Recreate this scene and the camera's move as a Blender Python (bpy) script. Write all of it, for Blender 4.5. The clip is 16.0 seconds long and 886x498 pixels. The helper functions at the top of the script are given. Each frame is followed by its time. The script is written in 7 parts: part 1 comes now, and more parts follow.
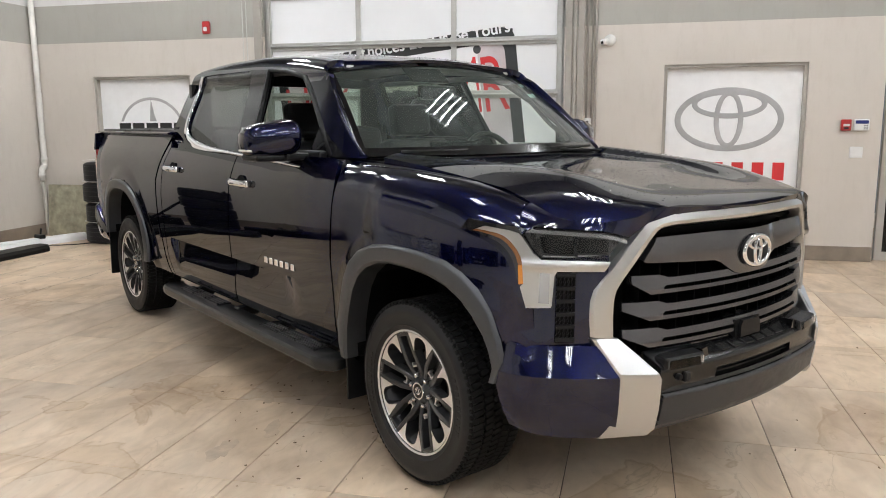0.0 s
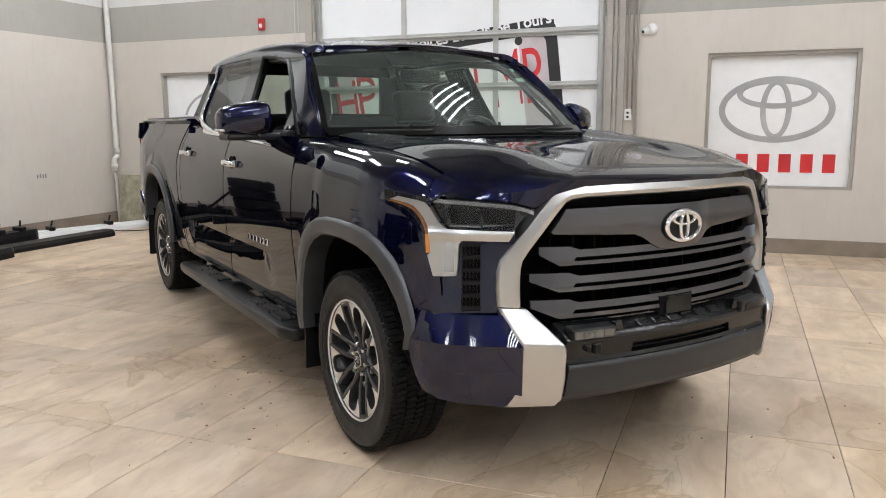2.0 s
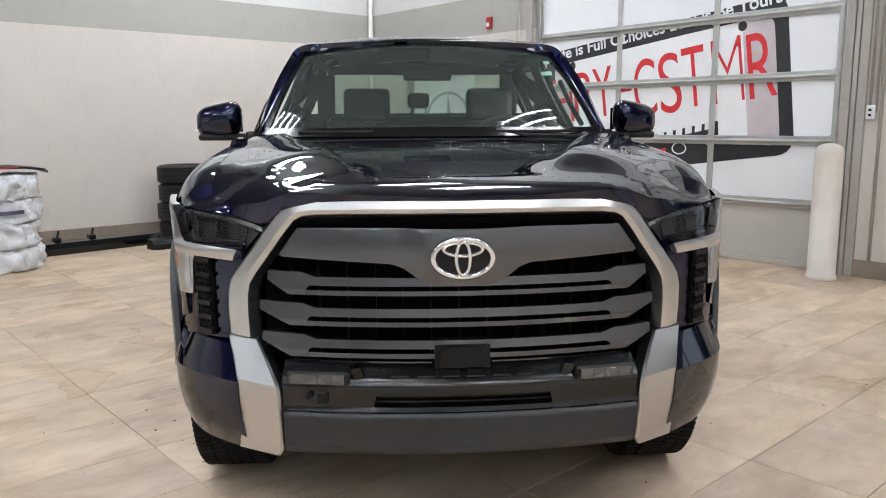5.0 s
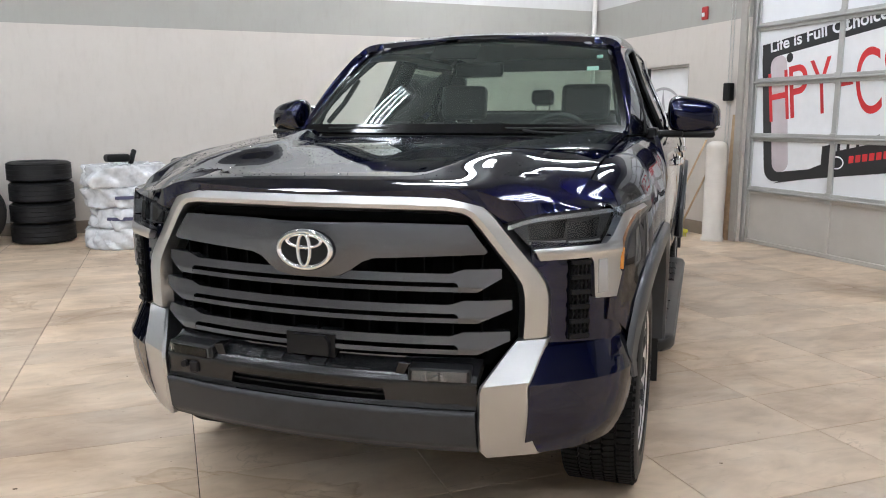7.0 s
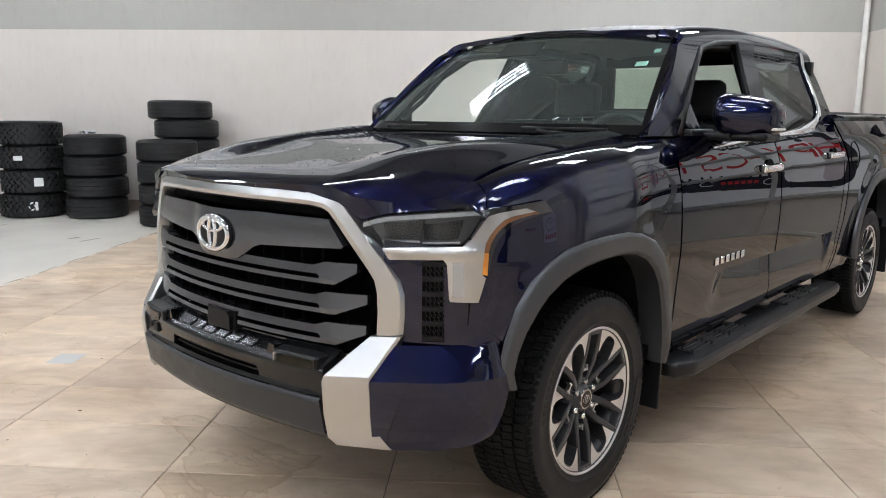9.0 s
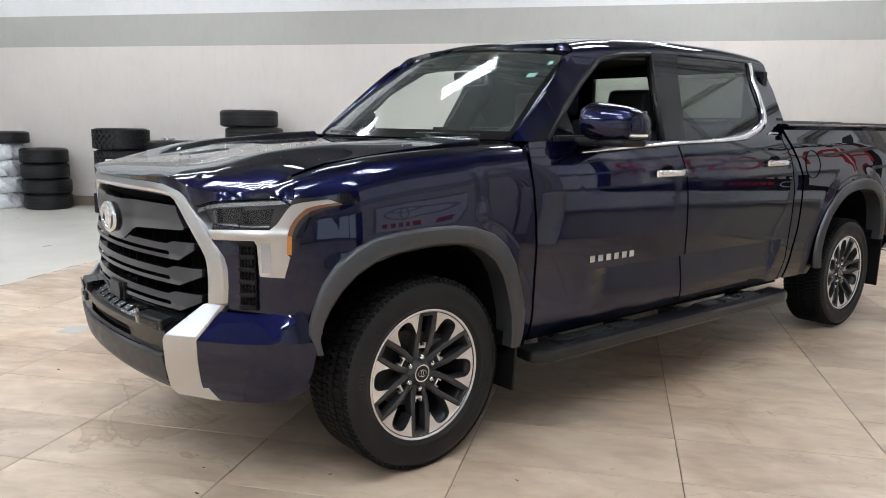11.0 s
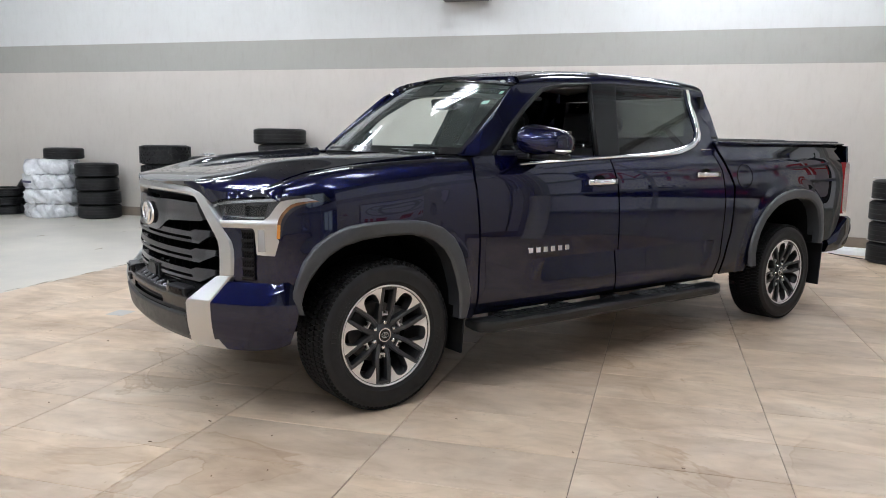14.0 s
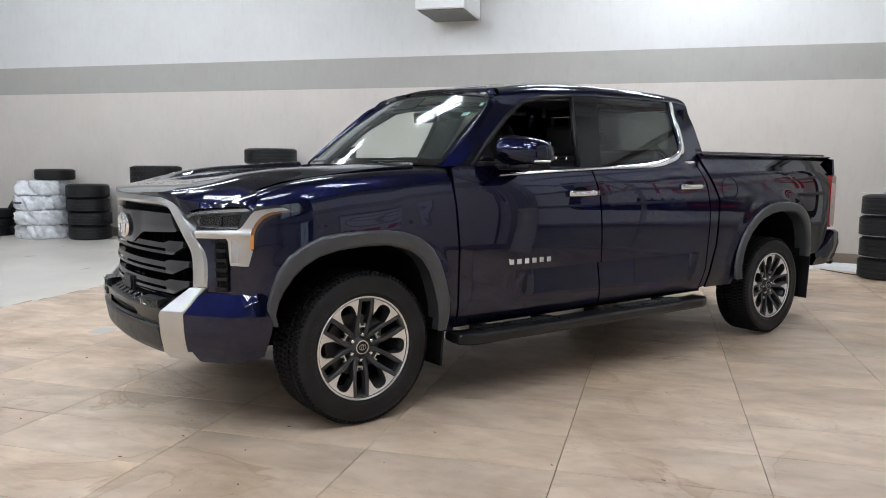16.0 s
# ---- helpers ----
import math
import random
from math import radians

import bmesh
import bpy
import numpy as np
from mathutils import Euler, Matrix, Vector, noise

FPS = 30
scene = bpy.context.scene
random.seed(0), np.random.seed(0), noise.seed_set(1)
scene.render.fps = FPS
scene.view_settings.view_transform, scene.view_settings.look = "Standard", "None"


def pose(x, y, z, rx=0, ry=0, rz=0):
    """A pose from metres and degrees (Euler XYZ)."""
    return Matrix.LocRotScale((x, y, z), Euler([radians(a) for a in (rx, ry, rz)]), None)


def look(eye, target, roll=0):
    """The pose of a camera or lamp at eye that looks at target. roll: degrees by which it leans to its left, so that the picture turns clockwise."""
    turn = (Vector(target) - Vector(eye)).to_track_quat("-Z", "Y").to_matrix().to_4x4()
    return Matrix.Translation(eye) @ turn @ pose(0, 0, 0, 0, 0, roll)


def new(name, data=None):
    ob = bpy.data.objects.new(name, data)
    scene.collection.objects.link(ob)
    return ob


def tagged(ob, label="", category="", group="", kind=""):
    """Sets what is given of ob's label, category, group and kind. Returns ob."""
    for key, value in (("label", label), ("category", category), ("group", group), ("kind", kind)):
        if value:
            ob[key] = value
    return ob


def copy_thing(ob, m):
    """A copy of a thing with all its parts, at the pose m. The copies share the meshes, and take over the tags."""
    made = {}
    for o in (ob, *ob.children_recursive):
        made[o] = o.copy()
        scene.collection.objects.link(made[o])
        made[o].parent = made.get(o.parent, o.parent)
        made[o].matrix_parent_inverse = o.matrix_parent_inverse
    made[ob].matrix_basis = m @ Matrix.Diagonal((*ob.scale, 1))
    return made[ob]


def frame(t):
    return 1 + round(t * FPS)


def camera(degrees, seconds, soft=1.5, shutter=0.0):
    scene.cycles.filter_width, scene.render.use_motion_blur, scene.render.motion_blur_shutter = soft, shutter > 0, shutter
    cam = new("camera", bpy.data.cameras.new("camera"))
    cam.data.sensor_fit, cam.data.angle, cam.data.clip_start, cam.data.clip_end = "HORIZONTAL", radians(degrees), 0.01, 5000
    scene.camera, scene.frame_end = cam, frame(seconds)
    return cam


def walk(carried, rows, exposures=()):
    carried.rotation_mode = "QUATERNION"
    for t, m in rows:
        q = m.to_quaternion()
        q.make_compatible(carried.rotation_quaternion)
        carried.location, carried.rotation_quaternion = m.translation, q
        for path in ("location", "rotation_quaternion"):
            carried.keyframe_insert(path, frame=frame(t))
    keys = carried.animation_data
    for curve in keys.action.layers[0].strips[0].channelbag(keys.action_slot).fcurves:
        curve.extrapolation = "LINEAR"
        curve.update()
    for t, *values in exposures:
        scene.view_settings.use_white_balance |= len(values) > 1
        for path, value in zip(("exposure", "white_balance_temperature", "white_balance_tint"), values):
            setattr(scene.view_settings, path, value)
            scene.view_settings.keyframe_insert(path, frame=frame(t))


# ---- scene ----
cam = camera(59.8, 16.0, soft=1.0)
PATH = [
    (0, (-2.67, -2.41, 1.464), (-1.452, -0.858, 1.139), -0.3),
    (0.5, (-2.673, -2.403, 1.448), (-1.468, -0.84, 1.123), -0.4),
    (1, (-2.616, -2.451, 1.425), (-1.426, -0.876, 1.101), -0.4),
    (1.5, (-2.432, -2.669, 1.412), (-1.317, -1.039, 1.092), -0.5),
    (2, (-2.209, -2.852, 1.368), (-1.19, -1.162, 1.044), -0.4),
    (2.5, (-1.883, -2.847, 1.381), (-0.951, -1.109, 1.049), -0.2),
    (3, (-1.57, -2.87, 1.352), (-0.749, -1.077, 1.018), -0.2),
    (3.2, (-1.418, -2.909, 1.357), (-0.653, -1.091, 1.023), -0.2),
    (5.3, (-0.017, -3.063, 1.371), (0.005, -1.09, 1.046), -0.2),
    (5.5, (0.104, -3.05, 1.348), (0.058, -1.078, 1.02), -0.1),
    (6, (0.448, -2.977, 1.374), (0.218, -1.018, 1.044), -0.1),
    (6.5, (0.804, -2.984, 1.358), (0.381, -1.057, 1.029), -0.1),
    (7, (1.106, -2.918, 1.367), (0.482, -1.047, 1.038), -0.0),
    (7.5, (1.411, -2.75, 1.381), (0.548, -0.977, 1.048), 0.0),
    (8, (1.707, -2.661, 1.371), (0.644, -1.001, 1.03), 0.5),
    (8.5, (2.03, -2.519, 1.403), (0.823, -0.961, 1.063), 0.4),
    (9, (2.259, -2.294, 1.382), (0.951, -0.82, 1.039), 0.6),
    (9.5, (2.495, -2.095, 1.375), (1.112, -0.691, 1.032), 0.6),
    (9.7, (2.604, -2.02, 1.381), (1.198, -0.639, 1.04), 0.6),
    (11.8, (3.608, -1.755, 1.364), (2.041, -0.552, 1.051), 0.9),
    (12, (3.696, -1.734, 1.357), (2.125, -0.537, 1.045), 0.9),
    (12.5, (3.92, -1.73, 1.397), (2.335, -0.548, 1.093), 0.9),
    (13, (4.048, -1.83, 1.398), (2.456, -0.657, 1.099), 0.9),
    (13.5, (4.111, -1.955, 1.388), (2.516, -0.783, 1.097), 0.9),
    (14, (4.198, -2.049, 1.386), (2.601, -0.877, 1.107), 0.8),
    (14.5, (4.26, -1.988, 1.382), (2.662, -0.814, 1.121), 0.7),
    (15, (4.225, -1.95, 1.328), (2.628, -0.772, 1.083), 0.6),
    (15.5, (4.233, -1.956, 1.313), (2.633, -0.778, 1.085), 0.5),
    (16, (4.231, -1.946, 1.32), (2.631, -0.766, 1.1), 0.5),
]

walk(cam, [(t, look(eye, target, roll)) for t, eye, target, roll in PATH],
     [(0.0, 0.0, 6500, 10), (1.5, 0.0, 6450, 10), (3.0, 0.0, 6300, 10), (5.5, 0.0, 6120, 10), (8.0, 0.0, 6100, 10), (9.5, 0.07, 6060, 10), (12.0, 0.10, 6030, 10), (14.0, -0.02, 6020, 10), (16.0, -0.12, 5980, 10)])
scene.view_settings.exposure = 0.0

# the room lies turned against the truck: u runs to the roller-door wall, v to the long tyre wall
TURN = 38.03
ROOM = pose(0, 0, 0, 0, 0, TURN)
UA, VB = 5.16, 7.37          # faces of the two walls in view
LONG = ROOM @ pose(0, 0.10, 0)     # things along the tyre wall
SHORT = ROOM @ Matrix.Translation((0, 0.10, 0)) @ Matrix.Diagonal((1, 1.015, 0.992, 1))    # things along the roller-door wall
U0, V0 = -13.0, -8.0         # faces of the two walls behind the camera
BAND0, BAND1, TOP = 2.472, 2.947, 5.2

# ---- world and lamps ----
world = bpy.data.worlds.new("world")
world.use_nodes = True
scene.world = world
world.node_tree.nodes["Background"].inputs[0].default_value = (0.5, 0.55, 0.6, 1)
world.node_tree.nodes["Background"].inputs[1].default_value = 0.3
TUBE_POWER = 52.5


# ---- materials ----
def nodes_of(name):
    m = bpy.data.materials.new(name)
    m.use_nodes = True
    t = m.node_tree
    return m, t, t.nodes["Principled BSDF"]


def link(t, a, b):
    t.links.new(a, b)


def noise_tex(t, scale, detail=4.0, rough=0.6, stretch=None, coord="Object"):
    c = t.nodes.new("ShaderNodeTexCoord")
    n = t.nodes.new("ShaderNodeTexNoise")
    n.inputs["Scale"].default_value, n.inputs["Detail"].default_value, n.inputs["Roughness"].default_value = scale, detail, rough
    if stretch:
        mp = t.nodes.new("ShaderNodeMapping")
        mp.inputs["Scale"].default_value = stretch
        link(t, c.outputs[coord], mp.inputs["Vector"])
        link(t, mp.outputs[0], n.inputs["Vector"])
    else:
        link(t, c.outputs[coord], n.inputs["Vector"])
    return n


def ramp(t, src, stops):
    r = t.nodes.new("ShaderNodeValToRGB")
    els = r.color_ramp.elements
    while len(els) < len(stops):
        els.new(0.5)
    for e, (p, col) in zip(els, stops):
        e.position, e.color = p, (*col, 1) if len(col) == 3 else col
    link(t, src, r.inputs[0])
    return r


def bump(t, bsdf, src, strength, distance):
    b = t.nodes.new("ShaderNodeBump")
    b.inputs["Strength"].default_value, b.inputs["Distance"].default_value = strength, distance
    link(t, src, b.inputs["Height"])
    link(t, b.outputs[0], bsdf.inputs["Normal"])


def mat(name, col, rough=0.5, metal=0.0, vary=0.12, scale=8.0, bumps=0.0, bscale=120.0, coat=0.0, rvary=0.08, spec=0.5):
    """A material with blotches and fine grain round one base colour."""
    m, t, b = nodes_of(name)
    n = noise_tex(t, scale, 6)
    lo, hi = [c * (1 - vary) for c in col], [min(1, c * (1 + vary)) for c in col]
    r = ramp(t, n.outputs[0], [(0.3, lo), (0.7, hi)])
    link(t, r.outputs[0], b.inputs["Base Color"])
    rr = ramp(t, n.outputs[0], [(0.3, (rough - rvary,) * 3), (0.7, (rough + rvary,) * 3)])
    link(t, rr.outputs[0], b.inputs["Roughness"])
    b.inputs["Metallic"].default_value = metal
    b.inputs["Specular IOR Level"].default_value = spec
    b.inputs["Coat Weight"].default_value = coat
    b.inputs["Coat Roughness"].default_value = 0.03
    if bumps:
        bump(t, b, noise_tex(t, bscale, 3).outputs[0], bumps, 0.002)
    return m


def emitter(name, col, strength):
    m, t, b = nodes_of(name)
    b.inputs["Base Color"].default_value = (0.8, 0.8, 0.8, 1)
    b.inputs["Emission Color"].default_value = (*col, 1)
    b.inputs["Emission Strength"].default_value = strength
    return m


def wall_paint():
    """Painted block wall: beige below, a grey band, white above; faint roller marks and scuffs."""
    m, t, b = nodes_of("wall_paint")
    g = t.nodes.new("ShaderNodeNewGeometry")
    sep = t.nodes.new("ShaderNodeSeparateXYZ")
    link(t, g.outputs["Position"], sep.inputs[0])
    mp = t.nodes.new("ShaderNodeMapRange")
    mp.inputs["From Max"].default_value = 6.0
    link(t, sep.outputs[2], mp.inputs[0])
    # last stop: unseen dark zone from 4.2 m, added to darken the bonnet's reflections
    r = ramp(t, mp.outputs[0], [(0.0, (0.62, 0.575, 0.525)), (BAND0 / 6, (0.385, 0.375, 0.34)), (BAND1 / 6, (0.67, 0.67, 0.655)), (4.2 / 6, (0.20, 0.20, 0.20))])
    r.color_ramp.interpolation = "CONSTANT"
    n = noise_tex(t, 1.3, 8, 0.7)
    n2 = noise_tex(t, 14, 6, 0.7, (1, 1, 0.25))
    mx = t.nodes.new("ShaderNodeMix")
    mx.data_type, mx.blend_type = "RGBA", "MULTIPLY"
    mx.inputs[0].default_value = 1.0
    rr = ramp(t, n.outputs[0], [(0.25, (0.93, 0.925, 0.92)), (0.7, (1, 1, 1))])
    link(t, r.outputs[0], mx.inputs[6])
    link(t, rr.outputs[0], mx.inputs[7])
    mx2 = t.nodes.new("ShaderNodeMix")
    mx2.data_type, mx2.blend_type = "RGBA", "MULTIPLY"
    mx2.inputs[0].default_value = 1.0
    r3 = ramp(t, n2.outputs[0], [(0.28, (0.95, 0.945, 0.94)), (0.5, (1, 1, 1))])
    link(t, mx.outputs[2], mx2.inputs[6])
    link(t, r3.outputs[0], mx2.inputs[7])
    link(t, mx2.outputs[2], b.inputs["Base Color"])
    b.inputs["Roughness"].default_value = 0.55
    bump(t, b, noise_tex(t, 160, 3).outputs[0], 0.12, 0.001)
    return m


def tile_stone():
    """Polished sandstone-look porcelain: long streaks, thin pale veins, warm and grey clouds, each tile a little different; dull foot marks over all."""
    m, t, b = nodes_of("tile_stone")
    info = t.nodes.new("ShaderNodeObjectInfo")
    geo = t.nodes.new("ShaderNodeNewGeometry")
    add = t.nodes.new("ShaderNodeMath")
    link(t, info.outputs["Random"], add.inputs[0])
    link(t, geo.outputs["Random Per Island"], add.inputs[1])
    mul = t.nodes.new("ShaderNodeMath")
    mul.operation = "MULTIPLY"
    mul.inputs[1].default_value = 37.0
    link(t, add.outputs[0], mul.inputs[0])
    comb = t.nodes.new("ShaderNodeCombineXYZ")
    link(t, mul.outputs[0], comb.inputs[2])
    link(t, mul.outputs[0], comb.inputs[0])
    c = t.nodes.new("ShaderNodeTexCoord")
    va = t.nodes.new("ShaderNodeVectorMath")
    link(t, c.outputs["Object"], va.inputs[0])
    link(t, comb.outputs[0], va.inputs[1])

    def tex(scale, detail, stretch, turn, vec, distort=0.0):
        mp = t.nodes.new("ShaderNodeMapping")
        mp.inputs["Scale"].default_value = stretch
        mp.inputs["Rotation"].default_value = (0, 0, turn)
        link(t, vec, mp.inputs[0])
        n = t.nodes.new("ShaderNodeTexNoise")
        n.inputs["Scale"].default_value, n.inputs["Detail"].default_value, n.inputs["Distortion"].default_value = scale, detail, distort
        link(t, mp.outputs[0], n.inputs[0])
        return n

    def times(a, bb, fac=1.0, blend="MULTIPLY"):
        mx = t.nodes.new("ShaderNodeMix")
        mx.data_type, mx.blend_type = "RGBA", blend
        if isinstance(fac, float):
            mx.inputs[0].default_value = fac
        else:
            link(t, fac, mx.inputs[0])
        link(t, a, mx.inputs[6])
        if isinstance(bb, tuple):
            mx.inputs[7].default_value = (*bb, 1)
        else:
            link(t, bb, mx.inputs[7])
        return mx.outputs[2]

    streak = tex(1.5, 9, (1.0, 1.9, 1.0), 0.25, va.outputs[0], 1.6)
    col = ramp(t, streak.outputs[0], [(0.28, (0.54, 0.415, 0.300)), (0.44, (0.63, 0.495, 0.365)), (0.58, (0.675, 0.540, 0.410)), (0.74, (0.72, 0.605, 0.475))]).outputs[0]
    fine = tex(3.4, 9, (1.0, 2.3, 1.0), 0.3, va.outputs[0], 2.2)
    col = times(col, ramp(t, fine.outputs[0], [(0.36, (0.94, 0.93, 0.92)), (0.5, (1, 1, 1)), (0.66, (1.04, 1.04, 1.035))]).outputs[0])
    cloud = tex(1.9, 5, (1, 1.6, 1), 0.5, va.outputs[0], 0.4)
    col = times(col, ramp(t, cloud.outputs[0], [(0.34, (0.82, 0.80, 0.78)), (0.50, (0.97, 0.965, 0.96)), (0.66, (1.07, 1.07, 1.07))]).outputs[0])
    vein = tex(1.2, 6, (1.0, 2.6, 1.0), 0.32, va.outputs[0], 1.6)
    ridge = ramp(t, vein.outputs[0], [(0.482, (0, 0, 0)), (0.499, (1, 1, 1)), (0.506, (0, 0, 0))])
    where = ramp(t, tex(1.3, 2, (1, 1, 1), 0.0, va.outputs[0]).outputs[0], [(0.48, (0, 0, 0)), (0.62, (0.8, 0.8, 0.8))])
    col = times(col, (0.50, 0.38, 0.265), times(ridge.outputs[0], where.outputs[0]), "MIX")
    tone = ramp(t, info.outputs["Random"], [(0.0, (0.88, 0.875, 0.88)), (0.5, (0.98, 0.97, 0.96)), (1.0, (1.07, 1.06, 1.04))])
    col = times(col, tone.outputs[0])
    dirt = tex(0.9, 9, (1, 1, 1), 0.0, geo.outputs["Position"], 0.6)
    col = times(col, ramp(t, dirt.outputs[0], [(0.30, (0.70, 0.65, 0.60)), (0.47, (1, 1, 1))]).outputs[0])
    # dried puddles: a brown tide line with a faint film inside it
    pool = tex(1.15, 5, (1, 1, 1), 0.7, geo.outputs["Position"], 1.1)
    tide = ramp(t, pool.outputs[0], [(0.560, (1, 1, 1)), (0.572, (0.78, 0.71, 0.62)), (0.588, (0.91, 0.88, 0.83)), (0.70, (0.97, 0.955, 0.94))])
    some = ramp(t, tex(0.55, 2, (1, 1, 1), 0.2, geo.outputs["Position"]).outputs[0], [(0.44, (0, 0, 0)), (0.58, (1, 1, 1))])
    col = times(col, tide.outputs[0], some.outputs[0])
    speck = tex(26, 3, (1, 1, 1), 0.0, geo.outputs["Position"])
    col = times(col, ramp(t, speck.outputs[0], [(0.25, (0.80, 0.77, 0.74)), (0.33, (1, 1, 1))]).outputs[0])
    link(t, col, b.inputs["Base Color"])
    link(t, ramp(t, dirt.outputs[0], [(0.3, (0.52,) * 3), (0.7, (0.36,) * 3)]).outputs[0], b.inputs["Roughness"])
    bump(t, b, streak.outputs[0], 0.06, 0.002)
    return m


def car_paint():
    """Deep navy metallic paint under clear coat."""
    m, t, b = nodes_of("car_paint")
    n = noise_tex(t, 900, 2)
    r = ramp(t, n.outputs[0], [(0.35, (0.0019, 0.0031, 0.0220)), (0.7, (0.0034, 0.0055, 0.0425))])
    link(t, r.outputs[0], b.inputs["Base Color"])
    b.inputs["Metallic"].default_value = 0.9
    b.inputs["Specular IOR Level"].default_value = 0.0
    b.inputs["Roughness"].default_value = 0.30
    b.inputs["Specular Tint"].default_value = (0.03, 0.04, 0.16, 1)
    b.inputs["Coat Weight"].default_value = 1.0
    b.inputs["Coat Roughness"].default_value = 0.008
    b.inputs["Coat IOR"].default_value = 1.53
    return m


def glass(name, tint, rough=0.0, haze=0.0):
    m, t, b = nodes_of(name)
    out = t.nodes["Material Output"]
    tr = t.nodes.new("ShaderNodeBsdfTransparent")
    tr.inputs[0].default_value = (*tint, 1)
    gl = t.nodes.new("ShaderNodeBsdfGlossy")
    gl.inputs["Roughness"].default_value = rough
    fr = t.nodes.new("ShaderNodeFresnel")
    fr.inputs[0].default_value = 1.52
    mx = t.nodes.new("ShaderNodeMixShader")
    link(t, fr.outputs[0], mx.inputs[0])
    link(t, tr.outputs[0], mx.inputs[1])
    link(t, gl.outputs[0], mx.inputs[2])
    last = mx
    # pale green diffuse share that imitates hazy reflections on the glass
    if haze:
        df = t.nodes.new("ShaderNodeBsdfDiffuse")
        df.inputs[0].default_value = (0.62, 0.72, 0.66, 1)
        last = t.nodes.new("ShaderNodeMixShader")
        last.inputs[0].default_value = haze
        link(t, mx.outputs[0], last.inputs[1])
        link(t, df.outputs[0], last.inputs[2])
    link(t, last.outputs[0], out.inputs[0])
    return m


WALL = wall_paint()
TILE = tile_stone()
GROUT = mat("grout", (0.06, 0.045, 0.034), 0.9, vary=0.25, scale=20)
CONCRETE = mat("white_concrete", (0.64, 0.605, 0.54), 0.45, vary=0.13, scale=1.2, bumps=0.1, bscale=60)
CEILING = mat("ceiling_paint", (0.17, 0.17, 0.168), 0.8, vary=0.1)
SKIRT = mat("skirting_tile", (0.24, 0.195, 0.155), 0.5, vary=0.15, scale=6)
WHITE = mat("white_paint", (0.78, 0.78, 0.77), 0.45, vary=0.04)
PANEWHITE = mat("pane_film_white", (0.86, 0.87, 0.89), 0.32, vary=0.02, scale=2, rvary=0.01)
ALU = mat("brushed_aluminium", (0.50, 0.50, 0.48), 0.45, 0.5, vary=0.12, scale=5)
DOORGREY = mat("door_panel_beige", (0.50, 0.475, 0.435), 0.5, vary=0.06, scale=3)
FRAME = mat("frame_taupe", (0.36, 0.335, 0.30), 0.5, vary=0.08)
BLACK = mat("black_plastic", (0.0065, 0.0065, 0.007), 0.42, spec=0.25, vary=0.3, bumps=0.15, bscale=300)
RUBBER = mat("tyre_rubber", (0.0115, 0.0115, 0.0122), 0.48, spec=0.3, vary=0.3, scale=14, bumps=0.2, bscale=200)
# darker, duller copy of the tyre rubber: shade on the treads in its colour
TREAD = mat("tread_rubber_shaded", (0.0085, 0.0085, 0.0088), 0.75, spec=0.15, vary=0.4, scale=20, bumps=0.2, bscale=200)
RED = mat("red_print", (0.62, 0.03, 0.035), 0.4, vary=0.06)
REDGLOSS = mat("red_plastic", (0.40, 0.02, 0.02), 0.40, vary=0.08)
TUBE = emitter("tube_glow", (0.96, 0.98, 1.0), TUBE_POWER)
PAINT = car_paint()


# ---- mesh helpers ----
def part(name, bm, material, parent=None, label="", smooth=False, m=None):
    """Links a bmesh as one mesh object, under a thing or under a part."""
    me = bpy.data.meshes.new(name)
    bm.normal_update()
    bm.to_mesh(me)
    bm.free()
    if smooth:
        me.shade_smooth()
    for q in material if isinstance(material, (list, tuple)) else (material,):
        me.materials.append(q)
    ob = new(name, me)
    if parent:
        ob.parent = parent
    if m is not None:
        ob.matrix_basis = m
    if label:
        ob["label"] = label
    return ob


def thing(name, m, label, category, group="", kind=""):
    e = new(name)
    e.empty_display_size = 0.1
    e.matrix_basis = m
    return tagged(e, label, category, group, kind)


def add_box(bm, x0, x1, y0, y1, z0, z1, bevel=0.0, mi=0, m=None, seg=1):
    r = bmesh.ops.create_cube(bm, size=1.0)
    vs = r["verts"]
    for v in vs:
        v.co = Vector(((x0 + x1) / 2 + v.co.x * (x1 - x0), (y0 + y1) / 2 + v.co.y * (y1 - y0), (z0 + z1) / 2 + v.co.z * (z1 - z0)))
    fs = list({f for v in vs for f in v.link_faces})
    if bevel:
        es = list({e for v in vs for e in v.link_edges})
        rb = bmesh.ops.bevel(bm, geom=es, offset=bevel, segments=seg, affect="EDGES", profile=0.5)
        fs = list(set(rb["faces"]) | {f for f in fs if f.is_valid})
        vs = list({v for f in fs for v in f.verts})
    for f in fs:
        f.material_index = mi
    if m is not None:
        bmesh.ops.transform(bm, matrix=m, verts=vs)
    return vs


def boxm(*a, **k):
    bm = bmesh.new()
    add_box(bm, *a, **k)
    return bm


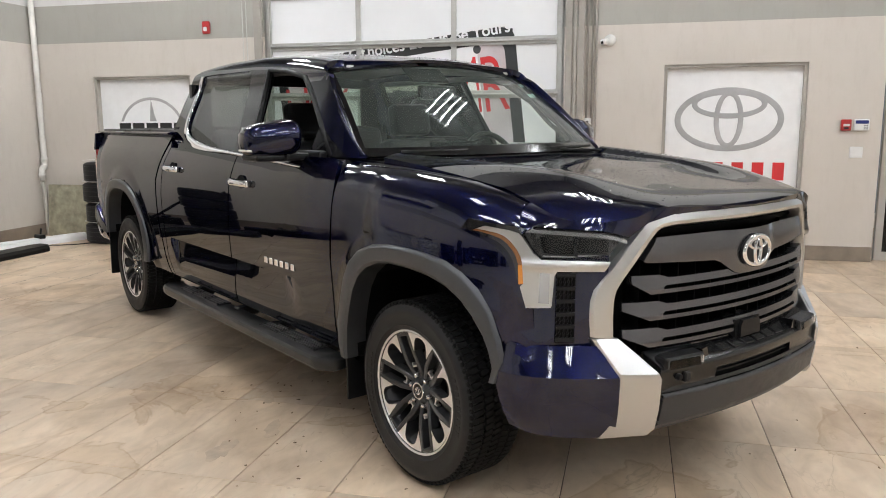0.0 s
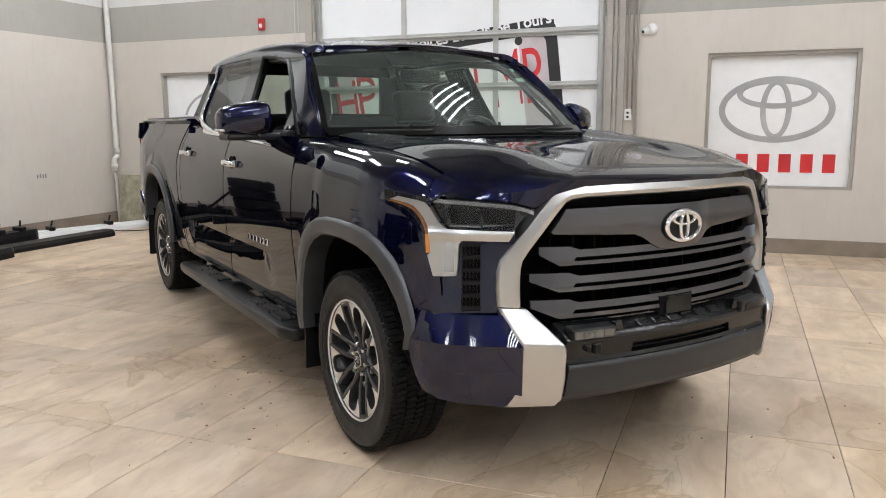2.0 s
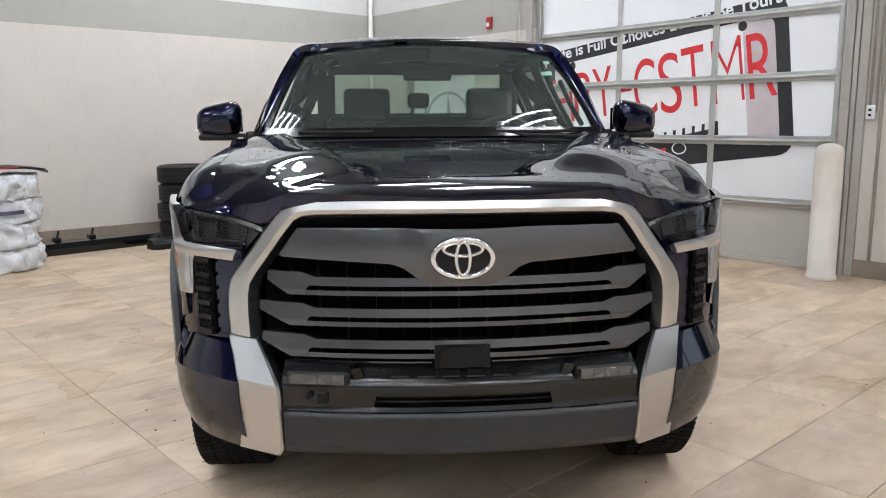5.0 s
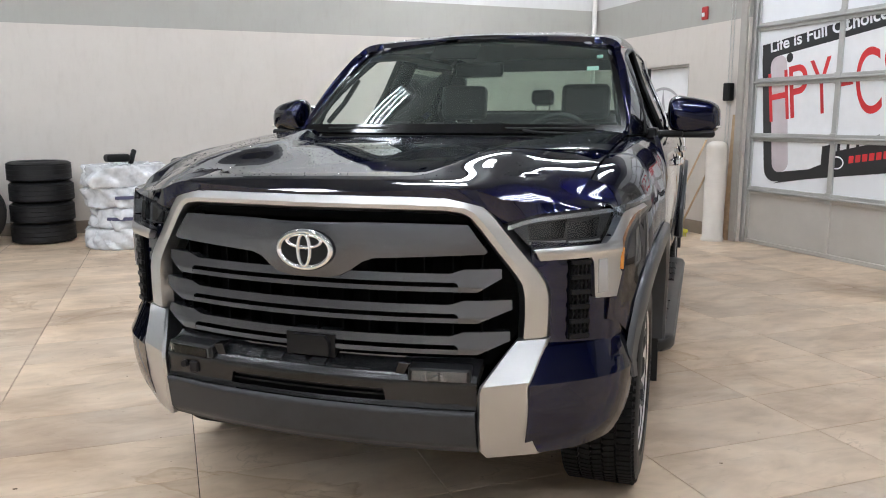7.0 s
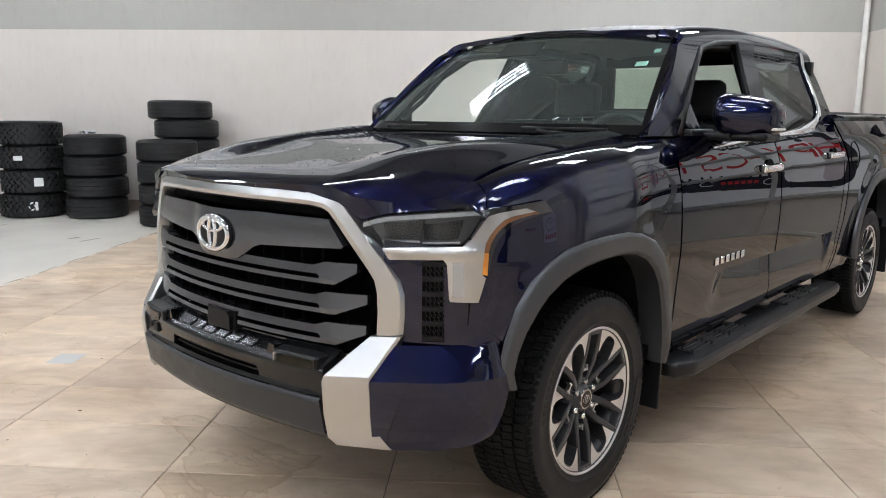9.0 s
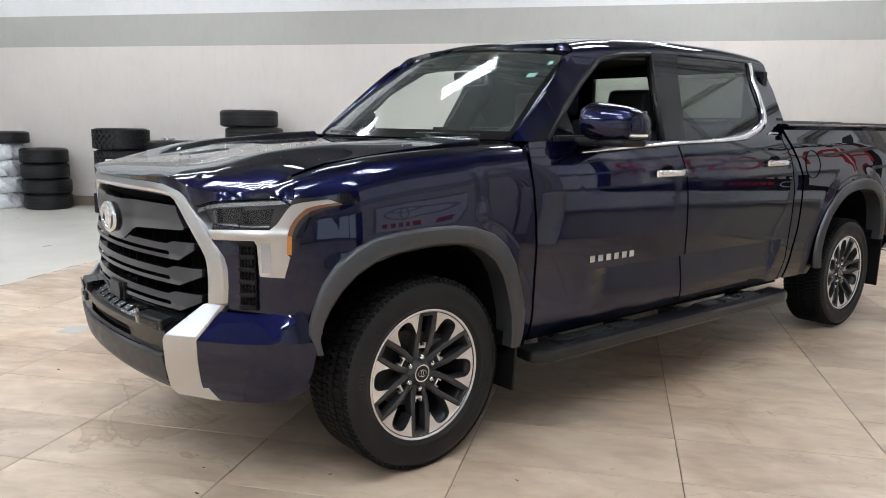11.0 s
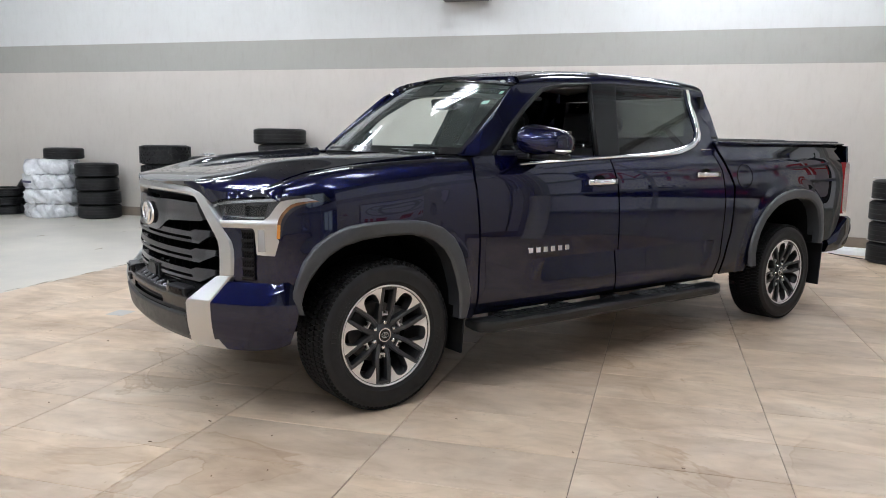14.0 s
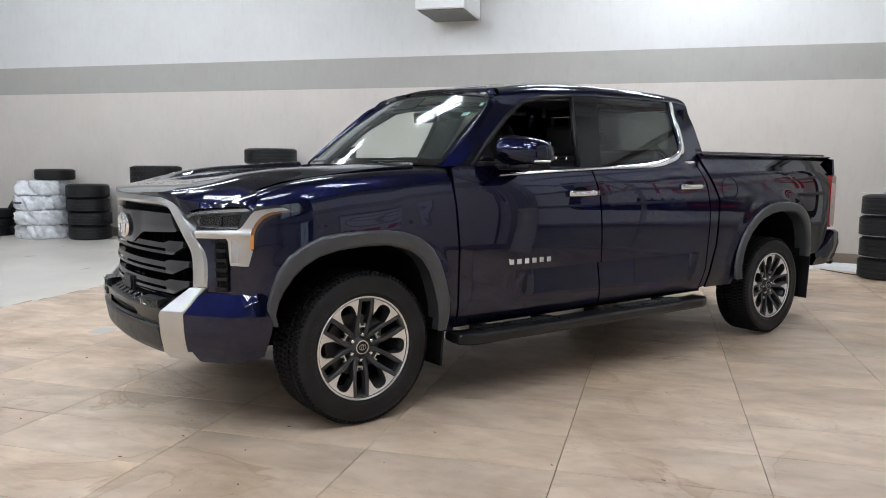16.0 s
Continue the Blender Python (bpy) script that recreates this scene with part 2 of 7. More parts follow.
def add_tube(bm, pts, r, seg=10, closed=False, cap=True):
    """A round bar along a line of points; r may be one number or one for each point."""
    pts = [Vector(p) for p in pts]
    n = len(pts)
    rings, up = [], None
    for i, p in enumerate(pts):
        a = pts[i - 1] if (i or closed) else p
        b = pts[(i + 1) % n] if (i < n - 1 or closed) else p
        d = (b - a).normalized()
        if up is None:
            up = d.orthogonal().normalized()
        up = (up - d * up.dot(d)).normalized()
        s = d.cross(up)
        rad = r[i] if isinstance(r, (list, tuple)) else r
        rings.append([bm.verts.new(p + (up * math.cos(2 * math.pi * k / seg) + s * math.sin(2 * math.pi * k / seg)) * rad) for k in range(seg)])
    for i in range(n if closed else n - 1):
        a, b = rings[i], rings[(i + 1) % n]
        for k in range(seg):
            bm.faces.new((a[k], a[(k + 1) % seg], b[(k + 1) % seg], b[k]))
    if cap and not closed:
        bm.faces.new(rings[0][::-1])
        bm.faces.new(rings[-1])
    return rings


def add_lathe(bm, prof, seg=48, axis="Z", closed=False, m=None):
    """Turns a profile of (radius, height) round an axis."""
    rings = []
    for r, h in prof:
        ring = []
        for k in range(seg):
            a = 2 * math.pi * k / seg
            co = Vector((r * math.cos(a), r * math.sin(a), h))
            if axis == "X":
                co = Vector((co.z, co.x, co.y))
            elif axis == "Y":
                co = Vector((co.y, co.z, co.x))
            ring.append(bm.verts.new(m @ co if m is not None else co))
        rings.append(ring)
    fs = []
    pairs = list(zip(rings, rings[1:])) + ([(rings[-1], rings[0])] if closed else [])
    for a, b in pairs:
        for k in range(seg):
            fs.append(bm.faces.new((a[k], a[(k + 1) % seg], b[(k + 1) % seg], b[k])))
    return rings, fs


def add_prism(bm, pts, d, axis=1, m=None):
    """A flat outline (two coordinates) drawn out from d[0] to d[1] along an axis."""
    def co(p, h):
        q = list(p)
        q.insert(axis, h)
        q = Vector(q)
        return m @ q if m is not None else q
    a = [bm.verts.new(co(p, d[0])) for p in pts]
    b = [bm.verts.new(co(p, d[1])) for p in pts]
    n = len(pts)
    fs = [bm.faces.new(a), bm.faces.new(b[::-1])]
    for i in range(n):
        fs.append(bm.faces.new((a[i], b[i], b[(i + 1) % n], a[(i + 1) % n])))
    bmesh.ops.recalc_face_normals(bm, faces=fs)
    return fs


def ring_prism(bm, outer, inner, d, axis=1):
    """A frame between two outlines of as many points, drawn out along an axis."""
    def co(p, h):
        q = list(p)
        q.insert(axis, h)
        return Vector(q)
    n = len(outer)
    v = [[bm.verts.new(co(p, h)) for p in o] for o in (outer, inner) for h in d]
    fs = []
    for i in range(n):
        j = (i + 1) % n
        for a, b in ((v[0], v[1]), (v[1], v[3]), (v[3], v[2]), (v[2], v[0])):
            fs.append(bm.faces.new((a[i], a[j], b[j], b[i])))
    bmesh.ops.recalc_face_normals(bm, faces=fs)
    return fs


def ellipse(a, b, n=48, x=0.0, z=0.0):
    return [(x + a * math.cos(2 * math.pi * i / n), z + b * math.sin(2 * math.pi * i / n)) for i in range(n)]


def structure(name, bm, material, label, category, m=ROOM, smooth=False):
    return tagged(part(name, bm, material, smooth=smooth, m=m), label, category, kind="structure")


def lettering(name, text, size, material, parent, m, label="", depth=0.002, width=None, height=None, bold=0.0):
    """Words in the built-in font, as a mesh lying in the plane of m, its first letter at the origin."""
    cu = bpy.data.curves.new(name, "FONT")
    cu.body, cu.size, cu.extrude, cu.offset = text, size, depth, bold
    tmp = bpy.data.objects.new(name, cu)
    me = bpy.data.meshes.new_from_object(tmp)
    bpy.data.objects.remove(tmp)
    xs, ys = [v.co.x for v in me.vertices], [v.co.y for v in me.vertices]
    kx = width / (max(xs) - min(xs)) if width else 1.0
    ky = height / (max(ys) - min(ys)) if height else 1.0
    x0, y0 = min(xs), min(ys)
    for v in me.vertices:
        v.co.x, v.co.y = (v.co.x - x0) * kx, (v.co.y - y0) * ky
    me.materials.append(material)
    ob = new(name, me)
    ob.parent, ob.matrix_basis = parent, m
    if label:
        ob["label"] = label
    return ob


# ---- the hall ----
def wall_mesh(along, u, length, holes, thick):
    """A wall from z=0 to TOP with rectangular holes (a0, a1, z0, z1). along: 'v' stands at u, runs in v; 'u' the other way."""
    bm = bmesh.new()
    cuts = sorted({length[0], length[1], *[h[0] for h in holes], *[h[1] for h in holes]})
    for a, b in zip(cuts, cuts[1:]):
        spans, z = [], 0.0
        for h in sorted((h for h in holes if h[0] <= a and h[1] >= b), key=lambda h: h[2]):
            spans.append((z, h[2]))
            z = h[3]
        spans.append((z, TOP))
        for z0, z1 in spans:
            if z1 - z0 > 1e-4:
                if along == "v":
                    add_box(bm, min(u, u + thick), max(u, u + thick), a, b, z0, z1)
                else:
                    add_box(bm, a, b, min(u, u + thick), max(u, u + thick), z0, z1)
    bmesh.ops.remove_doubles(bm, verts=bm.verts, dist=1e-4)
    return bm


DOOR = (0.42, 3.95, 0.0, 3.55)
SIGN_A = (-2.04, -0.633, 0.673, 2.072)
SIGN_B = (4.95, 6.32, 0.70, 2.072)


def in_wall(hole):
    """A hole's place in the roller-door wall, on the scale of the things there."""
    return 0.10 + 1.015 * hole[0], 0.10 + 1.015 * hole[1], hole[2] * 0.992, hole[3] * 0.992


structure("wall_east", wall_mesh("v", UA, (-2.69, VB), [in_wall(h) for h in (DOOR, SIGN_A, SIGN_B)], 0.30), WALL,
          "painted block wall, beige with a grey band and white top", "wall")
structure("wall_north", wall_mesh("u", VB, (U0 - 0.3, UA + 0.3), [], 0.30), WALL,
          "long painted wall, beige with a grey band and white top", "wall")
structure("wall_south", wall_mesh("u", V0, (U0 - 0.3, 8.3), [], -0.30), WALL, "painted wall behind the open hall floor", "wall")
structure("wall_west", wall_mesh("v", U0, (V0, VB), [], -0.30), WALL, "far painted wall of the hall", "wall")
BAY = (-7.6, -3.1, 0.12, 2.75)
structure("wall_far", wall_mesh("v", 8.0, (V0, -2.69), [BAY], 0.30), WALL, "painted wall of the side bay with a wide window", "wall")
structure("wall_return", boxm(UA + 0.302, 8.0, -2.69, -2.39, 0, TOP), WALL, "short return wall beside the side bay", "wall")
structure("ceiling", boxm(U0 - 0.3, 8.3, V0 - 0.3, VB + 0.3, TOP, TOP + 0.2), CEILING, "painted steel deck ceiling over the hall", "ceiling")
FLOOR = structure("floor", boxm(U0 - 0.3, 8.3, V0 - 0.3, VB + 0.3, -0.25, -0.008), GROUT, "tiled showroom floor with dark joints", "floor")
structure("floor_concrete", boxm(U0, -3.502, V0, VB, -0.0078, 0.0), CONCRETE, "pale painted concrete floor strip", "floor")


def skirting(name, u0, u1, v0, v1):
    structure(name, boxm(u0, u1, v0, v1, 0.0, 0.155, bevel=0.003), SKIRT, "brown tile skirting", "baseboard")


skirting("baseboard_1", UA - 0.014, UA, -2.69, in_wall(DOOR)[0] - 0.1)
skirting("baseboard_2", UA - 0.014, UA, in_wall(DOOR)[1] + 0.1, VB - 0.014)
skirting("baseboard_3", -8.0, UA, VB - 0.014, VB)


# shop window of the side bay: frame, mullions, panes, and the daylight that comes in
window = thing("window_1", ROOM @ pose(8.0, 0, 0), "wide aluminium shop window letting in daylight", "window", kind="structure")
bm = bmesh.new()
ring_prism(bm, [(BAY[0], BAY[2]), (BAY[1], BAY[2]), (BAY[1], BAY[3]), (BAY[0], BAY[3])], [(BAY[0] + 0.07, BAY[2] + 0.07), (BAY[1] - 0.07, BAY[2] + 0.07), (BAY[1] - 0.07, BAY[3] - 0.07), (BAY[0] + 0.07, BAY[3] - 0.07)], (0.08, 0.16), axis=0)
part("window_frame", bm, ALU, window)
for k in range(1, 4):
    v = BAY[0] + (BAY[1] - BAY[0]) * k / 4
    part("mullion", boxm(0.085, 0.155, v - 0.03, v + 0.03, BAY[2] + 0.07, BAY[3] - 0.07), ALU, window)
sky_pane = bpy.data.lights.new("daylight", "AREA")
sky_pane.shape, sky_pane.size, sky_pane.size_y, sky_pane.energy, sky_pane.color = "RECTANGLE", BAY[1] - BAY[0] - 0.2, BAY[3] - BAY[2] - 0.2, 30.0, (0.80, 0.90, 1.0)
lamp_ob = new("daylight", sky_pane)
lamp_ob.matrix_basis = ROOM @ pose(8.20, (BAY[0] + BAY[1]) / 2, (BAY[2] + BAY[3]) / 2, 0, 90, 0) @ pose(0, 0, 0, 0, 0, 90)


# ceiling lamps: open strip fixtures with bare tubes
def strip_light(u, v, rz=0):
    e = thing("ceiling_light", ROOM @ pose(u, v, TOP - 0.35, 0, 0, rz), "white ceiling light with four bare fluorescent tubes", "lamp", "ceiling lights")
    bm = bmesh.new()
    for y in (-0.21, -0.07, 0.07, 0.21):
        add_box(bm, -0.62, 0.62, y - 0.02, y + 0.02, 0.035, 0.075, bevel=0.006)
    for x in (-0.56, 0.56):
        add_box(bm, x - 0.03, x + 0.03, -0.26, 0.26, 0.06, 0.09)
    part("housing", bm, WHITE, e)
    for s in (-1, 1):
        part("hanger", boxm(s * 0.5 - 0.006, s * 0.5 + 0.006, -0.006, 0.006, 0.08, 0.35), ALU, e)
    for y in (-0.21, -0.07, 0.07, 0.21):
        bm = bmesh.new()
        add_tube(bm, [(-0.59, y, 0), (0.59, y, 0)], 0.017, 6)
        part("tube", bm, TUBE, e, "lit fluorescent tube", smooth=True)
    return e


first = strip_light(-8.2, -5.8)
# the single lamps at v = 1.3 and 6.1 are unseen fills for floor and corner
for v in (-5.8, -3.9, -2.1, -0.2, 1.3, 2.8, 4.9, 6.1):
    for u in {6.1: (2.6,), 4.9: (-8.0, -4.6, 1.6, 4.0), 2.8: (-8.2, -4.7, -1.2, 3.2), 1.3: (-2.9,), -0.2: (-8.2, -4.7, -1.2, 2.3), -2.1: (-7.0, -3.0, 1.0, 3.4)}.get(v, (-8.2, -4.9, -1.8, 1.3)):
        if (u, v) != (-8.2, -5.8):
            copy_thing(first, ROOM @ pose(u, v, TOP - 0.35))


# ---- the pickup: x to its driver's side, y to its tail, front axle at y = 0 ----
SILVER = mat("satin_silver", (0.56, 0.56, 0.56), 0.30, 1.0, vary=0.01, scale=3, rvary=0.01)
CHROME = mat("chrome", (0.82, 0.82, 0.83), 0.07, 1.0, vary=0.02, rvary=0.02)
GUNMETAL = mat("gunmetal_grille", (0.125, 0.127, 0.138), 0.22, 0.85, vary=0.02, scale=4, rvary=0.01)
FLARE = mat("satin_grey_flare", (0.072, 0.075, 0.081), 0.34, 0.55, vary=0.05, scale=40, rvary=0.015)
LIP = mat("grey_bumper_plastic", (0.024, 0.025, 0.028), 0.42, spec=0.4, vary=0.18, scale=18, bumps=0.2, bscale=400)
GLOSSBLACK = mat("gloss_black", (0.004, 0.004, 0.0045), 0.10, vary=0.2, rvary=0.02)
PILLAR = mat("pillar_film", (0.004, 0.004, 0.0045), 0.16, spec=0.22, vary=0.2, rvary=0.02)
SHELF = mat("wet_black_plastic", (0.005, 0.005, 0.0055), 0.20, spec=0.5, vary=0.3, scale=60, rvary=0.02, bumps=0.12, bscale=220)
# near-black for painted-in shade in gaps and holes, and for underbody parts
DARK = mat("shade_black", (0.002, 0.002, 0.002), 0.85, spec=0.1, vary=0.2)
LINER = mat("wheel_liner", (0.004, 0.004, 0.0045), 0.85, spec=0.1, vary=0.4, scale=20, bumps=0.4, bscale=80)
SEATMAT = mat("black_leather", (0.018, 0.018, 0.0195), 0.5, vary=0.25, scale=16, bumps=0.2, bscale=250)
TRIMGREY = mat("grey_trim", (0.20, 0.20, 0.20), 0.6, vary=0.1)
HEADLINER = mat("headliner", (0.38, 0.37, 0.35), 0.9, vary=0.08, bumps=0.2, bscale=500)
SMOKED = mat("smoked_lens", (0.008, 0.008, 0.009), 0.15, vary=0.2, coat=1.0)
BROWN = mat("brown_reflector", (0.19, 0.082, 0.034), 0.16, vary=0.15, coat=1.0)
DRL = mat("frosted_lamp", (0.40, 0.40, 0.41), 0.18, 0.3, vary=0.04, coat=1.0)
AMBER = mat("amber_lens", (0.62, 0.235, 0.035), 0.15, vary=0.1, coat=1.0)
REDLENS = mat("red_lens", (0.24, 0.006, 0.008), 0.15, vary=0.15, coat=1.0)
# windscreen lightened by a painted reflection haze
CLEARSCREEN = glass("windscreen_glass", (0.82, 0.90, 0.85), haze=0.045)
TINTED = glass("tinted_glass", (0.20, 0.21, 0.205))
LAMPGLASS = glass("lamp_lens", (0.74, 0.76, 0.78))
LAMPDARK = mat("lamp_housing", (0.10, 0.102, 0.106), 0.32, 0.6, vary=0.2)
LAMPCELL = mat("lamp_cell", (0.055, 0.056, 0.060), 0.12, 0.6, vary=0.15, rvary=0.02)
FOGCELL = mat("fog_lamp_cell", (0.22, 0.225, 0.23), 0.25, 0.6, vary=0.15)
REFLECT = mat("lamp_reflector", (0.62, 0.64, 0.67), 0.14, 0.9, vary=0.1)
TONNEAU = mat("tonneau_cover", (0.020, 0.020, 0.021), 0.42, vary=0.2, bumps=0.3, bscale=600)
STEP = mat("coated_step", (0.0065, 0.0066, 0.0074), 0.30, spec=0.45, vary=0.06, scale=6, rvary=0.01)
PAD = mat("tread_pad_rubber", (0.007, 0.007, 0.0075), 0.30, spec=0.5, vary=0.1, scale=10, rvary=0.01)
RIM_DARK = mat("rim_dark", (0.050, 0.051, 0.054), 0.30, 0.4, vary=0.05, rvary=0.02)
MACHINED = mat("rim_machined", (0.80, 0.80, 0.81), 0.30, 1.0, vary=0.03, scale=5, rvary=0.01)
DISC = mat("brake_disc", (0.10, 0.097, 0.093), 0.45, 0.8, vary=0.15)

truck = thing("pickup_truck", pose(0, 0, 0), "navy blue crew cab pickup with silver grille, on tiles", "pickup truck")


def interp(x, pts):
    """Smooth monotone run through (x, value) pairs."""
    if x <= pts[0][0]:
        return pts[0][1]
    for (a, p), (b, q) in zip(pts, pts[1:]):
        if x <= b:
            return p + (q - p) * (x - a) / (b - a)
    return pts[-1][1]


def smooth_run(pts):
    """The same, rounded: a cubic through the points."""
    xs, ys = [p[0] for p in pts], [p[1] for p in pts]
    n = len(xs)
    d = [(ys[i + 1] - ys[i]) / (xs[i + 1] - xs[i]) for i in range(n - 1)]
    m = [d[0]] + [0 if d[i - 1] * d[i] <= 0 else 2 * d[i - 1] * d[i] / (d[i - 1] + d[i]) for i in range(1, n - 1)] + [d[-1]]

    def f(x):
        if x <= xs[0]:
            return ys[0] + m[0] * (x - xs[0])
        if x >= xs[-1]:
            return ys[-1] + m[-1] * (x - xs[-1])
        i = max(k for k in range(n - 1) if xs[k] <= x)
        h = xs[i + 1] - xs[i]
        t = (x - xs[i]) / h
        return (2 * t ** 3 - 3 * t * t + 1) * ys[i] + (t ** 3 - 2 * t * t + t) * h * m[i] + (3 * t * t - 2 * t ** 3) * ys[i + 1] + (t ** 3 - t * t) * h * m[i + 1]
    return f


def spline2(pts, n):
    """n points at even arc length along a smooth line through 2D points."""
    t = [0.0]
    for a, b in zip(pts, pts[1:]):
        t.append(t[-1] + math.hypot(b[0] - a[0], b[1] - a[1]))
    fx, fy = smooth_run([(u, p[0]) for u, p in zip(t, pts)]), smooth_run([(u, p[1]) for u, p in zip(t, pts)])
    return [(fx(t[-1] * i / (n - 1)), fy(t[-1] * i / (n - 1))) for i in range(n)]


def sheet(name, polys, f, material, parent, out, step=0.05, thick=0.012, sgn=1, label="", cuts_a=(), cuts_b=(), flat=False):
    """A panel of sheet metal: flat outlines laid over a curved surface f(a, b), with folded edges of that depth."""
    bm = bmesh.new()
    for poly in polys:
        fc = bm.faces.new([bm.verts.new((a, b, 0)) for a, b in poly])
        fc.normal_update()
        bmesh.ops.triangulate(bm, faces=[fc], quad_method="BEAUTY", ngon_method="EAR_CLIP")
    bmesh.ops.remove_doubles(bm, verts=bm.verts, dist=1e-5)
    aa, bb = [v.co.x for v in bm.verts], [v.co.y for v in bm.verts]
    sa, sb = step if isinstance(step, tuple) else (step, step)
    la = [min(aa) + sa * k for k in range(1, int((max(aa) - min(aa)) / sa) + 1)] + list(cuts_a)
    lb = [min(bb) + sb * k for k in range(1, int((max(bb) - min(bb)) / sb) + 1)] + list(cuts_b)
    for v0, no in [((a, 0, 0), (1, 0, 0)) for a in la] + [((0, b, 0), (0, 1, 0)) for b in lb]:
        bmesh.ops.bisect_plane(bm, geom=bm.verts[:] + bm.edges[:] + bm.faces[:], plane_co=v0, plane_no=no, dist=1e-6)
    bmesh.ops.remove_doubles(bm, verts=bm.verts, dist=1e-4)
    bm.verts.ensure_lookup_table()
    bm.verts.index_update()
    e = 0.002
    co, nn = [], []
    out = Vector(out)
    for v in bm.verts:
        a, b = v.co.x, v.co.y
        n = (f(a + e, b) - f(a - e, b)).cross(f(a, b + e) - f(a, b - e))
        n = n.normalized() if n.length > 1e-12 else out.normalized()
        if n.dot(out) < 0:
            n = -n
        p = f(a, b)
        co.append(Vector((p.x * sgn, p.y, p.z)))
        nn.append(Vector((n.x * sgn, n.y, n.z)))
    faces = []
    for fc in bm.faces:
        ix = [v.index for v in fc.verts]
        fn = (co[ix[1]] - co[ix[0]]).cross(co[ix[2]] - co[ix[0]])
        av = sum((nn[i] for i in ix), Vector())
        faces.append(ix if fn.dot(av) > 0 else ix[::-1])
    verts, normals = [tuple(p) for p in co], [tuple(n) for n in nn]
    if thick:
        for ed in bm.edges:
            if len(ed.link_faces) == 1:
                i, j = ed.verts[0].index, ed.verts[1].index
                k = len(verts)
                verts += [tuple(co[i]), tuple(co[j]), tuple(co[j] - nn[j] * thick), tuple(co[i] - nn[i] * thick)]
                normals += [(0, 0, 0)] * 4
                faces.append([k, k + 1, k + 2, k + 3])
    bm.free()
    me = bpy.data.meshes.new(name)
    me.from_pydata(verts, [], faces)
    me.materials.append(material)
    me.update()
    if flat == 'auto':
        me.shade_smooth()
        me.set_sharp_from_angle(angle=radians(22))
    elif not flat:
        me.shade_smooth()
        me.normals_split_custom_set_from_vertices(normals)
    ob = new(name, me)
    ob.parent = parent
    if label:
        ob["label"] = label
    return ob


BOTH = (1, -1)

# plan of the flank, and the section of a door
flank = smooth_run([(-0.62, 0.858), (-0.54, 0.905), (-0.44, 0.936), (-0.3, 0.960), (-0.1, 0.972), (0.3, 0.976), (1.5, 0.982), (2.8, 0.978), (3.6, 0.976), (4.2, 0.968), (4.5, 0.948), (4.62, 0.932)])
section = smooth_run([(0.38, -0.085), (0.46, -0.052), (0.56, -0.030), (0.66, -0.022), (0.77, -0.012), (0.88, -0.003), (1.0, 0.0), (1.10, -0.004), (1.18, -0.014), (1.26, -0.036), (1.32, -0.062)])
gap_z = smooth_run([(-0.85, 1.085), (-0.72, 1.118), (-0.6, 1.145), (-0.5, 1.184), (-0.35, 1.226), (-0.12, 1.260), (0.35, 1.292), (0.6, 1.30)])
gap_x = smooth_run([(-0.85, 0.62), (-0.72, 0.705), (-0.62, 0.755), (-0.5, 0.785), (-0.2, 0.802), (0.35, 0.806), (0.6, 0.81)])


def scallop(y, z):
    """The long facet low in the doors: a sharp upper edge, slanted ends, running out below."""
    y0, y1 = 0.98 - 0.55 * (0.716 - z), 2.70 - 0.35 * (0.716 - z)
    if not (y0 < y < y1 and 0.50 < z < 0.716):
        return 0.0
    k = min(1.0, (y - y0) / 0.12) * min(1.0, (y1 - y) / 0.03)
    return 0.030 * k * (z - 0.50) / 0.216


def arch_bulge(y, z):
    """The boxed-out metal round each wheel arch."""
    out = 0.0
    for yc, zc, ry, rz in ((-0.02, 0.50, 0.60, 0.60), (3.66, 0.52, 0.62, 0.64)):
        r = math.hypot((y - yc) / ry, (z - zc) / rz)
        k = max(0.0, min(1.0, (1.02 - r) / 0.17))
        out = max(out, k * k * (3 - 2 * k))
    return 0.011 * out


def side_x(y, z):
    return flank(y) + section(z) - scallop(y, z) + arch_bulge(y, z)


def on_side(y, z):
    return Vector((side_x(y, z), y, z))


def on_wing(y, b):
    """The wing: the flank up to its shoulder, then rolled over to the bonnet gap (b = 1.44)."""
    k = max(0.0, min(1.0, (y + 0.05) / 0.50))
    base = 0.93 + 0.11 * k * k * (3 - 2 * k)
    if b <= base:
        return on_side(y, b)
    th = (b - base) / (1.44 - base) * math.pi / 2
    x1, x0, z1 = side_x(y, base), gap_x(y), gap_z(y)
    return Vector((x0 + (x1 - x0) * max(0, math.cos(th)) ** 0.72, y, base + (z1 - base) * math.sin(th) ** 0.84))


def roof_z(x, y):
    return roof_mid(y) - 0.034 * (abs(x) / 0.62) ** 2.4


roof_mid = smooth_run([(0.9, 1.765), (1.0, 1.787), (1.1, 1.808), (1.3, 1.838), (1.6, 1.862), (1.9, 1.873), (2.3, 1.872), (2.6, 1.862), (2.82, 1.845)])


def cab_x(y, z):
    x = 0.900 - 0.48 * (z - 1.30)
    if y < 1.0:
        x -= 0.115 * ((1.0 - y) / 0.45) ** 2 * max(0.0, 1 - (z - 1.3) * 1.2)
    return x


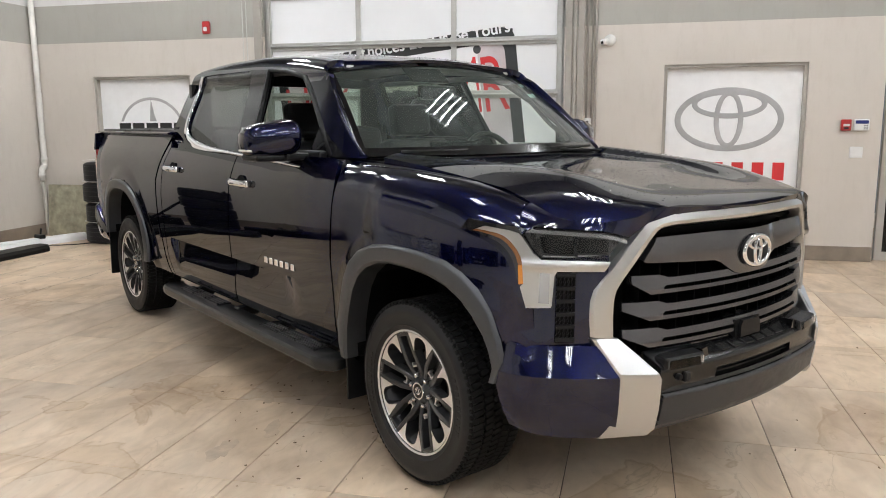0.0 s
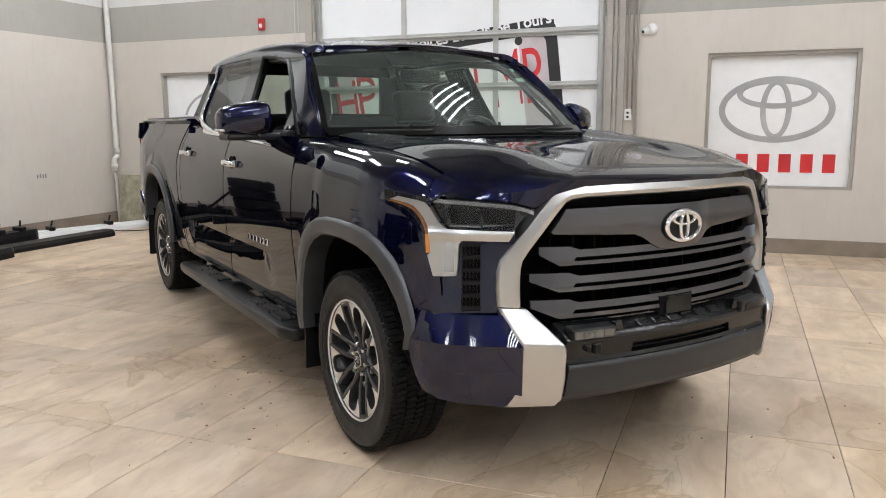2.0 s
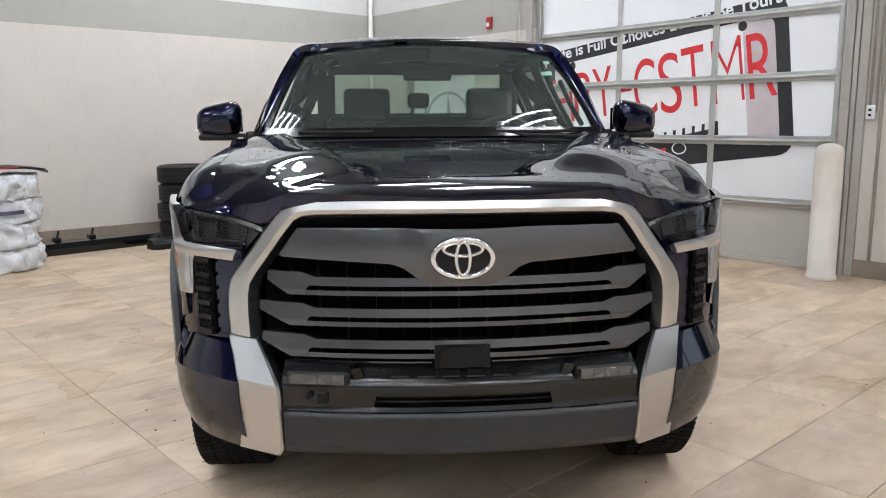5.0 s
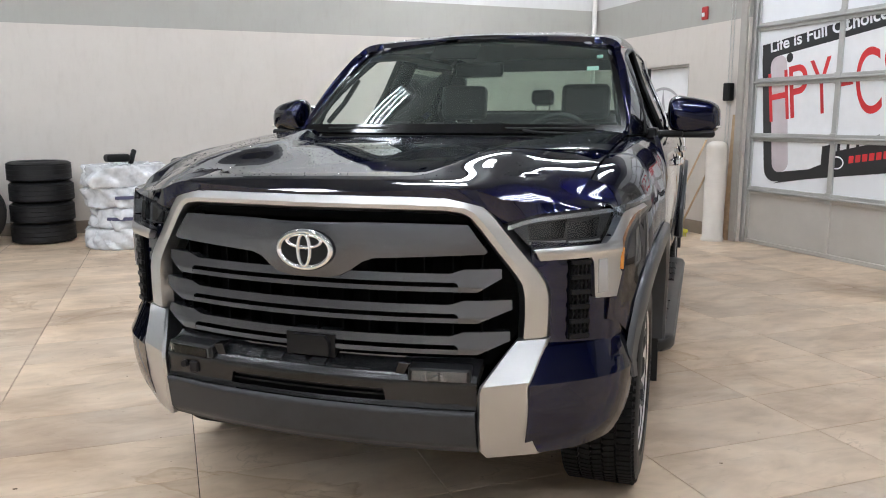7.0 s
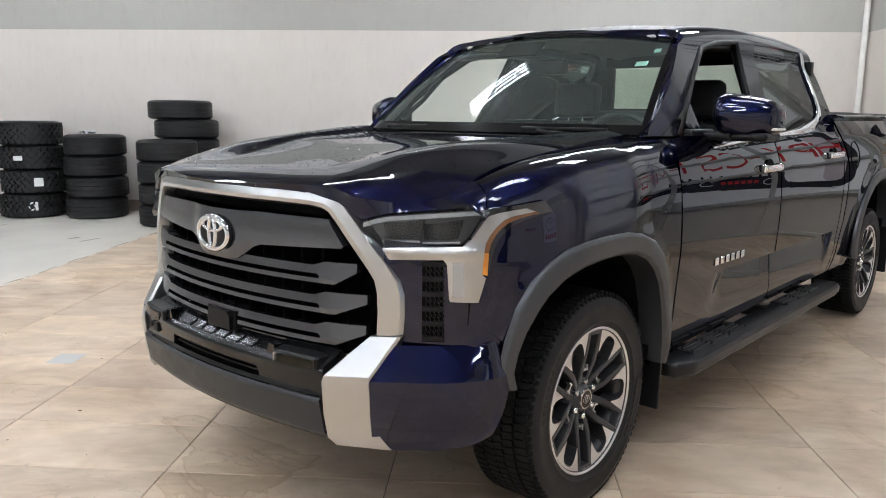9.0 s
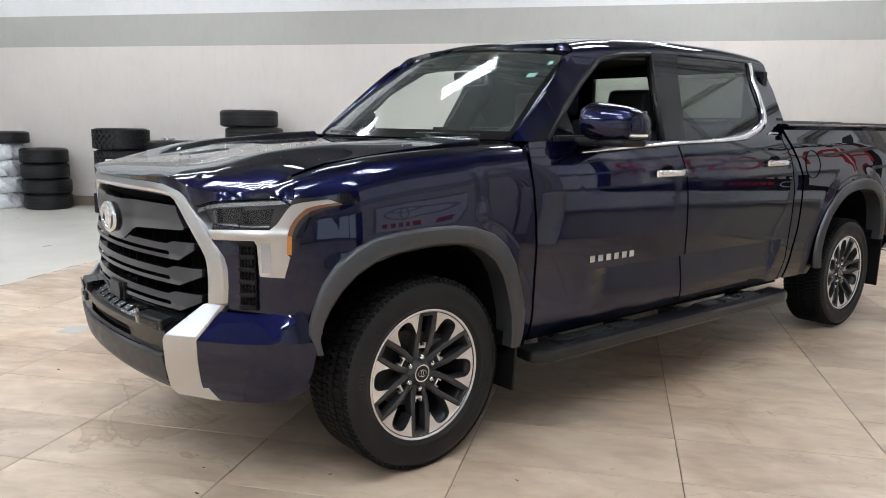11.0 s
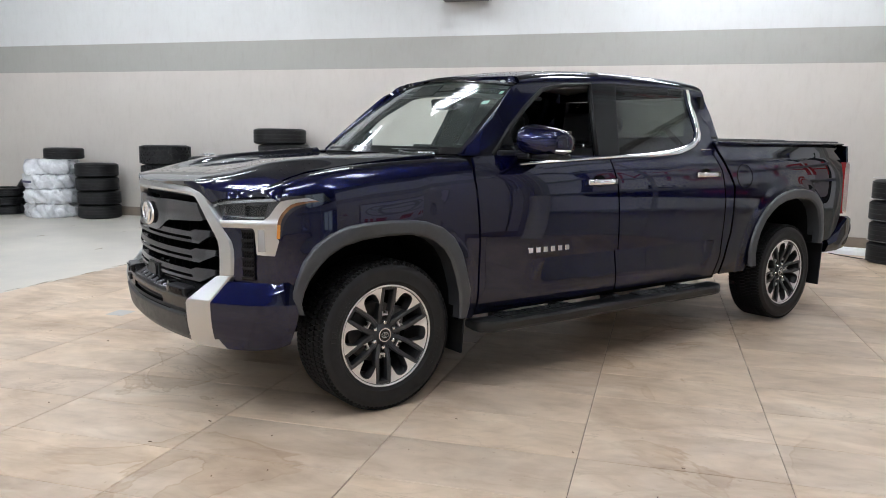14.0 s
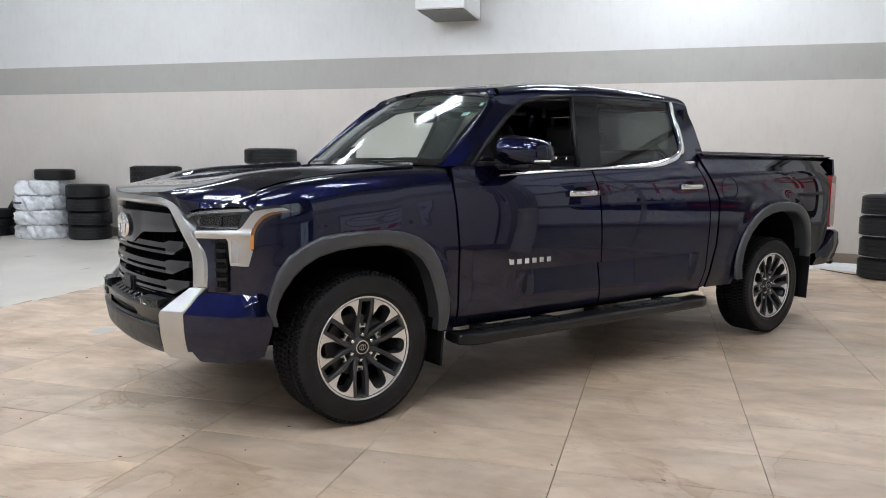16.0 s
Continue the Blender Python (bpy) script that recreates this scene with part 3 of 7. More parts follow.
def on_cab(y, b):
    """The cab's upper flank up to z = 1.70, then rolled over on to the roof (b = 1.95)."""
    if b <= 1.70:
        return Vector((cab_x(y, b), y, b))
    th = min(1.0, (b - 1.70) / 0.25) * math.pi / 2
    x1, x0, z1 = cab_x(y, 1.70), 0.57, roof_z(0.57, y)
    return Vector((x0 + (x1 - x0) * max(0, math.cos(th)) ** 0.75, y, 1.70 + (z1 - 1.70) * math.sin(th) ** 0.85))


# wheel arches: outer and inner line of the flare
ARCH_F = [(-0.490, 0.560), (-0.516, 0.640), (-0.500, 0.715), (-0.466, 0.812), (-0.416, 0.885), (-0.342, 0.939), (-0.26, 0.972), (-0.16, 0.986), (-0.03, 0.991), (0.10, 0.989), (0.20, 0.975), (0.305, 0.940), (0.385, 0.882), (0.440, 0.800), (0.475, 0.700), (0.503, 0.590), (0.495, 0.500), (0.475, 0.440)]
ARCH_FI = [(-0.465, 0.560), (-0.475, 0.610), (-0.463, 0.665), (-0.440, 0.720), (-0.395, 0.785), (-0.345, 0.835), (-0.27, 0.877), (-0.17, 0.903), (-0.04, 0.914), (0.08, 0.914), (0.16, 0.905), (0.245, 0.875), (0.312, 0.827), (0.358, 0.762), (0.392, 0.675), (0.420, 0.580), (0.425, 0.500), (0.420, 0.440)]
ARCH_R = [(3.05, 0.490), (3.035, 0.590), (3.055, 0.690), (3.095, 0.790), (3.155, 0.875), (3.235, 0.945), (3.33, 1.002), (3.44, 1.035), (3.57, 1.050), (3.70, 1.048), (3.82, 1.030), (3.915, 0.990), (3.985, 0.935), (4.03, 0.860), (4.05, 0.760), (4.055, 0.680), (4.04, 0.600)]
ARCH_RI = [(3.115, 0.490), (3.105, 0.580), (3.120, 0.670), (3.150, 0.750), (3.205, 0.825), (3.275, 0.885), (3.36, 0.935), (3.46, 0.965), (3.57, 0.978), (3.69, 0.977), (3.785, 0.962), (3.86, 0.925), (3.915, 0.875), (3.95, 0.805), (3.968, 0.730), (3.975, 0.660), (3.97, 0.600)]


def flare(sgn, outer, inner):
    bm = bmesh.new()
    cols = []
    for (yo, zo), (yi, zi) in zip(outer, inner):
        col = []
        for k, dx in ((0.0, 0.001), (0.03, 0.010), (0.09, 0.016), (0.16, 0.019), (0.78, 0.021), (0.86, 0.019), (1.0, 0.008), (1.0, 0.0), (1.0, -0.09)):
            y, z = yo + (yi - yo) * k, zo + (zi - zo) * k
            base = side_x(yo, max(zo, 0.85)) * (1 - k) + side_x(yi, max(zi, 0.85)) * k
            col.append(bm.verts.new((sgn * (base + dx), y, z)))
        cols.append(col)
    for a, b in zip(cols, cols[1:]):
        for k in range(len(a) - 1):
            bm.faces.new((a[k], a[k + 1], b[k + 1], b[k]))
    for c in (cols[0], cols[-1]):
        bm.faces.new(c)
    bmesh.ops.recalc_face_normals(bm, faces=bm.faces)
    ob = part("wheel_arch_flare", bm, FLARE, truck, "satin grey wheel arch flare", smooth=True)
    ob.data.set_sharp_from_angle(angle=radians(24))
    return ob


def mid_line(outer, inner, k=0.35):
    return [(a[0] + (b[0] - a[0]) * k, a[1] + (b[1] - a[1]) * k) for a, b in zip(outer, inner)]


# edges of the open front window and of the rear glass, as (y, height)
FRONT_EDGE = [(0.74, 1.308), (0.887, 1.456), (1.05, 1.58), (1.24, 1.698)]
REAR_EDGE = [(2.325, 1.340), (2.50, 1.387), (2.58, 1.425), (2.615, 1.47), (2.63, 1.775)]
ARCH_R, ARCH_RI = [[(3.655 + (y - 3.545) * 1.04, z) for y, z in line] for line in (ARCH_R, ARCH_RI)]
MF, MR = mid_line(ARCH_F, ARCH_FI), mid_line(ARCH_R, ARCH_RI)
for s in BOTH:
    # front wing, from behind the lamp to the door, cut out over the wheel
    sheet("front_wing", [[(-0.50, 1.44), (-0.547, 1.15), (-0.60, 1.06), (-0.60, 0.77), (-0.545, 0.75), *MF[2:], (0.455, 0.41), (0.575, 0.41), (0.575, 0.55), (0.560, 0.87), (0.525, 1.18), (0.530, 1.44)]],
          on_wing, PAINT, truck, (1, 0, 0.4), 0.02, 0.02, s)
    sheet("front_door", [[(0.590, 0.43), (1.708, 0.455), (1.700, 0.60), (1.652, 1.12), (1.607, 1.308), (0.60, 1.308), (0.545, 1.30), (0.538, 1.18), (0.573, 0.87), (0.588, 0.55)]],
          on_side, PAINT, truck, (1, 0, 0), 0.05, 0.02, s, cuts_b=(0.50, 0.7145, 0.7165), cuts_a=(0.98, 1.1), flat="auto")
    sheet("rear_door", [[(1.720, 0.455), (2.760, 0.450), (2.800, 0.60), (2.790, 1.0), (2.755, 1.20), (2.700, 1.308), (1.619, 1.308), (1.664, 1.12), (1.712, 0.60)]],
          on_side, PAINT, truck, (1, 0, 0), 0.05, 0.02, s, cuts_b=(0.50, 0.7145, 0.7165), cuts_a=(2.60, 2.62, 2.64, 2.66, 2.68, 2.70), flat="auto")
    sheet("cab_corner", [[(2.772, 0.450), (2.825, 0.46), (2.892, 0.755), (2.890, 1.084), (2.795, 1.247), (2.735, 1.35), (2.712, 1.308), (2.767, 1.20), (2.802, 1.0), (2.812, 0.60)]],
          on_side, PAINT, truck, (1, 0, 0), 0.06, 0.05, s)
    sheet("bed_side", [[(2.847, 0.45), (3.14, 0.45), *MR, (4.20, 0.60), (4.44, 0.62), (4.50, 0.80), (4.485, 1.0), (4.50, 1.26), (4.60, 1.27), (4.585, 1.385), (4.5, 1.405), (2.752, 1.405), (2.822, 1.250), (2.911, 1.088), (2.913, 0.755)]],
          on_side, PAINT, truck, (1, 0, 0), 0.03, 0.02, s)
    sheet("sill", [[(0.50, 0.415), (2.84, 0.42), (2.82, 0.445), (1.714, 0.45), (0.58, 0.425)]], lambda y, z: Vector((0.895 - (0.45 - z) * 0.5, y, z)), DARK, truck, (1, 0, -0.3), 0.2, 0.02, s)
    flare(s, ARCH_F, ARCH_FI)
    flare(s, ARCH_R, ARCH_RI)
    # cab frame above the belt
    sheet("cab_frame", [
        [(0.545, 1.305), *FRONT_EDGE, (1.30, 1.95), (1.10, 1.95), (1.06, 1.76)],
        [FRONT_EDGE[-1], (1.425, 1.738), (1.67, 1.756), (1.915, 1.765), (2.63, 1.775), (2.76, 1.95), (1.30, 1.95)],
        [*REAR_EDGE[::-1], (2.25, 1.306), (2.74, 1.306), (2.86, 1.42), (2.868, 1.60), (2.835, 1.80), (2.76, 1.95)]],
        on_cab, PAINT, truck, (1, 0, 0.3), 0.04, 0.03, s)
    sheet("door_pillar", [[(1.535, 1.306), (1.672, 1.758), (1.918, 1.770), (1.745, 1.306)]],
          lambda y, b: on_cab(y, b) + Vector((0.002, 0, 0)), PILLAR, truck, (1, 0, 0), 0.08, 0.03, s, "gloss black door pillar")
    sheet("rear_side_window", [[(1.915, 1.765), *REAR_EDGE[::-1], (2.04, 1.318), (1.742, 1.306)]],
          lambda y, b: on_cab(y, b) - Vector((0.006, 0, 0)), TINTED, truck, (1, 0, 0), 0.08, 0.0, s, "dark tinted window glass")
    # mirror sail in front of the open window
    sheet("mirror_sail", [[(0.64, 1.306), (0.89, 1.306), (0.885, 1.46)]], lambda y, b: on_cab(y, b) + Vector((0.004, 0, 0)), GLOSSBLACK, truck, (1, 0, 0), 0.08, 0.02, s)
    # black frame of the open window
    bm = bmesh.new()
    pts = [*FRONT_EDGE, (1.425, 1.736), (1.66, 1.753), (1.61, 1.54), (1.545, 1.31)]
    add_tube(bm, [on_cab(y, b) - Vector((0.004, 0, 0)) for y, b in pts], 0.016, 6)
    bmesh.ops.transform(bm, matrix=Matrix.Diagonal((s, 1, 1, 1)), verts=bm.verts)
    part("window_seal", bm, BLACK, truck, smooth=True)
    # bright belt moulding that turns up behind the rear window
    pts = spline2([(0.86, 1.262), (1.33, 1.285), (1.73, 1.303), (2.04, 1.314), (2.30, 1.332), (2.44, 1.354), (2.56, 1.390), (2.635, 1.450), (2.658, 1.53), (2.664, 1.61), (2.664, 1.70), (2.652, 1.775)], 48)
    bm = bmesh.new()
    prev = None
    for i, (y, b) in enumerate(pts):
        a0, a1 = Vector(pts[max(0, i - 1)]), Vector(pts[min(len(pts) - 1, i + 1)])
        d = (a1 - a0).normalized()
        nrm = Vector((-d.y, d.x))
        w = interp(i / 47, [(0, 0.006), (0.40, 0.008), (0.68, 0.018), (0.85, 0.019), (1, 0.012)])
        q = []
        for k, dx in ((-1, 0.004), (-0.8, 0.013), (0.8, 0.013), (1, 0.004)):
            yy, bb = y + nrm.x * w * k, b + nrm.y * w * k
            p = on_cab(yy, bb)
            p.x += (side_x(yy, min(bb, 1.31)) - p.x) * max(0.0, min(1.0, (1.335 - bb) / 0.03))
            q.append(bm.verts.new((s * (p.x + dx), p.y, p.z)))
        if prev:
            for k in range(3):
                bm.faces.new((prev[k], prev[k + 1], q[k + 1], q[k]))
        prev = q
    bmesh.ops.recalc_face_normals(bm, faces=bm.faces)
    part("belt_moulding", bm, CHROME, truck, "bright belt moulding", smooth=True)

# bonnet with a sunken middle between two low ridges
bonnet_mid = smooth_run([(-0.90, 1.150), (-0.86, 1.168), (-0.8, 1.186), (-0.74, 1.197), (-0.62, 1.212), (-0.34, 1.244), (-0.09, 1.268), (0.40, 1.297)])


ROLL = [(0.46, -0.825, 0.002), (0.575, -0.797, 0.012), (0.66, -0.742, 0.010), (0.72, -0.682, 0.006), (0.76, -0.60, 0.006), (0.784, -0.48, 0.0)]


def bonnet_z(x, y):
    ax = abs(x)
    z = bonnet_mid(y)
    grow = max(0.0, min(1.0, (y + 0.74) / 1.06))
    grow = grow * grow * (3 - 2 * grow)
    c = 0.285 + 0.37 * max(0.0, min(1.0, (y + 0.74) / 1.12))
    q = max(0.0, min(1.0, (ax - c + 0.05) / 0.07))
    rise = 0.040 * grow * q * q * (3 - 2 * q)
    z += rise * (1.0 if ax < c + 0.02 else math.exp(-((ax - c - 0.02) / 0.45) ** 2))
    edge = max(0.0, (ax - 0.50) / 0.30)
    z -= 0.006 * edge ** 2 + 0.016 * (ax / 0.80) ** 2 - 0.003
    # a full swell on each side, then the shoulder falls away from a crest to the shut line
    z += 0.026 * math.exp(-((ax - 0.50) / 0.17) ** 2) * math.exp(-((y + 0.40) / (0.20 if y < -0.40 else 0.30)) ** 2)
    crest = interp(y, [(-0.82, 0.46), (-0.7, 0.545), (-0.5, 0.60), (-0.2, 0.66), (0.35, 0.73)])
    if ax > crest:
        z -= max(0.0, bonnet_mid(y) - 0.018 - gap_z(y)) * ((ax - crest) / (gap_x(y) - crest)) ** 1.8
    # rolled edge over the lamps
    best, dd = 9.0, 0.0
    for (xa, ya, da), (xb, yb, db) in zip(ROLL, ROLL[1:]):
        t = max(0.0, min(1.0, ((ax - xa) * (xb - xa) + (y - ya) * (yb - ya)) / ((xb - xa) ** 2 + (yb - ya) ** 2)))
        d = math.hypot(ax - xa - t * (xb - xa), y - ya - t * (yb - ya))
        if d < best:
            best, dd = d, da + (db - da) * t
    z -= dd * math.exp(-(best / 0.12) ** 2)
    return z


HALF = [(0, -0.888), (0.20, -0.876), (0.40, -0.842), (0.50, -0.812), (0.575, -0.797), (0.66, -0.742), (0.72, -0.682), (0.76, -0.60), (0.782, -0.5), (0.7935, -0.3), (0.800, 0.0), (0.802, 0.38), (0.70, 0.435), (0.45, 0.40), (0.2, 0.385), (0, 0.38)]
sheet("bonnet", [HALF + [(-x, y) for x, y in HALF[-2:0:-1]]], lambda x, y: Vector((x, y, bonnet_z(x, y))), PAINT, truck, (0, 0, 1), 0.025, 0.03, 1, "navy bonnet with water beads")
for s in BOTH:
    bm = bmesh.new()
    # near-black tube painting in the shade of the shut line
    add_tube(bm, [Vector((s * (gap_x(y) - 0.007), y, gap_z(y) - 0.016)) for y in [-0.48 + 0.05 * k for k in range(20)]], 0.008, 6)
    part("bonnet_gap", bm, DARK, truck)
# roof
RH = [(0, 0.985), (0.35, 1.01), (0.57, 1.075), (0.57, 2.80), (0.3, 2.82), (0, 2.825)]
sheet("roof", [RH + [(-x, y) for x, y in RH[-2:0:-1]]], lambda x, y: Vector((x, y, roof_z(x, y))), PAINT, truck, (0, 0, 1), 0.06, 0.03)
RL = [(x * 1.0, y + (0.04 if y < 2 else -0.03)) for x, y in RH]
sheet("headlining", [RL + [(-x, y) for x, y in RL[-2:0:-1]]], lambda x, y: Vector((x, y, roof_z(x, y) - 0.045)), HEADLINER, truck, (0, 0, -1), 0.15, 0.01)


# windscreen
def on_screen(a, t):
    x = a * (0.797 - 0.150 * t)
    y = (0.405 + 0.172 * a * a) * (1 - t) + (1.000 + 0.112 * a * a) * t
    z = 1.318 * (1 - t) + (1.782 - 0.050 * a * a) * t + 0.022 * math.sin(math.pi * t)
    return Vector((x, y, z))


sheet("windscreen", [[(-1, 0), (1, 0), (1, 1), (-1, 1)]], on_screen, CLEARSCREEN, truck, (0, -1, 1), (0.1, 0.1), 0.0, 1, "clear windscreen glass with faint green tint")
for s in BOTH:
    sheet("windscreen_edge", [[(0.968, 0), (1.005, 0), (1.005, 1), (0.972, 1)]], lambda a, t: on_screen(a, t) + Vector((0, -0.004, 0.004)), GLOSSBLACK, truck, (0, -1, 1), (0.05, 0.1), 0.015, s)
sheet("windscreen_band", [[(-0.97, 0.945), (0.97, 0.945), (0.97, 1.03), (-0.97, 1.03)]], lambda a, t: on_screen(a, t) + Vector((0, -0.004, 0.004)), GLOSSBLACK, truck, (0, -1, 1), (0.1, 0.05), 0.012)
sheet("windscreen_foot", [[(-0.97, -0.02), (0.97, -0.02), (0.97, 0.055), (-0.97, 0.055)]], lambda a, t: on_screen(a, t) + Vector((0, -0.004, 0.004)), GLOSSBLACK, truck, (0, -1, 1), (0.1, 0.05), 0.012)
part("mirror_base", boxm(-0.25, 0.0, -0.06, 0.06, -0.004, 0.004, bevel=0.003), BLACK, truck, m=Matrix.Translation(on_screen(0, 0.90) + Vector((0, 0.035, -0.03))) @ pose(0, 0, 0, 38))
part("rear_view_mirror", boxm(-0.125, 0.125, -0.02, 0.02, -0.038, 0.038, bevel=0.014, seg=2), BLACK, truck, m=pose(-0.01, 1.03, 1.625, 8))
for a, t, w, h in ((0.845, 0.655, 0.055, 0.032), (0.905, 0.83, 0.030, 0.028)):
    p = on_screen(a, t) + Vector((0, 0.006, -0.004))
    part("windscreen_sticker", boxm(-w / 2, w / 2, -h / 2, h / 2, -0.0006, 0.0006), mat("sticker_green", (0.50, 0.74, 0.66), 0.6, vary=0.06), truck, "pale green sticker inside the windscreen", m=Matrix.Translation(p) @ pose(0, 0, 0, 39, -2, 6))
# front pillar between the glass and the door frame
for s in BOTH:
    bm = bmesh.new()
    rows = []
    for k in range(21):
        t = k / 20
        b = interp(t, [(0, 1.305), (0.85, 1.72), (1.0, 1.81)])
        y = interp(b, [(1.305, 0.545), (1.76, 1.06), (1.95, 1.10)])
        p, q = on_screen(1.0, t), on_cab(y + 0.012, b)
        mid = p.lerp(q, 0.5) + Vector((0.010, -0.010, 0.008))
        rows.append([bm.verts.new((s * c.x, c.y, c.z)) for c in (p + Vector((-0.004, 0.0, -0.012)), p + Vector((0, -0.004, 0.002)), p.lerp(mid, 0.6) + Vector((0.003, -0.003, 0.002)), mid, mid.lerp(q, 0.5) + Vector((0.003, -0.002, 0.002)), q)])
    for a, b in zip(rows, rows[1:]):
        for k in range(5):
            bm.faces.new((a[k], a[k + 1], b[k + 1], b[k]))
    bmesh.ops.recalc_face_normals(bm, faces=bm.faces)
    part("front_pillar", bm, PAINT, truck, smooth=True)
    # corner of the roof header, from the pillar's top to the roof skin
    bm = bmesh.new()
    low = [on_screen(a, 1.0) + Vector((0, -0.006, 0.003)) for a in (1.004, 0.965, 0.925, 0.880)]
    top = [on_cab(1.088, 1.80), on_cab(1.098, 1.86), on_cab(1.108, 1.92), Vector((0.562, 1.090, roof_z(0.562, 1.090)))]
    rows = [[p, p.lerp(q, 0.5) + Vector((0.001, -0.002, 0.001)), q + Vector((0, 0, 0.0005))] for p, q in zip(low, top)]
    rows = [[bm.verts.new((s * c.x, c.y, c.z)) for c in r] for r in rows]
    for a, b in zip(rows, rows[1:]):
        for k in range(2):
            bm.faces.new((a[k], a[k + 1], b[k + 1], b[k]))
    bmesh.ops.recalc_face_normals(bm, faces=bm.faces)
    part("header_corner", bm, PAINT, truck, smooth=True)
# scuttle and wipers
sheet("scuttle", [[(-0.80, 0.365), (0.80, 0.365), (0.80, 0.60), (0.5, 0.50), (0, 0.45), (-0.5, 0.50), (-0.80, 0.60)]], lambda x, y: Vector((x, y, 1.300 - 0.02 * x * x)), BLACK, truck, (0, 0, 1), 0.2, 0.02)
for x0, x1 in ((-0.62, -0.02), (0.05, 0.66)):
    bm = bmesh.new()
    add_tube(bm, [Vector((x1 + 0.02, 0.40, 1.306)), Vector((x1 * 0.6 + x0 * 0.4, 0.43, 1.316)), Vector(((x0 + x1) / 2, 0.442, 1.324))], 0.008, 6)
    add_tube(bm, [Vector((x0, 0.42 + 0.15 * x0 * x0 * 1.2 + 0.018, 1.330)), Vector(((x0 + x1) / 2, 0.43 + 0.012, 1.331)), Vector((x1, 0.425 + 0.15 * x1 * x1 + 0.012, 1.330))], 0.007, 6)
    part("wiper", bm, BLACK, truck, smooth=True)


# ---- front of the pickup ----
UP = spline2([(0.56, -0.800), (0.64, -0.768), (0.72, -0.722), (0.80, -0.668), (0.858, -0.612), (0.905, -0.54), (0.938, -0.44), (0.962, -0.30), (0.972, -0.12)], 80)
LOW = spline2([(0.60, -0.865), (0.68, -0.815), (0.76, -0.755), (0.83, -0.695), (0.885, -0.630), (0.922, -0.555), (0.932, -0.50), (0.934, -0.47), (0.934, -0.44)], 80)


def along(line, s):
    k = max(0.0, min(0.99999, s)) * (len(line) - 1)
    i = int(k)
    a, b = line[i], line[min(i + 1, len(line) - 1)]
    return a[0] + (b[0] - a[0]) * (k - i), a[1] + (b[1] - a[1]) * (k - i)


def s_at_x(x):
    return min(range(401), key=lambda i: abs(along(UP, i / 400)[0] - x)) / 400


def s_at_y(y):
    return min(range(401), key=lambda i: abs(along(UP, i / 400)[1] - y)) / 400


def on_upper(s, z, lift=0.0):
    x, y = along(UP, s)
    x2, y2 = along(UP, s + 0.01)
    x1, y1 = along(UP, s - 0.01)
    d = Vector((x2 - x1, y2 - y1)).normalized()
    rake = 0.10 * max(0.0, z - 0.98) ** 1.0
    return Vector((x + d.y * (lift - rake), y - d.x * (lift - rake), z))


def crease_s(z):
    return 0.615 + (z - 0.61) * 1.25


def on_bumper_corner(s, z):
    """The corner of the bumper: a raked lower face, a sloped upper facet, an upright cheek behind the slanting crease."""
    x, y = along(LOW, s)
    x2, y2 = along(LOW, s + 0.01)
    x1, y1 = along(LOW, s - 0.01)
    d = Vector((x2 - x1, y2 - y1)).normalized()
    k = interp(z, [(0.36, -0.060), (0.44, -0.022), (0.52, -0.004), (0.61, 0.0)])
    if z > 0.61:
        w = max(0.0, min(1.0, (crease_s(z) - s) / 0.05 + 1.0))
        k = -(z - 0.61) * (0.30 + 0.16 * w)
    return Vector((x + d.y * k, y - d.x * k, z))


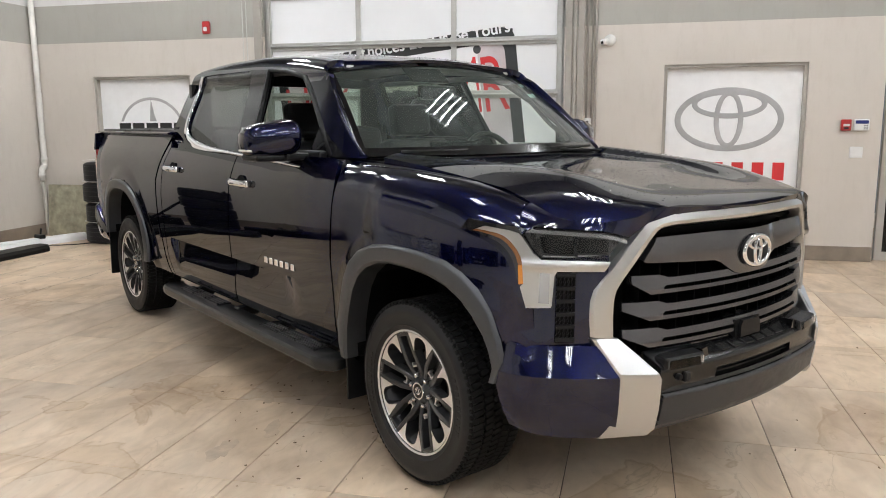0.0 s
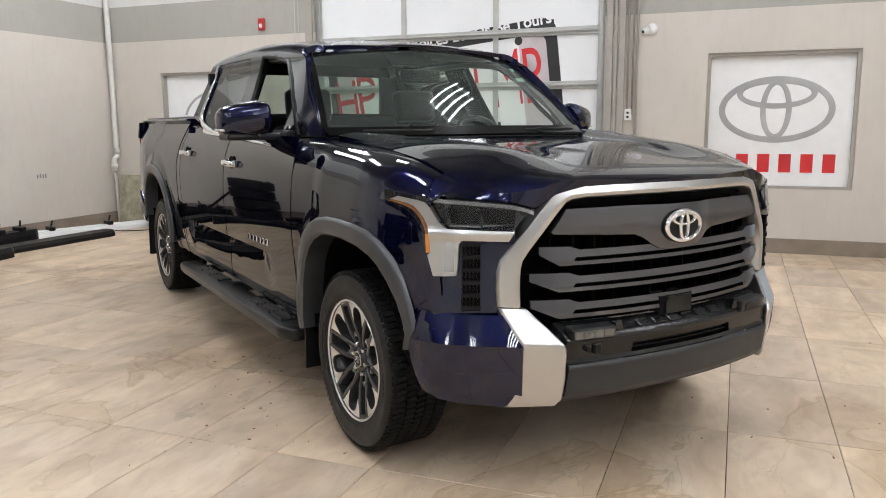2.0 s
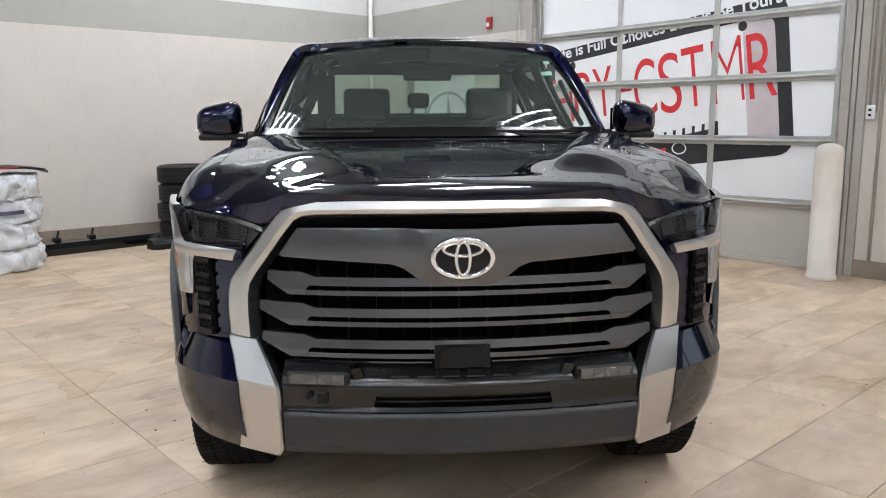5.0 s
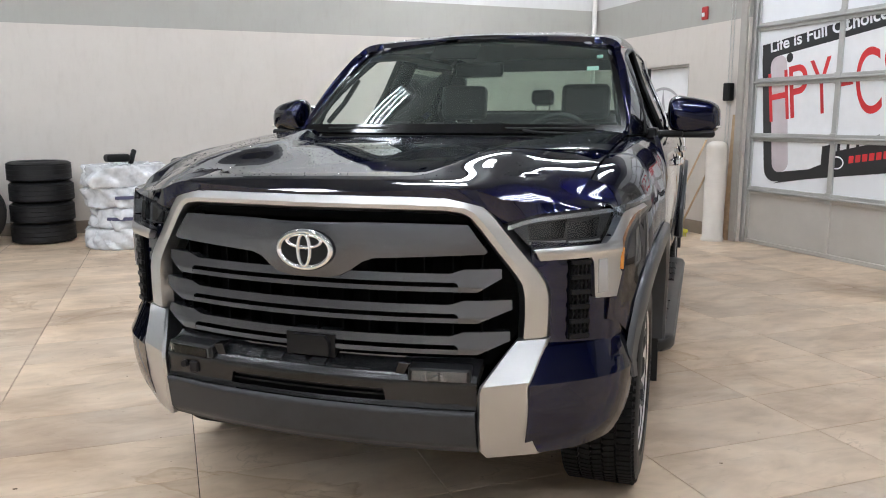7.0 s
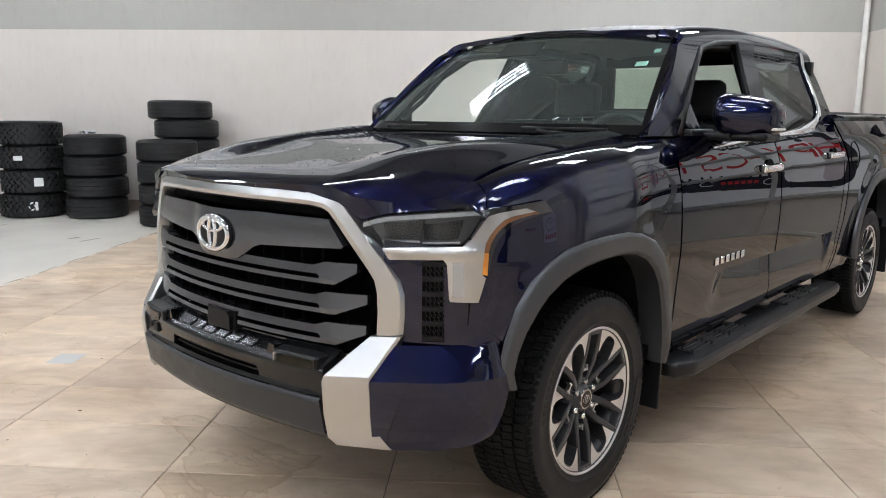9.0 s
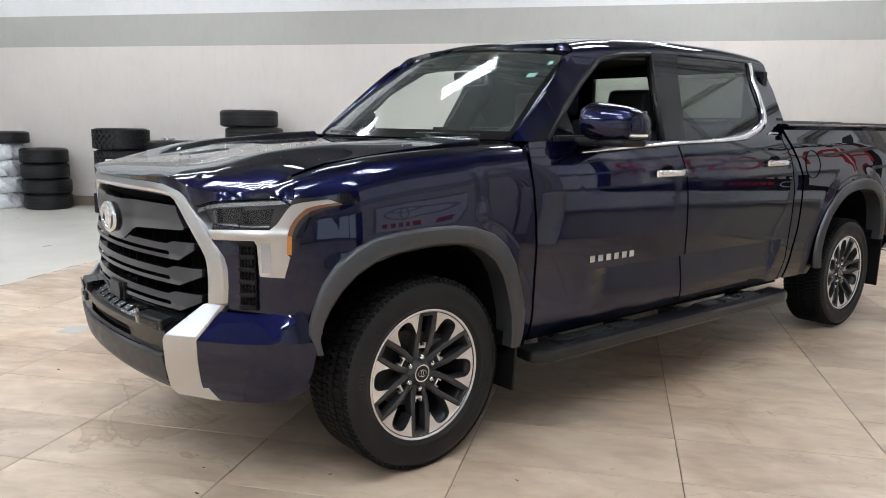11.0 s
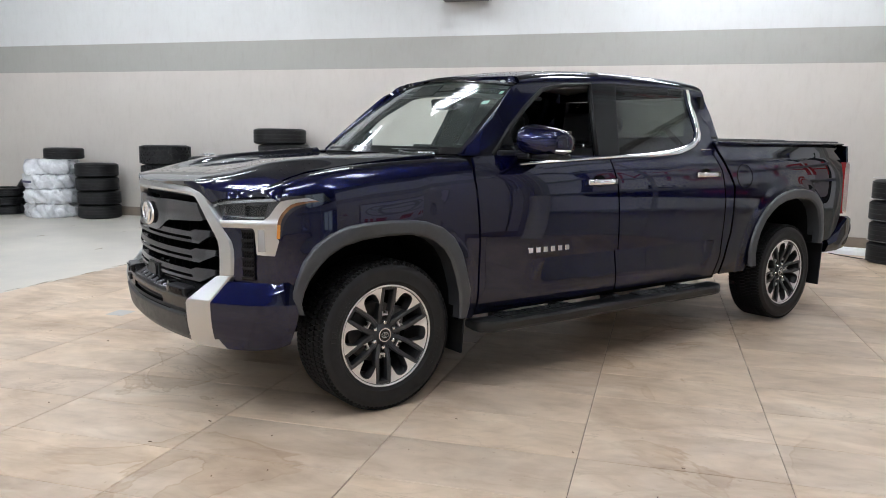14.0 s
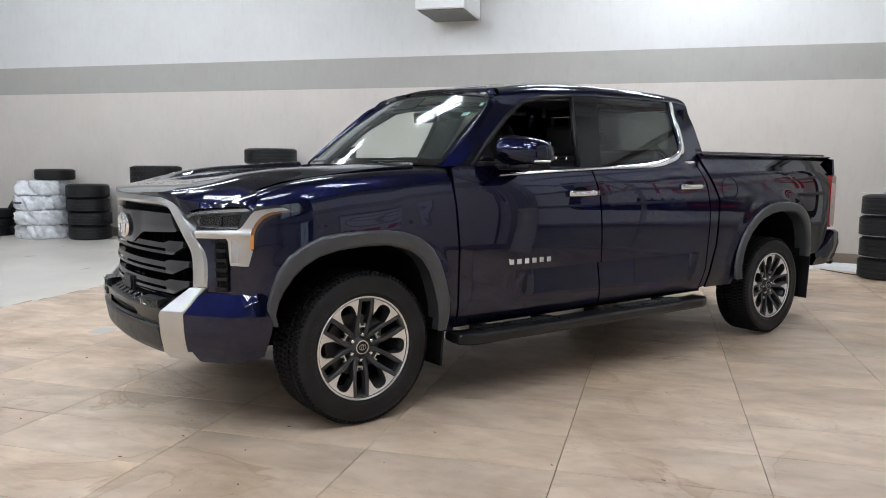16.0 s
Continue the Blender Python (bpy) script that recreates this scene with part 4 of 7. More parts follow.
for s in BOTH:
    cheek = [(crease_s(0.61), 0.61), (crease_s(0.66), 0.66), (crease_s(0.71), 0.71)]
    ob = sheet("bumper_corner", [
        [(0.143, 0.425), (0.25, 0.378), (0.5, 0.380), (0.711, 0.392), (0.85, 0.414), (0.89, 0.50), (0.93, 0.61), cheek[0], (0.143, 0.61)],
        [(0.143, 0.61), cheek[0], cheek[1], cheek[2], (0.262, 0.71), (0.205, 0.66)],
        [cheek[0], (0.93, 0.61), (0.93, 0.70), (0.93, 0.72), cheek[2], cheek[1]]],
        on_bumper_corner, PAINT, truck, (0.6, -0.8, 0), (0.05, 0.04), 0.03, s, flat=True, label="navy bumper corner")
    ob.data.shade_smooth()
    ob.data.set_sharp_from_angle(angle=radians(14))
    # body panel between lamp, vent and bumper
    xa, xb = s_at_x(0.70), s_at_x(0.745)
    sheet("front_panel", [[(s_at_x(0.66), 0.69), (s_at_y(-0.49), 0.69), (s_at_y(-0.49), 0.90), (s_at_y(-0.55), 1.0), (s_at_x(0.66), 1.02)]],
          lambda a, z: on_upper(a, z, -0.014), PAINT, truck, (0.6, -0.8, 0), (0.04, 0.06), 0.02, s)
    # air vent: five framed blocks of cells
    v0, v1 = 0.272, 0.334
    vent = sheet("air_vent", [[(v0 - 0.012, 0.722), (v1 + 0.004, 0.722), (v1 - 0.004, 0.962), (v0 - 0.012, 0.955)]], lambda a, z: on_upper(a, z, -0.006), DARK, truck, (0.6, -0.8, 0), 0.04, 0.02, s, "black air vent with a cell pattern")

    def bar(bm, a0, z0, a1, z1, w, l0, l1):
        """A thin proud bar on the vent between two places."""
        da, dz = (a1 - a0), (z1 - z0) / 1.1
        n = math.hypot(da, dz) or 1
        oa, oz = -dz / n * w * 0.8, da / n * w
        ring = [(a0 - oa, z0 - oz), (a1 - oa, z1 - oz), (a1 + oa, z1 + oz), (a0 + oa, z0 + oz)]
        top = [on_upper(a, z, l1) for a, z in ring]
        low = [on_upper(a, z, l0) for a, z in ring]
        tv = [bm.verts.new((s * p.x, p.y, p.z)) for p in top]
        lv = [bm.verts.new((s * p.x, p.y, p.z)) for p in low]
        bm.faces.new(tv)
        for k in range(4):
            bm.faces.new((tv[k], lv[k], lv[(k + 1) % 4], tv[(k + 1) % 4]))

    for i in range(6):
        z = 0.734 + i * 0.0445
        bm = bmesh.new()
        bar(bm, v0 - 0.010, z, v1, z, 0.0065, -0.006, 0.006)
        bmesh.ops.recalc_face_normals(bm, faces=bm.faces)
        part("vent_slat", bm, BLACK, vent)
        if i < 5:
            bm = bmesh.new()
            for j in range(4):
                a = v0 + (v1 - v0) * (j + 0.5) / 4
                h = (v1 - v0) / 8
                for zz in (z + 0.013, z + 0.031):
                    bar(bm, a - h, zz, a - h * 0.4, zz + 0.009, 0.0016, -0.006, 0.001)
                    bar(bm, a - h, zz, a - h * 0.4, zz - 0.009, 0.0016, -0.006, 0.001)
                    bar(bm, a + h, zz, a + h * 0.4, zz + 0.009, 0.0016, -0.006, 0.001)
                    bar(bm, a + h, zz, a + h * 0.4, zz - 0.009, 0.0016, -0.006, 0.001)
            bmesh.ops.recalc_face_normals(bm, faces=bm.faces)
            part("vent_mesh", bm, BLACK, vent)
    # headlamp: housing, projectors, clear lens, silver boomerang, amber lamp, smoked tail
    def on_lamp(a, z, lift):
        return on_upper(a, z, lift + 0.10 * max(0.0, z - 0.98) * max(0.0, min(1.0, (a - 0.38) / 0.17)))

    TOPL = [(0.042, 1.072), (0.09, 1.085), (0.142, 1.094), (0.23, 1.101), (0.317, 1.107), (0.41, 1.112), (0.491, 1.117)]
    lens = TOPL + [(0.467, 1.081), (0.424, 1.028), (0.395, 1.009), (0.25, 1.005), (0.126, 1.000)]
    lamp = sheet("headlamp", [lens], lambda a, z: on_lamp(a, z, -0.038), LAMPDARK, truck, (0.6, -0.8, 0), (0.04, 0.03), 0.0, s, "headlamp with clear lens and silver boomerang surround")
    for a0, a1 in ((0.120, 0.245), (0.262, 0.385)):
        sheet("projector", [[(a0, 1.022), (a1, 1.026), (a1 + 0.020, 1.080), (a0 - 0.006, 1.068)]], lambda a, z: on_lamp(a, z, -0.034 + 0.020 * math.cos((a - (a0 + a1) / 2) / (a1 - a0) * 2.4)), LAMPCELL, lamp, (0.6, -0.8, 0), (0.015, 0.02), 0.012, s, "smoky grey projector cell")
        sheet("cell_rim", [[(a0 - 0.004, 1.012), (a1 + 0.004, 1.015), (a1 + 0.004, 1.021), (a0 - 0.004, 1.018)]], lambda a, z: on_lamp(a, z, -0.016), REFLECT, lamp, (0.6, -0.8, 0), (0.02, 0.02), 0.006, s, "bright edge of the lamp cell")
    sheet("lamp_brow", [[(a, z - 0.006) for a, z in TOPL] + [(a, z - 0.019) for a, z in TOPL[::-1]]], lambda a, z: on_lamp(a, z, -0.016), REFLECT, lamp, (0.6, -0.8, 0.2), (0.04, 0.02), 0.02, s, "bright strip along the top of the lamp")
    sheet("lens", [lens], lambda a, z: on_lamp(a, z, 0.006), LAMPGLASS, lamp, (0.6, -0.8, 0), (0.04, 0.03), 0.0, s, "clear lens")
    sheet("lamp_surround", [
        [(0.126, 1.000), (0.25, 1.005), (0.395, 1.009), (0.424, 1.028), (0.467, 1.081), (0.485, 1.096), (0.523, 1.104), (0.575, 1.109), (0.629, 1.113), (0.672, 1.101), (0.619, 1.097), (0.572, 1.092), (0.540, 1.083), (0.512, 1.064), (0.490, 1.042), (0.474, 1.018),
         (0.466, 0.997), (0.462, 0.925), (0.475, 0.914), (0.451, 0.842), (0.356, 0.846), (0.352, 0.855), (0.344, 0.955), (0.333, 0.970), (0.149, 0.966)]],
        lambda a, z: on_lamp(a, z, 0.005 + 0.008 * math.exp(-((z - 0.99) / 0.014) ** 2)), SILVER, lamp, (0.6, -0.8, 0), (0.03, 0.02), 0.03, s, "silver lamp surround")
    sheet("daytime_lamp", [[(0.362, 0.962), (0.398, 0.965), (0.403, 0.862), (0.363, 0.860)]], lambda a, z: on_lamp(a, z, 0.0075), DRL, lamp, (0.6, -0.8, 0), (0.03, 0.03), 0.004, s, "pale daytime running lamp")
    sheet("side_lamp", [[(0.466, 0.990), (0.462, 0.925), (0.480, 0.922), (0.483, 0.988)]], lambda a, z: on_lamp(a, z, 0.006), AMBER, lamp, (1, -0.3, 0), (0.03, 0.03), 0.02, s, "amber side lamp")
    OUTL = [(0.483, 0.988), (0.492, 1.015), (0.508, 1.038), (0.532, 1.060), (0.558, 1.074), (0.60, 1.084), (0.64, 1.090), (0.690, 1.094)]
    sheet("side_reflector", [[(0.672, 1.101), (0.619, 1.097), (0.572, 1.092), (0.540, 1.083), (0.512, 1.064), (0.490, 1.042), (0.474, 1.018), (0.466, 0.990)] + OUTL],
          lambda a, z: on_lamp(a, z, 0.004), BROWN, lamp, (1, -0.3, 0), (0.03, 0.03), 0.01, s, "brown reflector strip")
    FARL = [(0.490, 0.916), (0.512, 0.964), (0.526, 0.992), (0.545, 1.017), (0.570, 1.036), (0.598, 1.051), (0.65, 1.067), (0.706, 1.079), (0.760, 1.095)]
    NEARL = [(0.480, 0.922), (0.484, 0.985), (0.493, 1.014), (0.509, 1.038), (0.533, 1.060), (0.559, 1.074), (0.60, 1.084), (0.64, 1.090), (0.690, 1.094)]
    RIML = [(a + (c - a) * 0.42, b + (d - b) * 0.42) for (a, b), (c, d) in zip(NEARL, FARL)]
    sheet("lamp_shoulder", [RIML[::-1] + FARL], lambda a, z: on_lamp(a, z, 0.002), PAINT, truck, (1, -0.3, 0), (0.03, 0.03), 0.02, s)
    sheet("lamp_tail", [
        TOPL[-1:] + [(0.60, 1.124), (0.715, 1.133), (0.760, 1.095), (0.690, 1.094), (0.672, 1.101), (0.629, 1.113), (0.575, 1.109), (0.523, 1.104), (0.485, 1.096), (0.467, 1.081)],
        OUTL[::-1] + RIML],
        lambda a, z: on_lamp(a, z, 0.003), SMOKED, lamp, (1, -0.3, 0), (0.03, 0.03), 0.02, s, "smoked tail of the lamp")
    # bonnet edge that rolls down to the lamp
    bm = bmesh.new()
    cols = []
    edge = [(0.40, -0.842), (0.50, -0.812), (0.575, -0.797), (0.66, -0.742), (0.72, -0.682), (0.76, -0.60), (0.782, -0.50)]
    foot = [(0.41, -0.834, 1.150), (0.525, -0.806, 1.124), 0.042, 0.142, 0.30, 0.42, 0.495]
    for (ex, ey), fs in zip(edge, foot):
        p0 = Vector((ex, ey, bonnet_z(ex, ey)))
        p2 = Vector(fs) if isinstance(fs, tuple) else on_lamp(fs, interp(fs, TOPL) + 0.006, 0.002)
        out = Vector((p2.x - p0.x, p2.y - p0.y, 0))
        p1 = p0 + out * 0.38
        p1.z = p0.z - 0.55 * (p0.z - p2.z)
        line = [p0 * (1 - q) ** 2 + p1 * 2 * q * (1 - q) + p2 * q * q for q in [k / 8 for k in range(9)]]
        if fs == 0.495:
            line = [on_wing(-0.503 - 0.047 * q, 1.44 - 0.29 * q) for q in [k / 8 for k in range(9)]]
            line[0] = p0
        cols.append(line + [line[-1] + Vector((-0.03, 0.03, -0.012))])
    rows = []
    for a, b in zip(cols, cols[1:]):
        for k in range(4):
            rows.append([p.lerp(q, k / 4) for p, q in zip(a, b)])
    rows.append(cols[-1])
    rows = [[bm.verts.new((s * p.x, p.y, p.z)) for p in r] for r in rows]
    for a, b in zip(rows, rows[1:]):
        for k in range(len(a) - 1):
            bm.faces.new((a[k], a[k + 1], b[k + 1], b[k]))
    bmesh.ops.recalc_face_normals(bm, faces=bm.faces)
    if bm.faces[0].normal.z < 0:
        bmesh.ops.reverse_faces(bm, faces=bm.faces)
    part("bonnet_edge", bm, PAINT, truck, smooth=True).data.set_sharp_from_angle(angle=radians(60))

# bright surround of the grille: an arch over it and a leg each side
def crown(x):
    return -0.888 + 0.315 * x * x


ARCH_O = [(0, 1.156), (0.15, 1.156), (0.30, 1.155), (0.44, 1.152), (0.495, 1.146), (0.525, 1.130), (0.56, 1.090), (0.62, 1.010), (0.68, 0.935), (0.702, 0.900), (0.711, 0.860), (0.712, 0.800), (0.708, 0.737)]
ARCH_I = [(0, 1.102), (0.14, 1.102), (0.28, 1.101), (0.41, 1.098), (0.452, 1.092), (0.474, 1.080), (0.498, 1.050), (0.545, 0.985), (0.588, 0.925), (0.606, 0.895), (0.613, 0.860), (0.615, 0.800), (0.612, 0.728)]


def loft(cols, closed_ends=True):
    bm = bmesh.new()
    rows = [[bm.verts.new(p) for p in c] for c in cols]
    for a, b in zip(rows, rows[1:]):
        for k in range(len(a)):
            bm.faces.new((a[k], a[(k + 1) % len(a)], b[(k + 1) % len(a)], b[k]))
    if closed_ends:
        bm.faces.new(rows[0])
        bm.faces.new(rows[-1])
    bmesh.ops.recalc_face_normals(bm, faces=bm.faces)
    return bm


def bar_section(o, i):
    """The surround's section between its outer and inner edge: a bevelled face with sides that run back."""
    o, i = Vector(o), Vector(i)
    back = Vector((0, 1, 0))
    return [o + back * 0.08, o + back * 0.026, o + (i - o) * 0.10 + back * 0.004, o + (i - o) * 0.5 - back * 0.004, o + (i - o) * 0.74 + back * 0.002, i + back * 0.045, i + back * 0.10]


cols = []
full = [(-x, z, -u, w) for (x, z), (u, w) in zip(ARCH_O[:0:-1], ARCH_I[:0:-1])] + [(x, z, u, w) for (x, z), (u, w) in zip(ARCH_O, ARCH_I)]
for x, z, u, w in full:
    cols.append(bar_section((x, crown(x), z), (u, crown(u) - 0.004, w)))
arch = part("grille_surround", loft(cols), SILVER, truck, "satin silver grille surround", smooth=True)
arch.data.set_sharp_from_angle(angle=radians(28))
for s in BOTH:
    st = [((0.708, -0.738, 0.734), (0.612, -0.772, 0.725)), ((0.692, -0.776, 0.678), (0.575, -0.832, 0.672)), ((0.676, -0.818, 0.622), (0.538, -0.895, 0.615)),
          ((0.672, -0.820, 0.600), (0.534, -0.902, 0.596)), ((0.676, -0.804, 0.50), (0.531, -0.894, 0.49)), ((0.684, -0.775, 0.42), (0.532, -0.880, 0.415)), ((0.693, -0.742, 0.375), (0.545, -0.858, 0.388))]
    cols = []
    for o, i in st:
        o, i = Vector((o[0] * s, o[1], o[2])), Vector((i[0] * s, i[1], i[2]))
        b = Vector((0, 0.09, 0))
        e = (i - o) * 0.06
        cols.append([o + b, o + Vector((0, 0.012, 0)), o + e, i - e, i + Vector((0, 0.012, 0)), i + b])
    leg = part("bumper_blade", loft(cols), SILVER, truck, "satin silver bumper blade", smooth=True)
    leg.data.set_sharp_from_angle(angle=radians(16))


# grille: near-black sheet for the shade behind, upper panel with the badge, three double bars
def inner_x(z):
    return interp(z, [(0.60, 0.53), (0.66, 0.55), (0.728, 0.600), (0.80, 0.607), (0.86, 0.605), (0.895, 0.598), (0.985, 0.54), (1.05, 0.492), (1.08, 0.468), (1.10, 0.42)])


def gy(x):
    return -0.862 + 0.26 * x * x


# added sheet whose near-black colour gives the deep shade behind the bars
sheet("grille_shade", [[(-0.52, 0.62), (0.52, 0.62), (0.60, 0.73), (0.60, 0.89), (0.47, 1.09), (-0.47, 1.09), (-0.60, 0.89), (-0.60, 0.73)]],
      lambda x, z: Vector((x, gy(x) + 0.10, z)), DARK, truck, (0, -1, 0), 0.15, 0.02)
grille = new("grille")
grille.parent = truck
grille["label"] = "gunmetal grille with three double bars"
PH = [(0, 1.070), (0.25, 1.072), (0.478, 1.070), (0.535, 0.992), (0.527, 0.985), (0.205, 0.967), (0.17, 0.955), (0.135, 0.930), (0.10, 0.912), (0.06, 0.905), (0, 0.904)]
sheet("grille_panel", [PH + [(-x, z) for x, z in PH[-2:0:-1]]],
      lambda x, z: Vector((x, gy(x) - 0.012 - 0.020 * math.exp(-(abs(x) / 0.15) ** 6) + 1.1 * (z - 1.0) ** 2 + 0.12 * max(0.0, z - 1.055), z)),
      GUNMETAL, grille, (0, -1, 0), (0.025, 0.02), 0.03, 1, "gunmetal upper panel", flat="auto")
# near-black strip that paints the shade above the panel
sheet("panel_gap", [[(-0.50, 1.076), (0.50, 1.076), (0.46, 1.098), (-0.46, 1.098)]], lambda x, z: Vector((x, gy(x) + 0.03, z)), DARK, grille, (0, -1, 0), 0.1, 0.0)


def grille_bar(z, name):
    w = inner_x(z) - 0.004
    upper = [(-w, z + 0.013), (-0.47, z + 0.012), (-0.43, z - 0.001), (0.43, z - 0.001), (0.47, z + 0.012), (w, z + 0.013), (w + 0.002, z - 0.014), (0.51, z - 0.054), (0.455, z - 0.054),
             (0.455, z - 0.033), (0.445, z - 0.026), (-0.445, z - 0.026), (-0.455, z - 0.033), (-0.455, z - 0.054), (-0.51, z - 0.054), (-w - 0.002, z - 0.014)]
    f = lambda x, zz: Vector((x, gy(x) - 0.012 - 0.009 * min(1.0, max(0.0, (z + 0.013 - zz) / 0.050)) + 0.3 * max(0, abs(x) - 0.50) ** 1.3, zz))
    sheet(name, [upper], f, GUNMETAL, grille, (0, -1, 0), (0.04, 0.008), 0.04, flat="auto")
    sheet("lower_rail", [[(-0.455, z - 0.040), (0.455, z - 0.040), (0.455, z - 0.054), (-0.455, z - 0.054)]], lambda x, zz: Vector((x, f(x, z - 0.03).y - 0.10 * (z - 0.039 - zz), zz)), GUNMETAL, grille, (0, -1, 0), (0.08, 0.02), 0.004)


for z in (0.928, 0.835, 0.740):
    grille_bar(z, "grille_bar")
for x in [k * 0.085 for k in range(-6, 7)]:
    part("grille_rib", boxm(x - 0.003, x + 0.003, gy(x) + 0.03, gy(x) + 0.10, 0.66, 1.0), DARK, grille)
for z in (0.683, 0.668):
    for s in BOTH:
        sheet("lower_rail", [[(0.09, z), (0.50, z), (0.50, z + 0.005), (0.09, z + 0.005)]], lambda x, zz: Vector((x, gy(x) - 0.008, zz)), GUNMETAL, grille, (0, -1, 0), (0.08, 0.02), 0.02, s)
bm = bmesh.new()
add_prism(bm, [(-0.082, 0.728), (0.082, 0.728), (0.082, 0.655), (-0.082, 0.655)], (-0.884, -0.80))
add_prism(bm, [(-0.052, 0.724), (0.052, 0.724), (0.066, 0.706), (0.066, 0.662), (-0.066, 0.662), (-0.066, 0.706)], (-0.898, -0.884))
part("radar_cover", bm, BLACK, truck, "black plastic sensor cover")

# badge: bright ovals on the panel
badge = new("front_badge")
badge.parent = truck
badge["label"] = "bright oval badge"


def oval_ring(a, b, w, x=0.0, z=0.0, th=0.010, n=56):
    bm = bmesh.new()
    cols = []
    for i in range(n):
        t = 2 * math.pi * i / n
        c, s2 = math.cos(t), math.sin(t)
        col = []
        for k, h in ((0, 0.0), (0.15, th * 0.8), (0.5, th), (0.85, th * 0.8), (1, 0.0)):
            aa, bb = a - w * k, b - w * k
            col.append(bm.verts.new((x + aa * c, -h, z + bb * s2)))
        cols.append(col)
    for i in range(n):
        p, q = cols[i], cols[(i + 1) % n]
        for k in range(4):
            bm.faces.new((p[k], p[k + 1], q[k + 1], q[k]))
    bmesh.ops.recalc_face_normals(bm, faces=bm.faces)
    return bm


BM = pose(0, -0.903, 0.988)
part("badge_plate", (lambda b: (add_prism(b, ellipse(0.090, 0.059), (-0.002, 0.02)), b)[1])(bmesh.new()), BLACK, badge, m=BM)
part("oval_ring", oval_ring(0.094, 0.063, 0.017), CHROME, badge, m=BM, smooth=True)
part("oval_ring", oval_ring(0.062, 0.026, 0.013, 0, 0.027), CHROME, badge, m=BM, smooth=True)
part("oval_ring", oval_ring(0.026, 0.054, 0.0125), CHROME, badge, m=BM @ pose(0, -0.002, 0), smooth=True)

# lower bumper: black shelf with pressed letters, fog lamps, slot, grey lip
def by(x):
    return -0.952 + 0.20 * x * x


def on_low(x, z):
    k = interp(z, [(0.40, 0.045), (0.43, 0.018), (0.50, 0.006), (0.535, 0.0), (0.541, 0.010), (0.56, 0.018), (0.62, 0.014), (0.636, 0.022), (0.66, 0.075), (0.675, 0.10)])
    return Vector((x, by(x) + k, z))


sheet("bumper_lip", [[(-0.528, 0.400), (0.528, 0.400), (0.526, 0.540), (-0.526, 0.540)]], on_low, LIP, truck, (0, -1, 0), (0.05, 0.02), 0.08, 1, "grey plastic bumper lip", cuts_b=(0.43, 0.535))
sheet("bumper_lip_foot", [[(-0.52, -0.838), (-0.25, -0.880), (0, -0.893), (0.25, -0.880), (0.52, -0.838), (0.66, -0.72), (0.86, -0.52), (-0.86, -0.52), (-0.66, -0.72)]], lambda x, y: Vector((x, y, 0.395 + 0.05 * (y + 0.9))), BLACK, truck, (0, 0, -1), 0.2, 0.0)
INTAKE = [(-0.528, 0.543), (0.528, 0.543), (0.528, 0.672), (-0.528, 0.672)]
SLOT = [(-0.262, 0.556), (0.262, 0.556), (0.255, 0.592), (-0.255, 0.592)]
sheet("bumper_shelf", [[INTAKE[0], INTAKE[1], SLOT[1], SLOT[0]], [INTAKE[1], INTAKE[2], SLOT[2], SLOT[1]], [INTAKE[2], INTAKE[3], SLOT[3], SLOT[2]], [INTAKE[3], INTAKE[0], SLOT[0], SLOT[3]]],
      on_low, SHELF, truck, (0, -1, 0.3), (0.05, 0.02), 0.04, 1, "wet black bumper shelf", cuts_b=(0.62, 0.636, 0.66))
# near-black sheet painting the shade inside the slot
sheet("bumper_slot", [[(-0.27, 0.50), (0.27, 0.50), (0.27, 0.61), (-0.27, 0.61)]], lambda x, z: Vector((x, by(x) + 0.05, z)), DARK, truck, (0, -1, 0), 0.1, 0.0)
for z in (0.566, 0.581):
    sheet("slot_rail", [[(-0.258, z), (0.258, z), (0.258, z + 0.005), (-0.258, z + 0.005)]], lambda x, zz: Vector((x, by(x) + 0.03, zz)), BLACK, truck, (0, -1, 0), 0.1, 0.02)
# plain pressed bars in place of the pressed name
for i, x in enumerate([-0.185 + 0.074 * k for k in range(6)]):
    p = on_low(x, 0.648)
    part("pressed_bar", boxm(-0.027, 0.027, -0.019, 0.019, -0.004, 0.006, bevel=0.003), SHELF, truck, m=Matrix.Translation(p) @ pose(0, 0, 0, 28))
for s in BOTH:
    fog = part("fog_lamp", boxm(-0.092, 0.092, -0.006, 0.05, -0.022, 0.020, bevel=0.005), BLACK, truck, "clear rectangular fog lamp in a black bezel", m=pose(s * 0.422, by(0.42) + 0.018, 0.642, 4, 0, s * 10))
    part("reflector", boxm(-0.080, 0.080, -0.0085, -0.0065, -0.015, 0.014), FOGCELL, fog)
    for k in (-0.040, 0.0, 0.040):
        part("divider", boxm(k - 0.0015, k + 0.0015, -0.012, -0.0086, -0.015, 0.014), LAMPDARK, fog)
    part("lens", boxm(-0.082, 0.082, -0.018, -0.014, -0.016, 0.015, bevel=0.002), glass("fog_lens", (0.86, 0.88, 0.90)), fog)
    bm = bmesh.new()
    add_prism(bm, [(0.300, 0.672), (0.330, 0.668), (0.312, 0.630), (0.285, 0.630)], (by(0.3) + 0.026, by(0.3) + 0.08))
    bmesh.ops.transform(bm, matrix=Matrix.Diagonal((s, 1, 1, 1)), verts=bm.verts)
    bmesh.ops.recalc_face_normals(bm, faces=bm.faces)
    part("fog_bracket", bm, GLOSSBLACK, truck)
